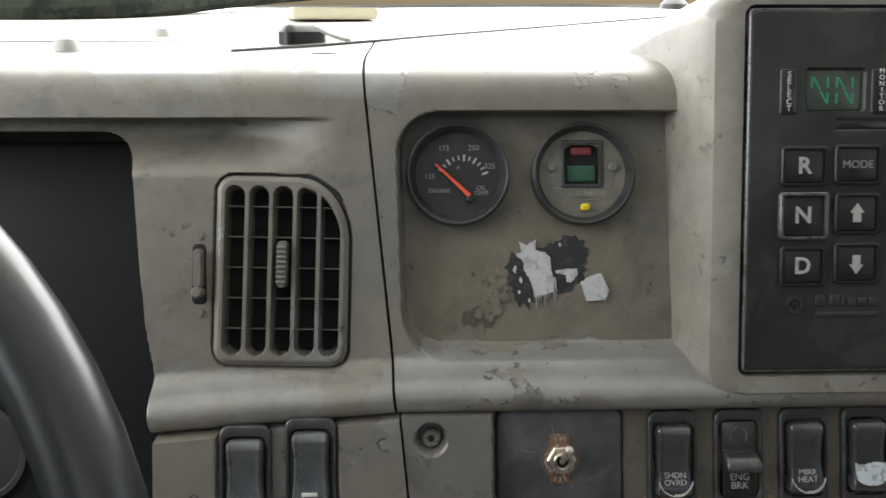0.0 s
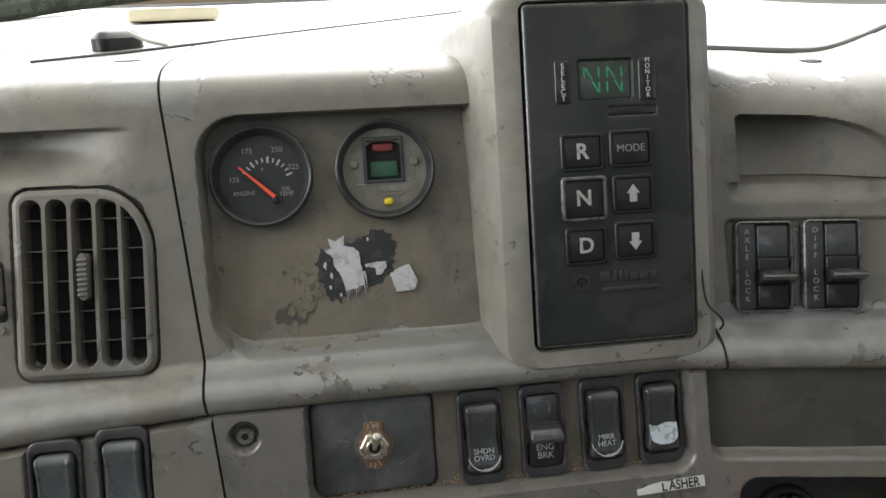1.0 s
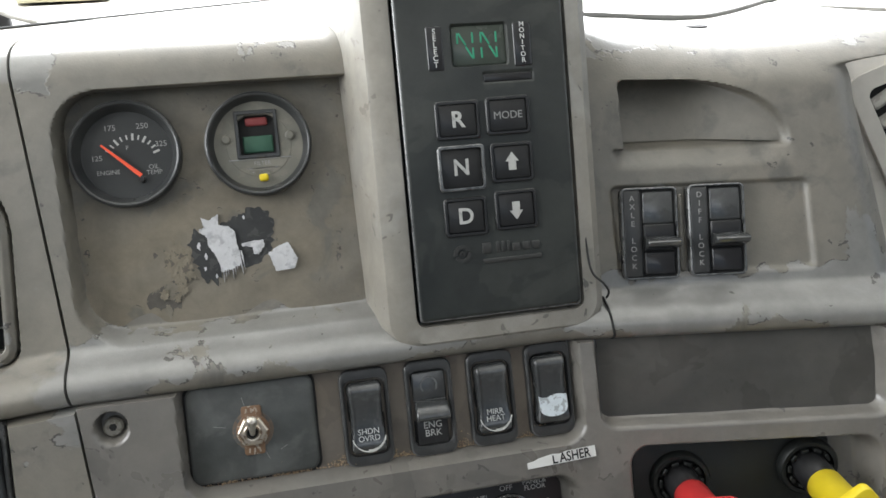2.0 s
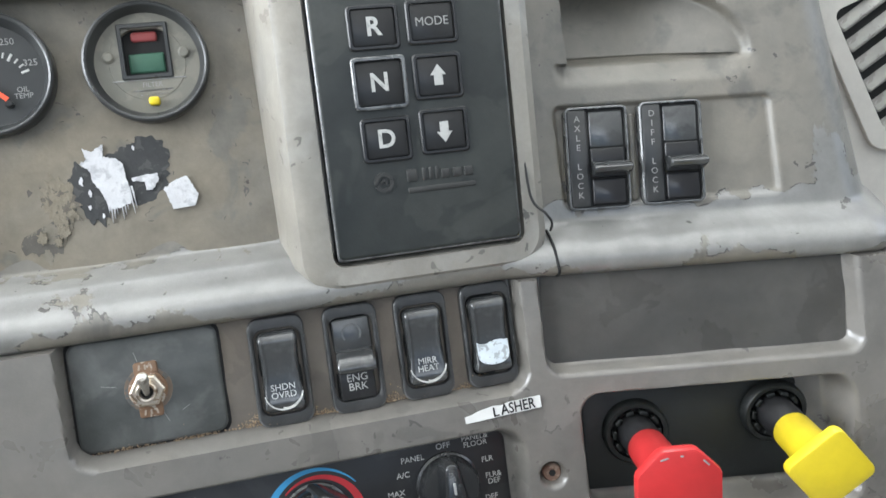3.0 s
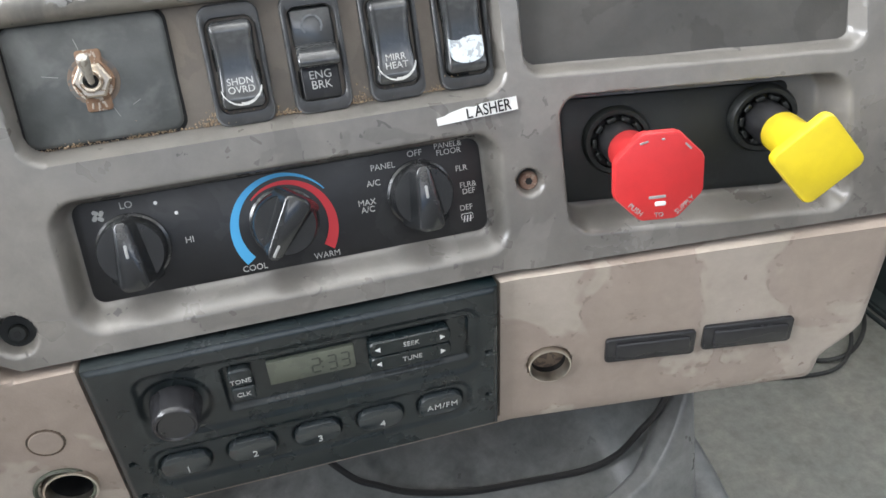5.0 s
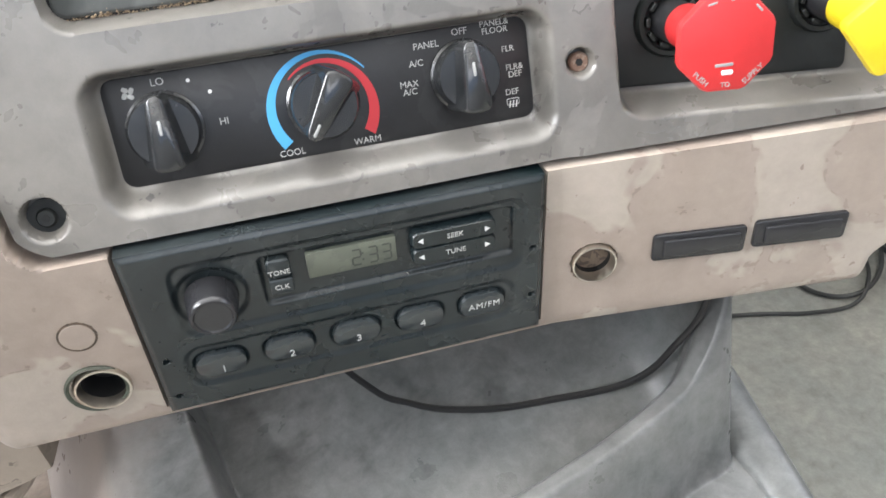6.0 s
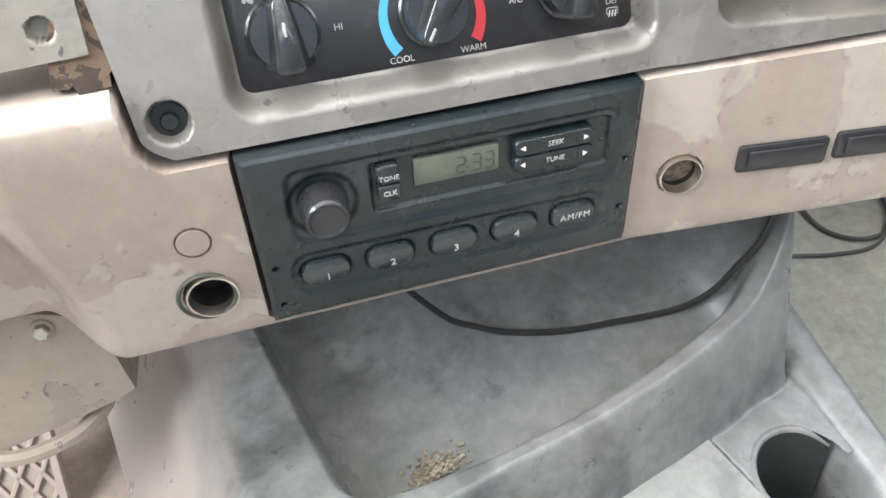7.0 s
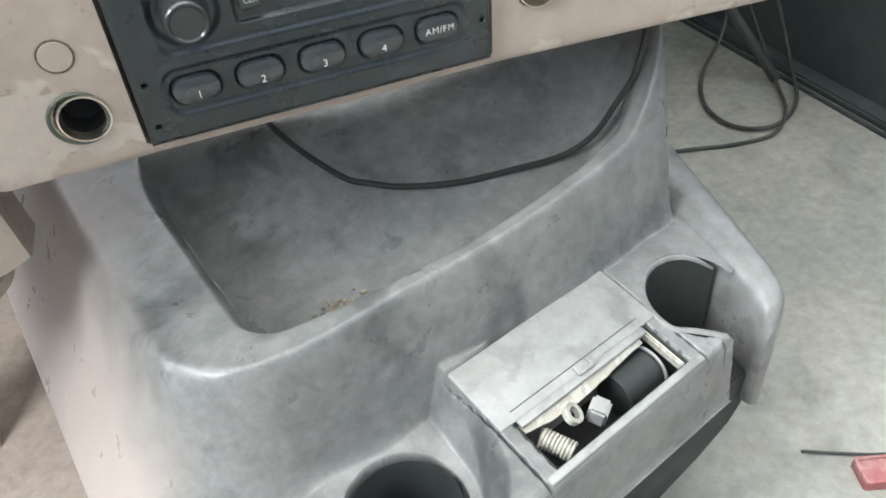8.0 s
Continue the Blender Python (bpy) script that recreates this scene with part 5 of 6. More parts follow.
def dial_knob(x, y, turn, pointer):
    k = part("knob", lathe([(0.0176, 0.000), (0.0176, 0.0022), (0.0164, 0.0030), (0.0158, 0.0095), (0.0150, 0.0112)], 40), M_GRIP, heater, "black rotary knob", pose(x, y, 0.0008, 0, 0, turn))
    part("grip", loft([[(a * w * (1 - 0.34 * b / 0.0173), b * h + dy, z) for a, b in outline(0.0112, 0.0346, 0.0040, 6)]
                        for w, h, dy, z in ((1.75, 0.97, 0.0, 0.006), (1.34, 0.985, 0.0, 0.0110), (1.08, 0.99, 0.0, 0.0155), (0.96, 0.975, 0.0, 0.0188), (0.90, 0.96, 0.0, 0.0202), (0.78, 0.93, 0.0, 0.0208))]), M_GRIP, k, "", None, 55)
    part("pointer", slab(0.0014, 0.0065, 0.0204, 0.0212, 0.0005, 0.0002, 2, y=pointer), M_GREYPRINT, k, "white pointer line")
    return k


dial_knob(-0.0775, -0.0005, 0, 0.0030)
dial_knob(-0.0042, -0.0008, 146, 0.0118)
dial_knob(0.0668, 0.0012, 2, 0.0040)
part("cool_arc", arc_strip(0.0218, 0.0274, 0.0270, 0.0275, 216, 36), M_BLUE, heater, "blue cool arc", pose(-0.0040, -0.0036, 0.0008))
part("warm_arc", arc_strip(0.0214, 0.0220, 0.0216, 0.0274, 132, -36), M_REDPRINT, heater, "red warm arc", pose(-0.0040, -0.0036, 0.0008))
for body, size, x, y in (("LO", 0.0048, -0.0765, 0.0208), ("HI", 0.0046, -0.0512, -0.0015), ("COOL", 0.0044, -0.0230, -0.0218), ("WARM", 0.0044, 0.0140, -0.0222), ("OFF", 0.0046, 0.0668, 0.0220),
                         ("PANEL", 0.0044, 0.0495, 0.0180), ("A/C", 0.0044, 0.0435, 0.0102), ("MAX\nA/C", 0.0044, 0.0386, -0.0010), ("PANEL&\nFLOOR", 0.0042, 0.0848, 0.0218), ("FLR", 0.0042, 0.0905, 0.0102),
                         ("FLR&\nDEF", 0.0042, 0.0930, -0.0008), ("DEF", 0.0042, 0.0905, -0.0112)):
    words(heater, body, size, x, y, 0.0010, M_PRINT, line=0.85)
for x, y in ((-0.0630, 0.0195), (-0.0545, 0.0130)):
    part("dot_print", lathe([(0.0009, 0.0006), (0.0009, 0.0011)], 12, x=x, y=y), M_WHITE, heater)
for k in range(4):
    part("fan_print", slab(0.0021, 0.0030, 0.0006, 0.0011, 0.0009, 0.0001, 4), M_PRINT, heater, "", pose(-0.0900 + 0.0019 * math.cos(radians(30 + 90 * k)), 0.0178 + 0.0019 * math.sin(radians(30 + 90 * k)), 0, 0, 0, 90 * k - 30))
for k in range(3):
    part("defrost_print", slab(0.0007, 0.0036, 0.0006, 0.0011, 0.0002, 0.0001, 2), M_WHITE, heater, "", pose(0.0888 + 0.0017 * k, -0.0172, 0, 0, 0, -12))
part("defrost_print", frame_bar(0.0072, 0.0040, 0.0062, 0.0030, 0.0006, 0.0011, 0.001, 0.0008), M_WHITE, heater, "", pose(0.0905, -0.0160, 0))

flash = empty("paper_label", on(s_low, 0.2400, 1.0612, 0.0016, 3.2) @ pose(0, 0, 0, 0, -3.5, 0), "torn white paper label lettered FLASHER", "label")
torn_edge = [(-0.0210, -0.0033), (0.0210, -0.0033), (0.0210, 0.0033), (0.0030, 0.0033), (-0.0010, 0.0024), (-0.0050, 0.0031), (-0.0100, 0.0025), (-0.0140, 0.0019), (-0.0170, 0.0008), (-0.0210, 0.0004)]
part("paper", loft([[(x, y, 0) for x, y in torn_edge], [(x, y, 0.0003) for x, y in torn_edge]]), M_WHITE, flash)
words(flash, "ASHER", 0.0080, 0.0082, -0.0002, 0.0004, M_DARK, width=0.80, bold=0.0001)
words(flash, "L", 0.0070, -0.0042, -0.0006, 0.0004, M_DARK, bold=0.0001)

# ---- pull valves ----
M_VALVE = worn("valve_black", (0.006, 0.0075, 0.007), (0.010, 0.012, 0.011), 30, 0.55, (0.05, 0.052, 0.048), 0.2, 0.25, 0.5, 0.04)
valve = empty("valve_plate", on(s_pull, 0.3480, 1.0285, 0.0), "black plate behind the brake valve knobs", "plate")
part("plate", slab(0.1240, 0.0560, -0.004, 0.0015, 0.0040, 0.0008), M_VALVE, valve, "black valve plate")


def pull_knob(x, z, mat, stem_mat, label, square, reach=0.0):
    k = empty("brake_knob", on(s_pull, x, z, 0.0015) @ pose(0, 0, 0, 6.0 if not square else 13.0, 0, 0), label, "brake knob", "brake valve knobs")
    part("collar", lathe([(0.0185, 0.0), (0.0185, 0.0040), (0.0172, 0.0060), (0.0150, 0.0058), (0.0148, 0.002)], 36, True, False), M_VALVE, k, "black collar")
    for i in range(10):
        a = 2 * math.pi * i / 10
        part("collar_tab", slab(0.0045, 0.0022, 0.002, 0.0066, 0.0006, 0.0003, 2), M_VALVE, k, "", pose(0.0126 * math.cos(a), 0.0122 * math.sin(a), 0, 0, 0, math.degrees(a) + 90))
    part("boot", lathe([(0.0105, 0.0), (0.0105, 0.018), (0.0088, 0.021), (0.0088, 0.028)], 28), M_BLACK, k, "black stem")
    part("stem", lathe([(0.0100, 0.0235), (0.0106, 0.0245), (0.0108, 0.040), (0.0116, 0.058 - reach), (0.0138, 0.068 - reach)], 28), stem_mat, k, "scuffed stem")
    if square:
        o = outline(0.0340, 0.0340, 0.0044, 5)
    else:
        o = [(0.0224 * math.cos(radians(22.5 + 45 * i)), 0.0224 * math.sin(radians(22.5 + 45 * i))) for i in range(8)]
        o = [(a * (1 - s) + c * s, b * (1 - s) + d * s) for (a, b), (c, d) in zip(o, o[1:] + o[:1]) for s in (0.08, 0.92)]
    head = part("head", loft([[(a * q, b * q, zz) for a, b in o] for q, zz in ((0.86, 0.0665), (0.985, 0.0675), (1.0, 0.0690), (1.0, 0.0718), (0.975, 0.0732), (0.93, 0.0736))]), mat, k, "", pose(0, 0, -reach, 0, 0, 40 if square else 0))
    return k, head


red, red_head = pull_knob(0.3168, 1.0328, M_RED, M_REDSTEM, "red octagonal pull knob for the trailer brake", False)
words(red_head, "PUSH", 0.0034, -0.0110, -0.0145, 0.0737, M_GREYPRINT, turn=-42)
words(red_head, "TO", 0.0030, 0.0, -0.0178, 0.0737, M_GREYPRINT)
words(red_head, "SUPPLY", 0.0033, 0.0118, -0.0140, 0.0737, M_GREYPRINT, turn=42)
part("logo_shape", slab(0.0052, 0.0022, 0.0735, 0.0739, 0.0009, 0.0002, 3), M_WHITE, red_head, "", pose(0.0005, -0.0125, 0))
for k, (dx, dy, a) in enumerate(((-0.0075, 0.0165, 15), (0.0125, 0.0135, -45), (0.0010, 0.0175, 0), (-0.0010, -0.0092, 2))):
    part("print_bar", slab((0.0042, 0.0042, 0.0016, 0.0080)[k], 0.0009 if k < 3 else 0.0014, 0.0735, 0.0738, 0.0004, 0.0001, 2), M_GREYPRINT, red_head, "", pose(dx, dy, 0, 0, 0, a))
pull_knob(0.3950, 1.0380, M_YELLOW, M_YELLOWSTEM, "yellow square pull knob for the parking brake", True, 0.0095)

# ---- radio ----
radio = empty("car_radio", on(s_rad, 0.1335, 0.9218, 0.001), "black car radio with dusty face and clock", "radio")
RY = -0.0238
RB = ((-0.0728, "1"), (-0.0370, "2"), (-0.0010, "3"), (0.0347, "4"), (0.0700, "AM/FM"))


def radio_face(x, y):
    d = rbox(x, y, -0.1052, 0.1052, -0.0530, 0.0530, 0.002)
    z = 0.0045 - 0.002 * smooth_step(-0.003, 0, d)
    z = z - sunk(rbox(x, y, -0.0860, 0.0945, -0.0030, 0.0430, 0.009), 0.0016, 0.003)
    z = z - sunk(rbox(x, y, -0.0432, 0.0885, 0.0060, 0.0370, 0.003), 0.0028, 0.0015)
    z = z - sunk(np.hypot(x + 0.0680, y - 0.0190) - 0.0185, 0.002, 0.003)
    z = z - sunk(rbox(x, y, -0.0905, 0.0890, -0.0380, -0.0095, 0.010), 0.0016, 0.003)
    for bx, _ in RB:
        z = z - sunk(rbox(x, y, bx - 0.0140, bx + 0.0140, RY - 0.0086, RY + 0.0086, 0.0075), 0.0015, 0.001)
    for hx, hy in ((-0.0985, -0.0150), (-0.0985, -0.0410), (0.0990, 0.0080), (0.0990, -0.0250)):
        z = z - sunk(rbox(x, y, hx - 0.0015, hx + 0.0015, hy - 0.0013, hy + 0.0013, 0.0004), 0.004, 0.0006)
    return z


moulded("face", 0.2104, 0.1060, 260, 140, radio_face, M_RADIO, radio, "dusty black face")
part("volume_knob", lathe([(0.0132, 0.001), (0.0128, 0.004), (0.0116, 0.0135), (0.0114, 0.0155), (0.0105, 0.0166), (0.0094, 0.0168), (0.0086, 0.0160)], 40), M_GLOSS, radio, "black volume knob with shiny rim", pose(-0.0680, 0.0190, 0.0015))
for bx, body in RB:
    b = part("preset_button", loft([[(a * k, c * k2, z) for a, c in outline(0.0262, 0.0155, 0.0072, 6)] for k, k2, z in ((1, 1, 0.001), (1, 1, 0.0042), (0.96, 0.93, 0.0056), (0.84, 0.72, 0.0063))]), M_BTN, radio, "oval black button", pose(bx, RY, 0))
    words(b, body, 0.0064 if len(body) == 1 else 0.0056, 0.0008, -0.0030 if len(body) == 1 else 0.0, 0.0065, M_PRINT, spacing=1.0 if len(body) == 1 else 1.15)
tone = part("tone_button", slab(0.0118, 0.0112, 0.001, 0.0060, 0.0030, 0.0010, 4, x=-0.0338, y=0.0300), M_RADIO, radio)
words(tone, "TONE", 0.0040, -0.0338, 0.0282, 0.0062, M_PRINT)
clk = part("clock_button", slab(0.0118, 0.0092, 0.001, 0.0058, 0.0012, 0.0008, 4, x=-0.0338, y=0.0186), M_RADIO, radio)
words(clk, "CLK", 0.0040, -0.0338, 0.0188, 0.0060, M_PRINT)
M_CLOCK = worn("clock_glass", (0.12, 0.13, 0.10), (0.10, 0.11, 0.085), 40, 0.5, None, 0, 0.08, 0.3, 0)
lcd = part("clock_display", slab(0.0455, 0.0155, 0.000, 0.0027, 0.0006, 0.0002, 3, x=0.0028, y=0.0255), M_CLOCK, radio, "dim olive clock display")
M_SEG = plain("clock_segments", (0.045, 0.05, 0.04), 0.5)
SEVEN = {"2": "abged", "3": "abgcd"}
for dx, digit in ((0.0030, "2"), (0.0115, "3"), (0.0185, "3")):
    for seg in SEVEN[digit]:
        sx, sy, turn = {"a": (0, 0.0048, 90), "b": (0.0022, 0.0024, 0), "c": (0.0022, -0.0024, 0), "d": (0, -0.0048, 90), "e": (-0.0022, -0.0024, 0), "g": (0, 0, 90)}[seg]
        part("segment", slab(0.0009, 0.0040, 0.0026, 0.0030, 0.0003, 0.0001, 2), M_SEG, lcd, "", pose(dx + sx + 0.002, 0.0250 + sy, 0, 0, 0, turn))
for dy in (0.002, -0.002):
    part("colon_dot", slab(0.0010, 0.0010, 0.0026, 0.0030, 0.0003, 0.0001, 2), M_SEG, lcd, "", pose(0.0082, 0.0250 + dy, 0))
for cy, body in ((0.0302, "SEEK"), (0.0200, "TUNE")):
    s = part("seek_button" if body == "SEEK" else "tune_button", loft([[(a * k, c * k2, z) for a, c in outline(0.0450, 0.0100, 0.0036, 5)] for k, k2, z in ((1, 1, 0.0005), (1, 1, 0.0055), (0.97, 0.86, 0.0068))]), M_RADIO, radio, "", pose(0.0552, cy - 0.0005, 0))
    words(s, body, 0.0042, 0.0005, 0.0, 0.0070, M_PRINT)
    for q in (-1, 1):
        tri = [(q * 0.0175 + q * 0.0016, -0.0003 * q), (q * 0.0175 - q * 0.0012, 0.0014), (q * 0.0175 - q * 0.0012, -0.0017)]
        part("arrow_print", loft([[(x, y, 0.0067) for x, y in tri], [(x, y, 0.0071) for x, y in tri]]), M_WHITE, s)

# ---- sockets, blanks and screws ----
M_BRASS = worn("socket_metal", (0.66, 0.62, 0.55), None, dust=(0.3, 0.22, 0.15), dust_amount=0.5, grain=0.2, rough=0.3, metal=1.0, bump=0.02)
M_GREENTUBE = worn("green_plastic", (0.060, 0.072, 0.052), None, dust=(0.2, 0.17, 0.13), dust_amount=0.4, rough=0.6)


M_SOCKETDIRT = worn("socket_dirt", (0.20, 0.15, 0.11), (0.12, 0.09, 0.07), 150, 0.5, None, 0, 0.3, 0.9, 0.4, 300)


def socket(x, z, r, label, filled, tilt):
    s = empty("power_socket", on(s_rad, x, z, 0.0), label, "power socket", "power sockets")
    part("ring", lathe([(r * 0.98, -0.004), (r, 0.0015), (r * 0.975, 0.0030), (r * 0.91, 0.0032), (r * 0.87, 0.0012), (r * 0.80, -0.003)], 44, False, False), M_BRASS, s, "worn metal ring")
    part("tube", lathe([(r * 0.80, -0.003), (r * 0.79, -0.018)], 44, False, False), M_RUBBER, s)
    part("well", lathe([(r * 0.82, -0.0185 if not filled else -0.007), (r * 0.5, -0.018 if not filled else -0.0065)], 32, True, True), M_DARK if not filled else M_SOCKETDIRT, s)
    return s


s1 = socket(0.0005, 0.8950, 0.0140, "empty metal power socket in a green sleeve", False, 0)
part("sleeve", lathe([(0.0152, -0.002), (0.0160, 0.001), (0.0150, 0.0022), (0.0135, 0.001)], 40, False, False), M_GREENTUBE, s1, "green plastic sleeve", pose(-0.0028, 0, 0))
socket(0.2705, 0.9085, 0.0128, "worn metal power socket stuffed with dirt", True, 0)
for x, z in ((0.3285, 0.9150), (0.3848, 0.9178)):
    b = empty("blank_cover", on(s_rad, x, z, 0.0, 1.0), "dark rectangular blank switch cover", "blank cover", "blank switch covers")
    part("base", slab(0.0530, 0.0180, -0.003, 0.0022, 0.0025, 0.0008), M_GLOSS, b)
    part("insert", slab(0.0440, 0.0120, 0.0020, 0.0042, 0.0020, 0.0008, x=0.001, y=0.0002), M_GLOSS, b)
M_RUSTSCREW = worn("rusty_screw", (0.20, 0.12, 0.085), (0.28, 0.2, 0.15), 200, 0.5, None, 0, 0.2, 0.7, 0.1)
for surface, x, z, r in ((s_low, -0.0070, 1.1125, 0.0055), (s_low, 0.2635, 1.0228, 0.0052), (s_low, 0.0045, 0.9945, 0.0045)):
    s = empty("panel_screw", on(surface, x, z, -0.0085), "dull screw sunk in the dash panel", "screw", "panel screws")
    part("head", lathe([(r, 0.0), (r, 0.0030), (r * 0.8, 0.0042)], 24), M_RUSTSCREW if 0.2 < x < 0.3 else M_SCREWGREY if x < 0 else M_VALVE, s)
    # Black disc on the recess floor stands in for the shade there.
    part("shade_disc", lathe([(r * 1.62, -0.0022), (r * 1.60, -0.0004)] if r > 0.005 else [(0.0088, -0.0022), (0.0086, 0.0018)], 28), M_VALVE, s, "black disc painting the shade in the screw recess")
    part("drive", lathe([(r * 0.4, 0.0040), (r * 0.38, 0.0044)], 6), M_DARK, s)

plug = empty("blank_plug", on(s_rad, -0.0010, 0.9310, 0.0), "flush round beige plug with a dirty rim", "plug")
part("disc", lathe([(0.0082, -0.002), (0.0082, 0.0003), (0.0078, 0.0006)], 40), M_BEIGE, plug)
part("rim", lathe([(0.0082, -0.001), (0.0082, 0.00035), (0.0092, 0.0004), (0.0094, -0.001)], 40, False, False), worn("plug_grime", (0.12, 0.085, 0.06), (0.07, 0.055, 0.04), 200, 0.5, None, 0, 0.2, 0.8, 0.1), plug, "grimy brown rim")

M_STREAK = worn("rust_streak", (0.13, 0.085, 0.055), (0.09, 0.065, 0.045), 160, 0.5, None, 0, 0.3, 0.9, 0.5, 400)
streak = empty("rust_streak", Matrix(), "brown rust streak along the joint of the gauge recess", "rust stain")
part("streak", tube([(0.1418, s_gp(z) - 0.0025, z) for z in (1.150, 1.158, 1.168, 1.180, 1.192)], 0.0020, 6), M_STREAK, streak)


# ---- steering wheel and instrument cluster ----
wheel = empty("steering_wheel", Matrix.Translation((-0.328, 0.200, 1.120)) @ pose(0, 0, 0, 62, 0, 0), "large black steering wheel with thick glossy rim", "steering wheel")
rings = []
for i in range(72):
    a = 2 * math.pi * i / 72
    rings.append([((0.23 + 0.0142 * math.cos(b)) * math.cos(a), (0.23 + 0.0142 * math.cos(b)) * math.sin(a), 0.0142 * math.sin(b)) for b in [2 * math.pi * j / 16 for j in range(16)]])
bm = loft(rings + [rings[0]], False, False)
bmesh.ops.remove_doubles(bm, verts=bm.verts, dist=1e-6)
M_WHEEL = worn("wheel_black", (0.005, 0.007, 0.009), None, dust=(0.04, 0.045, 0.05), dust_amount=0.1, grain=0.15, rough=0.30, bump=0.02, gloss=0.9)
part("rim", bm, M_WHEEL, wheel, "glossy black rim")
part("hub", lathe([(0.075, -0.05), (0.082, -0.03), (0.07, -0.012), (0.04, -0.006)], 36), M_WHEEL, wheel)
for k, a in enumerate((180, 300)):
    part("spoke", loft([[(x, y, z) for y, z in ((-w, -0.004), (w, -0.004), (w, 0.004), (-w, 0.004))] for x, w in ((0.06, 0.026), (0.14, 0.018), (0.218, 0.020))]), M_WHEEL, wheel, "", pose(0, 0, -0.012, 0, 0, a))
part("column", lathe([(0.045, -0.32), (0.045, -0.05)], 28), M_BLACK, wheel, "steering column")

cluster = empty("instrument_cluster", pose(-0.375, 0.508, 1.10, 90 - 12, 0, 0), "black instrument cluster behind the steering wheel", "instrument cluster")
M_CLUSTER = worn("cluster_black", (0.004, 0.006, 0.007), None, dust=(0.02, 0.024, 0.025), dust_amount=0.10, grain=0.2, rough=0.55, bump=0)
part("panel", slab(0.40, 0.32, -0.01, 0.003, 0.02, 0.003), M_CLUSTER, cluster, "black cluster face")
for gx, gy in ((0.066, -0.045), (-0.02, -0.045), (0.066, 0.06), (-0.02, 0.06)):
    d = part("dial", lathe([(0.033, 0.002), (0.033, 0.005), (0.030, 0.0055)], 36, x=gx, y=gy), M_DIAL, cluster, "round dial")
    part("ring", lathe([(0.0335, 0.003), (0.0345, 0.007), (0.031, 0.0072), (0.030, 0.0055)], 36, False, False, x=gx, y=gy), M_BEZELRING, d)
    part("needle", slab(0.024, 0.0016, 0.0056, 0.0066, 0.0005, 0.0002, 2), M_NEEDLE, d, "", pose(gx + 0.006, gy + 0.010, 0, 0, 0, 28))

# ---- things on the dash top ----
def top_z(y):
    return 1.3176 + 0.06 * (y - 0.66)


latch = empty("dash_latch", pose(-0.100, 0.640, 1.316, 0, 0, 45), "small grey latch with pale cable tie on the dash top", "latch")
part("body", slab(0.038, 0.018, -0.003, 0.0145, 0.007, 0.006), M_BLACK, latch, "dark grey latch")
part("cable_tie", tube([(0.004, -0.010, 0.012), (0.012, -0.020, 0.006), (0.022, -0.030, 0.002)], 0.0016), M_TOP, latch, "pale cable tie")
for x, y in ((-0.249, 0.575), (-0.221, 0.690)):
    c = empty("screw_cover", pose(x, y, 1.3135 if y < 0.6 else top_z(y)), "pale round screw cover on the dash top", "screw cover", "screw covers")
    part("dome", lathe([(0.0082, -0.003), (0.0082, 0.003), (0.0065, 0.007), (0.002, 0.0085)], 24), M_TOP, c)
paper = empty("paper_packet", pose(-0.110, 0.93, top_z(0.93), 0, 0, 14), "yellowed paper packet lying on the dash top", "packet")
part("packet", box(-0.045, 0.045, -0.05, 0.05, 0.0, 0.012, 0.002), worn("yellowed_paper", (0.62, 0.57, 0.42), None, grain=0.08, rough=0.8, bump=0.1), paper)
strip = empty("dash_seam_strip", Matrix(), "thin dark seal along the dash top joint", "seal strip")
part("seal", tube([(-0.135, 0.557, 1.3136), (-0.071, 0.622, 1.3163), (0.017, 0.716, 1.3215), (0.102, 0.80, 1.3265), (0.345, 1.04, 1.341), (0.6, 1.28, 1.352)], 0.0011, 6), M_PLATE, strip)
M_SEAMGREY = worn("seam_grey", (0.22, 0.215, 0.20), None, grain=0.1, rough=0.6, bump=0)
strip2 = empty("dash_seam_strip", Matrix(), "flat grey joint strip beside the gear selector", "seal strip")
part("seal", tube([(0.280, 0.520, 1.3085), (0.318, 0.538, 1.3060), (0.348, 0.551, 1.3035), (0.392, 0.556, 1.3005), (0.422, 0.562, 1.3005), (0.500, 0.630, 1.3045), (0.600, 0.725, 1.3105), (0.850, 0.990, 1.3150)], 0.0030, 8), M_SEAMGREY, strip2)
for x, y in ((-0.034, 0.566), (-0.074, 0.552), (0.383, 0.515)):
    h = empty("dash_slot", pose(x, y, 1.3118 if x < 0.3 else 1.2962, 2 if x < 0.3 else 8, 0, 0), "dark oval slot in the dash top", "slot", "slots in the dash top")
    part("opening", lathe([(0.0085, -0.002), (0.0085, 0.0006)], 20), M_DARK, h)
    h.scale = (1, 0.55, 1)
smudge = empty("old_marking", pose(0.047, 1.083, top_z(1.083)), "worn dark print marks on the dash top", "marking")
for k in range(6):
    part("print_bar", slab(0.030 - 0.003 * (k % 3), 0.005, 0.0, 0.0006, 0.001, 0.0002, 2), M_GREYPRINT, smudge, "", pose(0.002 * (k % 2), -0.03 + 0.012 * k, 0.001))
knobby = empty("dash_fitting", pose(0.36, 1.20, top_z(1.20)), "small pale fitting by the windshield", "fitting")
part("base", lathe([(0.020, 0.0), (0.020, 0.006), (0.010, 0.016), (0.004, 0.018)], 20), M_PLATE, knobby)
# Black-green that paints reflected greenery; the wiper blade shares it.
M_DARKBAND = worn("reflection_and_wiper_dark", (0.022, 0.028, 0.022), (0.04, 0.045, 0.035), 30, 0.5, None, 0, 0.3, 0.9, 0.2, gloss=0.1)
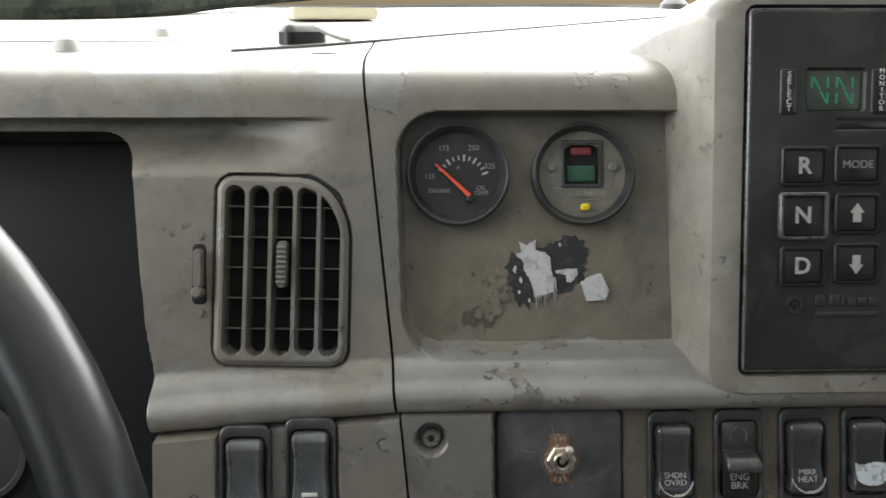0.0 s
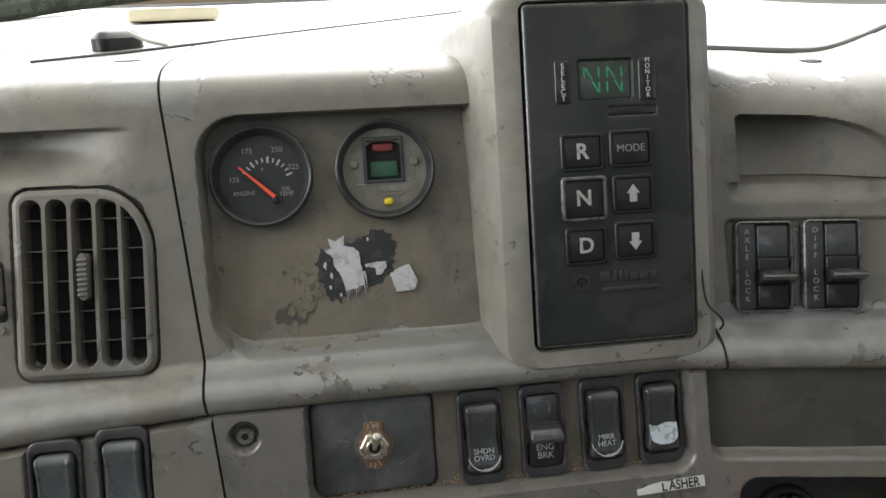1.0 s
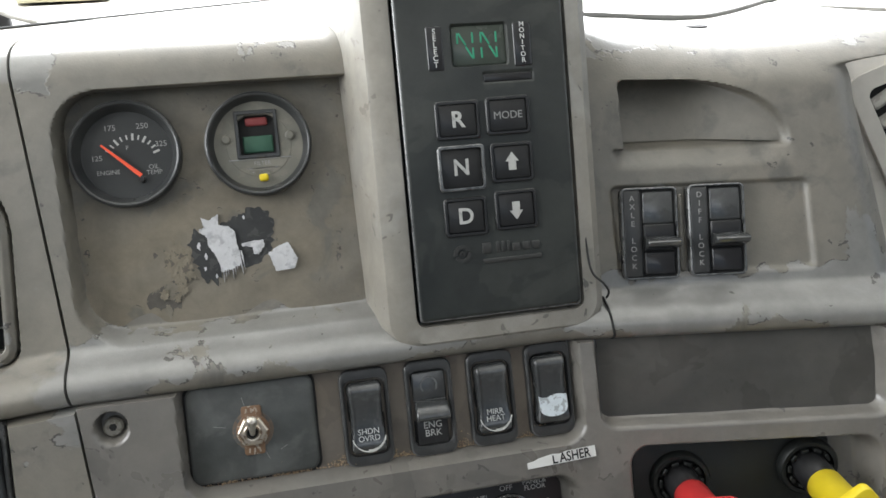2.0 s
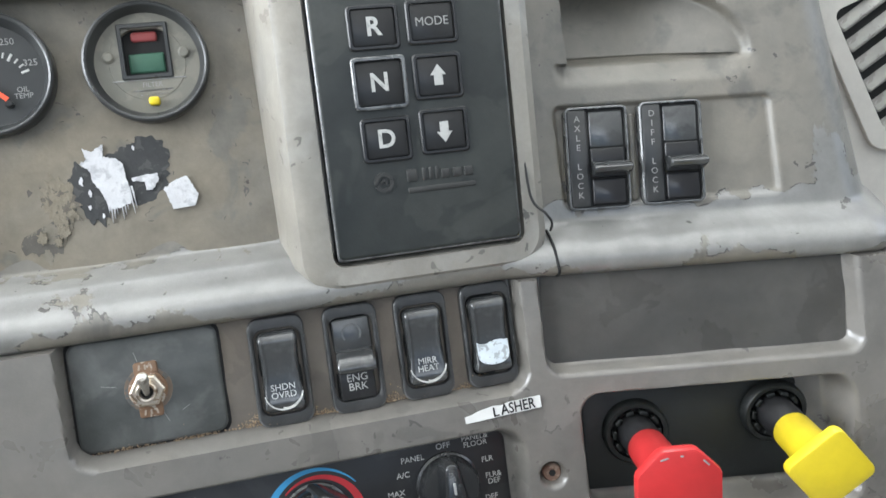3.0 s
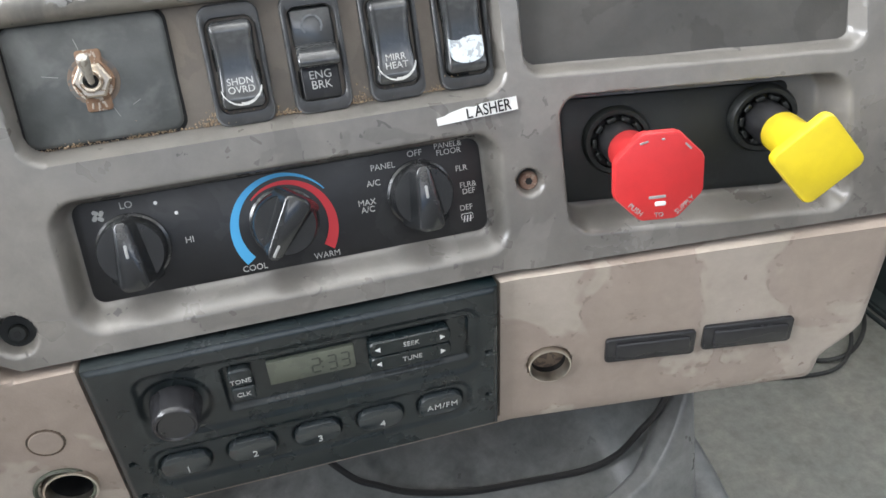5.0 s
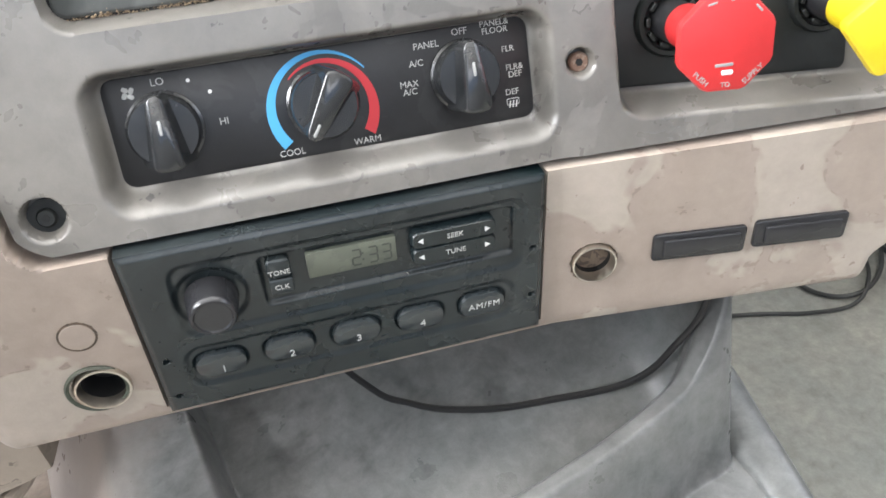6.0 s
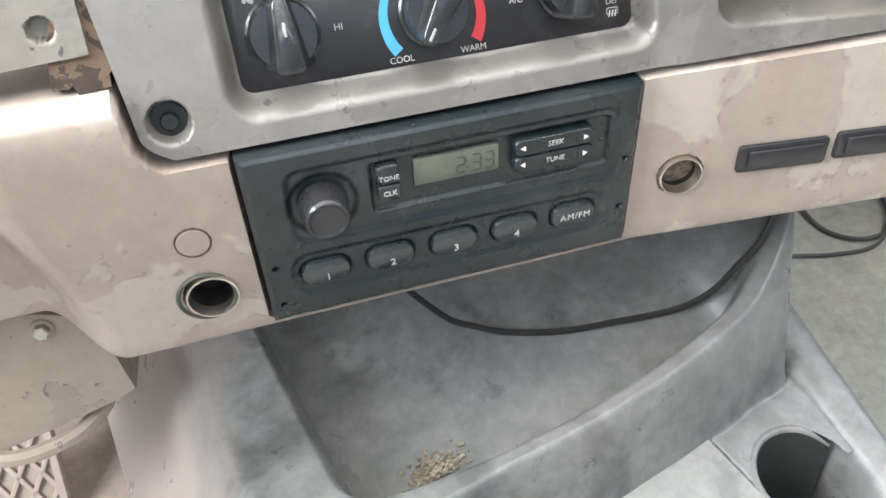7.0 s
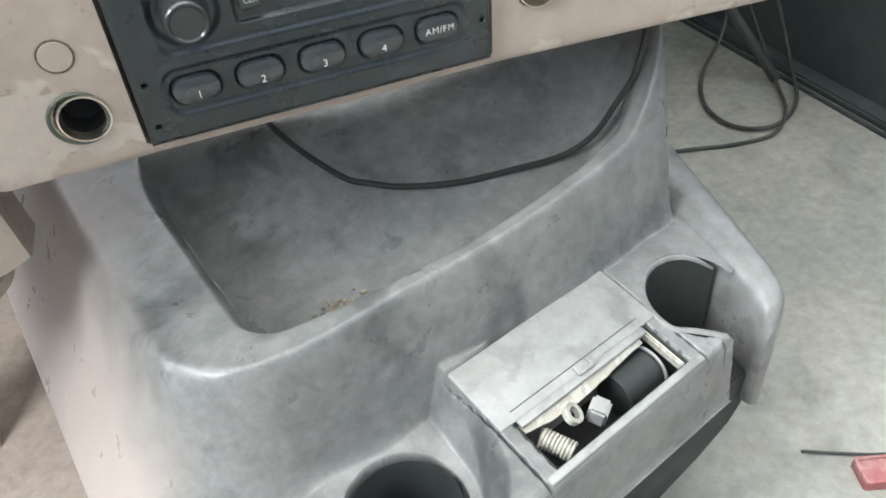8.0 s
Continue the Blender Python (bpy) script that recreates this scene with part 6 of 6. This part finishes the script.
# Added tube in place of the dark greenery reflection along the glass.
gasket = empty("greenery_reflection", Matrix(), "dark tube standing in for greenery reflected along the windshield", "gasket")
part("strip", tube([(-1.0, 0.95, 1.352), (-0.55, 0.90, 1.345), (-0.36, 0.93, 1.348), (-0.26, 1.08, 1.366), (-0.10, 1.22, 1.384), (0.1, 1.29, 1.390), (0.3, 1.31, 1.392)], 0.020, 10), M_DARKBAND, gasket)
wiper = empty("wiper_blade", Matrix(), "dark wiper blade lying at the windshield", "wiper")
part("blade", tube([(-1.0, 1.06, 1.395), (-0.6, 1.08, 1.398), (-0.3, 1.20, 1.402), (0.1, 1.32, 1.405)], 0.010, 8), M_DARKBAND, wiper)

# ---- passenger side trim with its vent ----
M_CREAM = worn("cream_trim", (0.64, 0.61, 0.56), (0.58, 0.55, 0.50), 9, 0.56, None, 0, 0.08, 0.55, 0.06)
trim_m = pose(0.637, 0.540, 1.180, 76, 0, -24)
trim = empty("side_trim", trim_m, "cream plastic trim panel beside the dash", "trim panel")
part("panel", slab(0.26, 0.29, -0.01, 0.0, 0.02, 0.004), M_CREAM, trim, "cream trim", pose(0, -0.025, 0))
M_SLAT = worn("dusty_grey_slat", (0.36, 0.35, 0.325), (0.27, 0.26, 0.24), 40, 0.5, (0.42, 0.40, 0.36), 0.4, 0.2, 0.5, 0.05)
rv = empty("side_vent", trim_m @ pose(-0.032, 0.016, 0.001, 0, 0, 24), "cream side air vent with five slanted slats", "air vent")
part("frame", frame_bar(0.066, 0.130, 0.040, 0.100, -0.002, 0.005, 0.014, 0.007), M_CREAM, rv)
# Near-black box paints the shade between the slats.
part("duct", box(-0.021, 0.021, -0.051, 0.051, -0.002, 0.0005), M_DARK, rv)
for k in range(6):
    part("slat", box(-0.0205, 0.0205, -0.0058, 0.0050, -0.001, 0.003, 0.0008), M_SLAT, rv, "", pose(0, -0.042 + 0.0168 * k, 0.001, -30, 0, 14))
part("lever", slab(0.006, 0.016, 0.0, 0.006, 0.002, 0.001, x=0.039, y=-0.03), M_CREAM, rv)

# ---- below the dash ----
shroud = empty("column_shroud", pose(-0.135, 0.455, 0.795, 84, 0, 0), "brown-grey plastic column shroud with a bolt", "shroud")
M_SHROUD = worn("shroud_brown", (0.30, 0.25, 0.20), (0.25, 0.21, 0.17), 20, 0.56, (0.36, 0.31, 0.26), 0.4, 0.12, 0.6, 0.1, chips=(0.14, 0.11, 0.09))


def shroud_plate():
    pts = [(-0.16, 0.045), (-0.05, 0.050), (0.012, 0.048), (0.035, 0.040), (0.050, 0.020), (0.057, -0.030), (0.040, -0.037), (0.0, -0.047), (-0.05, -0.058), (-0.16, -0.075)]
    return loft([[(x, y, -0.05) for x, y in pts], [(x, y, -0.002) for x, y in pts], [(x * 0.99, y * 0.98, 0.0) for x, y in pts]])


part("cover", shroud_plate(), M_SHROUD, shroud, "brown-grey cover")
part("washer", lathe([(0.0075, 0.0), (0.0075, 0.0015)], 20, x=0.017, y=0.034), M_SHROUD, shroud)
part("bolt", lathe([(0.0052, 0.001), (0.0052, 0.0060), (0.0042, 0.0068)], 6, x=0.017, y=0.034), M_STEEL, shroud, "hex bolt")
ring = empty("column_bracket", pose(-0.150, 0.46, 0.735, 60, 0, 10), "dirty metal bracket under the column", "bracket")
part("loop", tube([(-0.05, 0.01, 0), (-0.02, -0.005, 0.012), (0.02, -0.004, 0.016), (0.045, 0.008, 0.006), (0.052, 0.025, 0)], 0.006), M_SHROUD, ring)
pedal = empty("pedal", pose(-0.300, 0.66, 0.46, 58, 0, 0), "worn pedal with diamond tread plate", "pedal")
part("plate", slab(0.11, 0.17, -0.008, 0.0, 0.012, 0.003), M_SHROUD, pedal, "dusty pedal plate")
part("frame", frame_bar(0.11, 0.17, 0.094, 0.154, -0.001, 0.006, 0.010, 0.006), M_BEIGE, pedal, "raised edge")
for q in (1, -1):
    for k in range(-2, 3):
        part("tread_rib", slab(0.0055, 0.150 - 0.034 * abs(k), -0.001, 0.005, 0.001, 0.0008, 2), M_BEIGE, pedal, "", pose(0.017 * k, 0.012 * k * q, 0, 0, 0, 30 * q))
part("arm", tube([(0.0, 0.05, -0.008), (0.02, 0.12, -0.04), (0.02, 0.22, -0.10)], 0.009), M_BLACK, pedal)
solid("floor_mat", box(-0.75, -0.12, -0.2, 1.1, Z_FLOOR, Z_FLOOR + 0.006, 0.002), worn("brown_floor_mat", (0.24, 0.195, 0.16), (0.18, 0.145, 0.12), 9, 0.52, (0.34, 0.29, 0.25), 0.6, 0.25, 0.85, 0.3, 300, patch_soft=0.1), "dusty brown floor mat under the pedals", "floor mat", kind="")
foam = empty("foam_scrap", on(s_low, -0.0225, 1.034, -0.018, -10), "crumbling brown insulation in the panel gap", "insulation")
part("lump", blob(0.013, 0.030, 0.016, 41, 0.3), worn("foam_brown", (0.13, 0.085, 0.055), (0.05, 0.035, 0.025), 90, 0.5, None, 0, 0.3, 0.9, 0.5, 200), foam)

# ---- in and on the console ----
wire = empty("loose_cable", Matrix(), "black cable drooping across the console bin", "cable")
part("cable", tube([(0.085, 0.53, 0.85), (0.108, 0.492, 0.794), (0.146, 0.462, 0.754), (0.169, 0.450, 0.745), (0.193, 0.440, 0.740), (0.233, 0.431, 0.736), (0.277, 0.427, 0.735), (0.322, 0.421, 0.738), (0.345, 0.413, 0.754), (0.360, 0.408, 0.778), (0.377, 0.403, 0.814), (0.392, 0.415, 0.87)], 0.0025), M_RUBBER, wire)
dirt = empty("dirt_crumbs", console_pose(0.098, 0.024, 0.0), "pile of dry dirt crumbs in the bin", "dirt", kind="stuff")
bm = bmesh.new()
for i in range(330):
    u, w = random.gauss(0, 0.010), abs(random.gauss(0, 0.009)) - 0.002
    r = random.uniform(0.0006, 0.0024)
    zz = float(console_height(np.array(0.098 + u), np.array(0.024 + w))) + random.uniform(0, 0.005) * math.exp(-(u * u + w * w) / 0.00014)
    bmesh.ops.create_icosphere(bm, subdivisions=1, radius=r, matrix=Matrix.Translation((u, w, zz + r * 0.4)) @ Matrix.Diagonal((1, random.uniform(0.6, 1), random.uniform(0.5, 0.9), 1)))
tagged(part("crumbs", bm, worn("dry_dirt", (0.20, 0.17, 0.12), (0.30, 0.27, 0.2), 300, 0.5, None, 0, 0.3, 0.9, 0.3), dirt), kind="stuff")
ash = empty("ashtray_insert", console_pose(*BOX, 0.6694, 11.2, 0, 5), "grey ashtray insert with broken cream plastic parts", "ashtray")
M_BONE = worn("bone_plastic", (0.42, 0.41, 0.36), (0.33, 0.31, 0.26), 120, 0.5, None, 0, 0.15, 0.5, 0.1)
# Bottom and walls are near-black: the opening's shade is in their colour.
part("well", box(-0.062, 0.070, -0.0400, 0.005, -0.0470, -0.0450), M_DARK, ash, "near-black bottom painting the shade in the opening")
part("inner_wall", frame_bar(0.1352, 0.0466, 0.1312, 0.0426, -0.046, -0.0030, 0.003, 0.002), M_LINERSHADE, ash, "near-black inner wall painting the shade in the opening", pose(0.0042, -0.0175, 0))
part("inner_tray", lathe([(0.0165, -0.018), (0.0175, -0.017), (0.0175, 0.017), (0.0165, 0.018)], 36), M_LINERSHADE, ash, "dark rounded inner tray", pose(0.040, -0.0175, -0.0260, 90, 0, 90))
part("tray_lip", arc_strip(0.0173, 0.0190, 0.0173, 0.0190, 10, 170, 0.002, 24), M_ASH, ash, "pale edge of the inner tray", pose(0.0585, -0.0175, -0.0260, 90, 0, 90))
part("side_edge", box(0.0655, 0.0695, -0.039, 0.003, -0.0110, -0.0030, 0.0012), M_BONE, ash, "cream inner edge")
part("front_sill", slab(0.1550, 0.0060, -0.002, 0.0008, 0.0018, 0.0008), M_ASH, ash, "worn front sill", pose(0.004, -0.0432, 0))
ragged = [(-0.0600 + 0.1190 * i / 24, -0.0068 - 0.0052 * math.sin(math.pi * (1 - i / 24) ** 1.5) + 0.0012 * noise.noise((i * 0.9, 2, 7))) for i in range(25)]
flap = [(0.0595, 0.0), (-0.0605, 0.0)] + ragged
part("broken_flap", loft([[(x, y, 0) for x, y in flap], [(x, y, 0.0022) for x, y in flap], [(x * 0.995, y * 0.96, 0.0028) for x, y in flap]]), M_BONE, ash, "broken cream flap", pose(0, -0.0005, -0.0052, 14, 0, 0))
part("plug_ring", lathe([(0.0046, 0.0), (0.0078, 0.0), (0.0078, 0.005), (0.0046, 0.005), (0.0046, 0.0)], 24, False, False), M_BONE, ash, "cream plastic ring", pose(-0.024, -0.0150, -0.0090, 20, 25, 0))
part("plug_block", box(-0.0075, 0.0075, -0.007, 0.007, 0.0, 0.016, 0.002), M_ASH, ash, "grey plastic block", pose(-0.004, -0.0240, -0.0200, 0, 0, 25))
spring = [(0.0066 * math.cos(k * 0.9), 0.00038 * k - 0.012, 0.0066 * math.sin(k * 0.9)) for k in range(64)]
part("coil", tube(spring, 0.0012, 6), M_BONE, ash, "coiled spring", pose(-0.045, -0.0235, -0.0130, 0, 0, 24))
lid = part("lid", slab(0.1560, 0.0560, -0.002, 0.0010, 0.002, 0.0006), M_ASH, ash, "flat grey lid", pose(0.0040, 0.0295, 0))
part("slide_strip", slab(0.1260, 0.0070, -0.002, 0.0004, 0.001, 0.0004), M_ASH, lid, "sliding strip", pose(-0.0015, -0.0305, 0))
for dx in (-0.0065, 0.0065):
    part("finger_tab", slab(0.0030, 0.0075, 0.0, 0.0034, 0.001, 0.0008, 3, x=dx + 0.002, y=-0.0260), M_ASH, lid)
part("finger_bar", slab(0.0130, 0.0026, 0.0, 0.0030, 0.001, 0.0008, 3, x=0.002, y=-0.0292), M_ASH, lid)
part("hinge_line", box(-0.064, 0.064, -0.0212, -0.0204, 0.0008, 0.0013), M_PLATE, lid, "dark hinge line")

cup = empty("cup_liner", console_pose(*CUP, 0.634), "dark rubber liner in a cup well", "cup liner")
part("liner", lathe([(0.0385, 0.0), (0.0372, -0.004), (0.0362, -0.075), (0.030, -0.078), (0.002, -0.078)], 40, False, True), M_LINERSHADE, cup)

# ---- passenger footwell ----
M_DOOR = worn("door_teal_grey", (0.045, 0.06, 0.06), None, dust=(0.1, 0.11, 0.105), dust_amount=0.5, rough=0.6)
solid("door_panel", boxes((1.06, 1.33, 0.55, 1.33, Z_FLOOR, 1.0)), M_DOOR, "dark lower door panel in the footwell", "door", kind="structure")
M_CABLE = worn("dusty_cable", (0.030, 0.031, 0.030), None, dust=(0.16, 0.16, 0.15), dust_amount=0.5, rough=0.6, bump=0.05)
sill = empty("door_sill", Matrix(), "grey metal sill strip along the door", "sill")
part("strip", box(1.022, 1.060, 0.2, 1.33, Z_FLOOR, Z_FLOOR + 0.014, 0.004), M_DOOR, sill)
part("bead", box(1.008, 1.014, 0.2, 1.33, Z_FLOOR, Z_FLOOR + 0.006, 0.001), M_DOOR, sill, "thin raised bead")
for k, pts in enumerate((((1.02, 1.10, 0.62), (0.971, 0.990, 0.50), (0.905, 0.950, 0.430), (0.845, 0.870, 0.426), (0.832, 0.800, 0.426), (0.860, 0.760, 0.426), (0.911, 0.757, 0.427), (0.970, 0.796, 0.430), (1.012, 0.862, 0.45), (1.022, 0.905, 0.50), (1.030, 0.99, 0.62)),
                         ((0.50, 0.80, 0.424), (0.62, 0.79, 0.424), (0.731, 0.766, 0.424), (0.806, 0.742, 0.424), (0.877, 0.738, 0.424), (0.932, 0.777, 0.431), (0.978, 0.855, 0.434), (1.00, 0.95, 0.50), (1.01, 1.06, 0.62)))):
    c = empty("floor_cable", Matrix(), "loose black cable lying on the cab floor", "cable", "floor cables")
    part("cable", tube(pts, 0.0034 if k == 0 else 0.003), M_CABLE, c)
post = empty("handbrake_rod", Matrix(), "dark rod standing against the footwell wall", "rod")
part("rod", tube([(0.86, 0.935, 0.64), (0.91, 0.905, 0.55), (0.985, 0.863, 0.432)], 0.0085), M_CABLE, post)
red_thing = empty("red_handle", pose(0.572, 0.207, Z_FLOOR + 0.012, 0, 0, -20), "faded red plastic handle on the floor", "handle")
M_FADED = worn("faded_red", (0.30, 0.085, 0.085), (0.38, 0.19, 0.18), 60, 0.5, (0.42, 0.33, 0.3), 0.5, 0.2, 0.5, 0.1, patch_soft=0.15)
part("grip", slab(0.08, 0.030, -0.012, -0.002, 0.003, 0.002), M_FADED, red_thing)
part("raised_edge", frame_bar(0.08, 0.030, 0.074, 0.024, -0.004, 0.0, 0.003, 0.002), M_FADED, red_thing, "raised edge")
twig = empty("thin_stick", Matrix(), "thin dark stick lying on the floor", "stick")
part("stick", tube([(0.508, 0.265, 0.4222), (0.535, 0.249, 0.4226), (0.566, 0.232, 0.4232), (0.60, 0.218, 0.4232)], 0.0017, 6), M_CABLE, twig)

hair = empty("thin_wire", Matrix(), "hair-thin black wire hanging beside the gear selector", "wire")
part("strand", tube([(0.2665, 0.428, 1.205), (0.2668, 0.419, 1.178), (0.2680, 0.413, 1.166), (0.2735, 0.409, 1.160), (0.2775, 0.411, 1.154), (0.2785, 0.416, 1.148)], 0.0007, 5), M_RUBBER, hair)
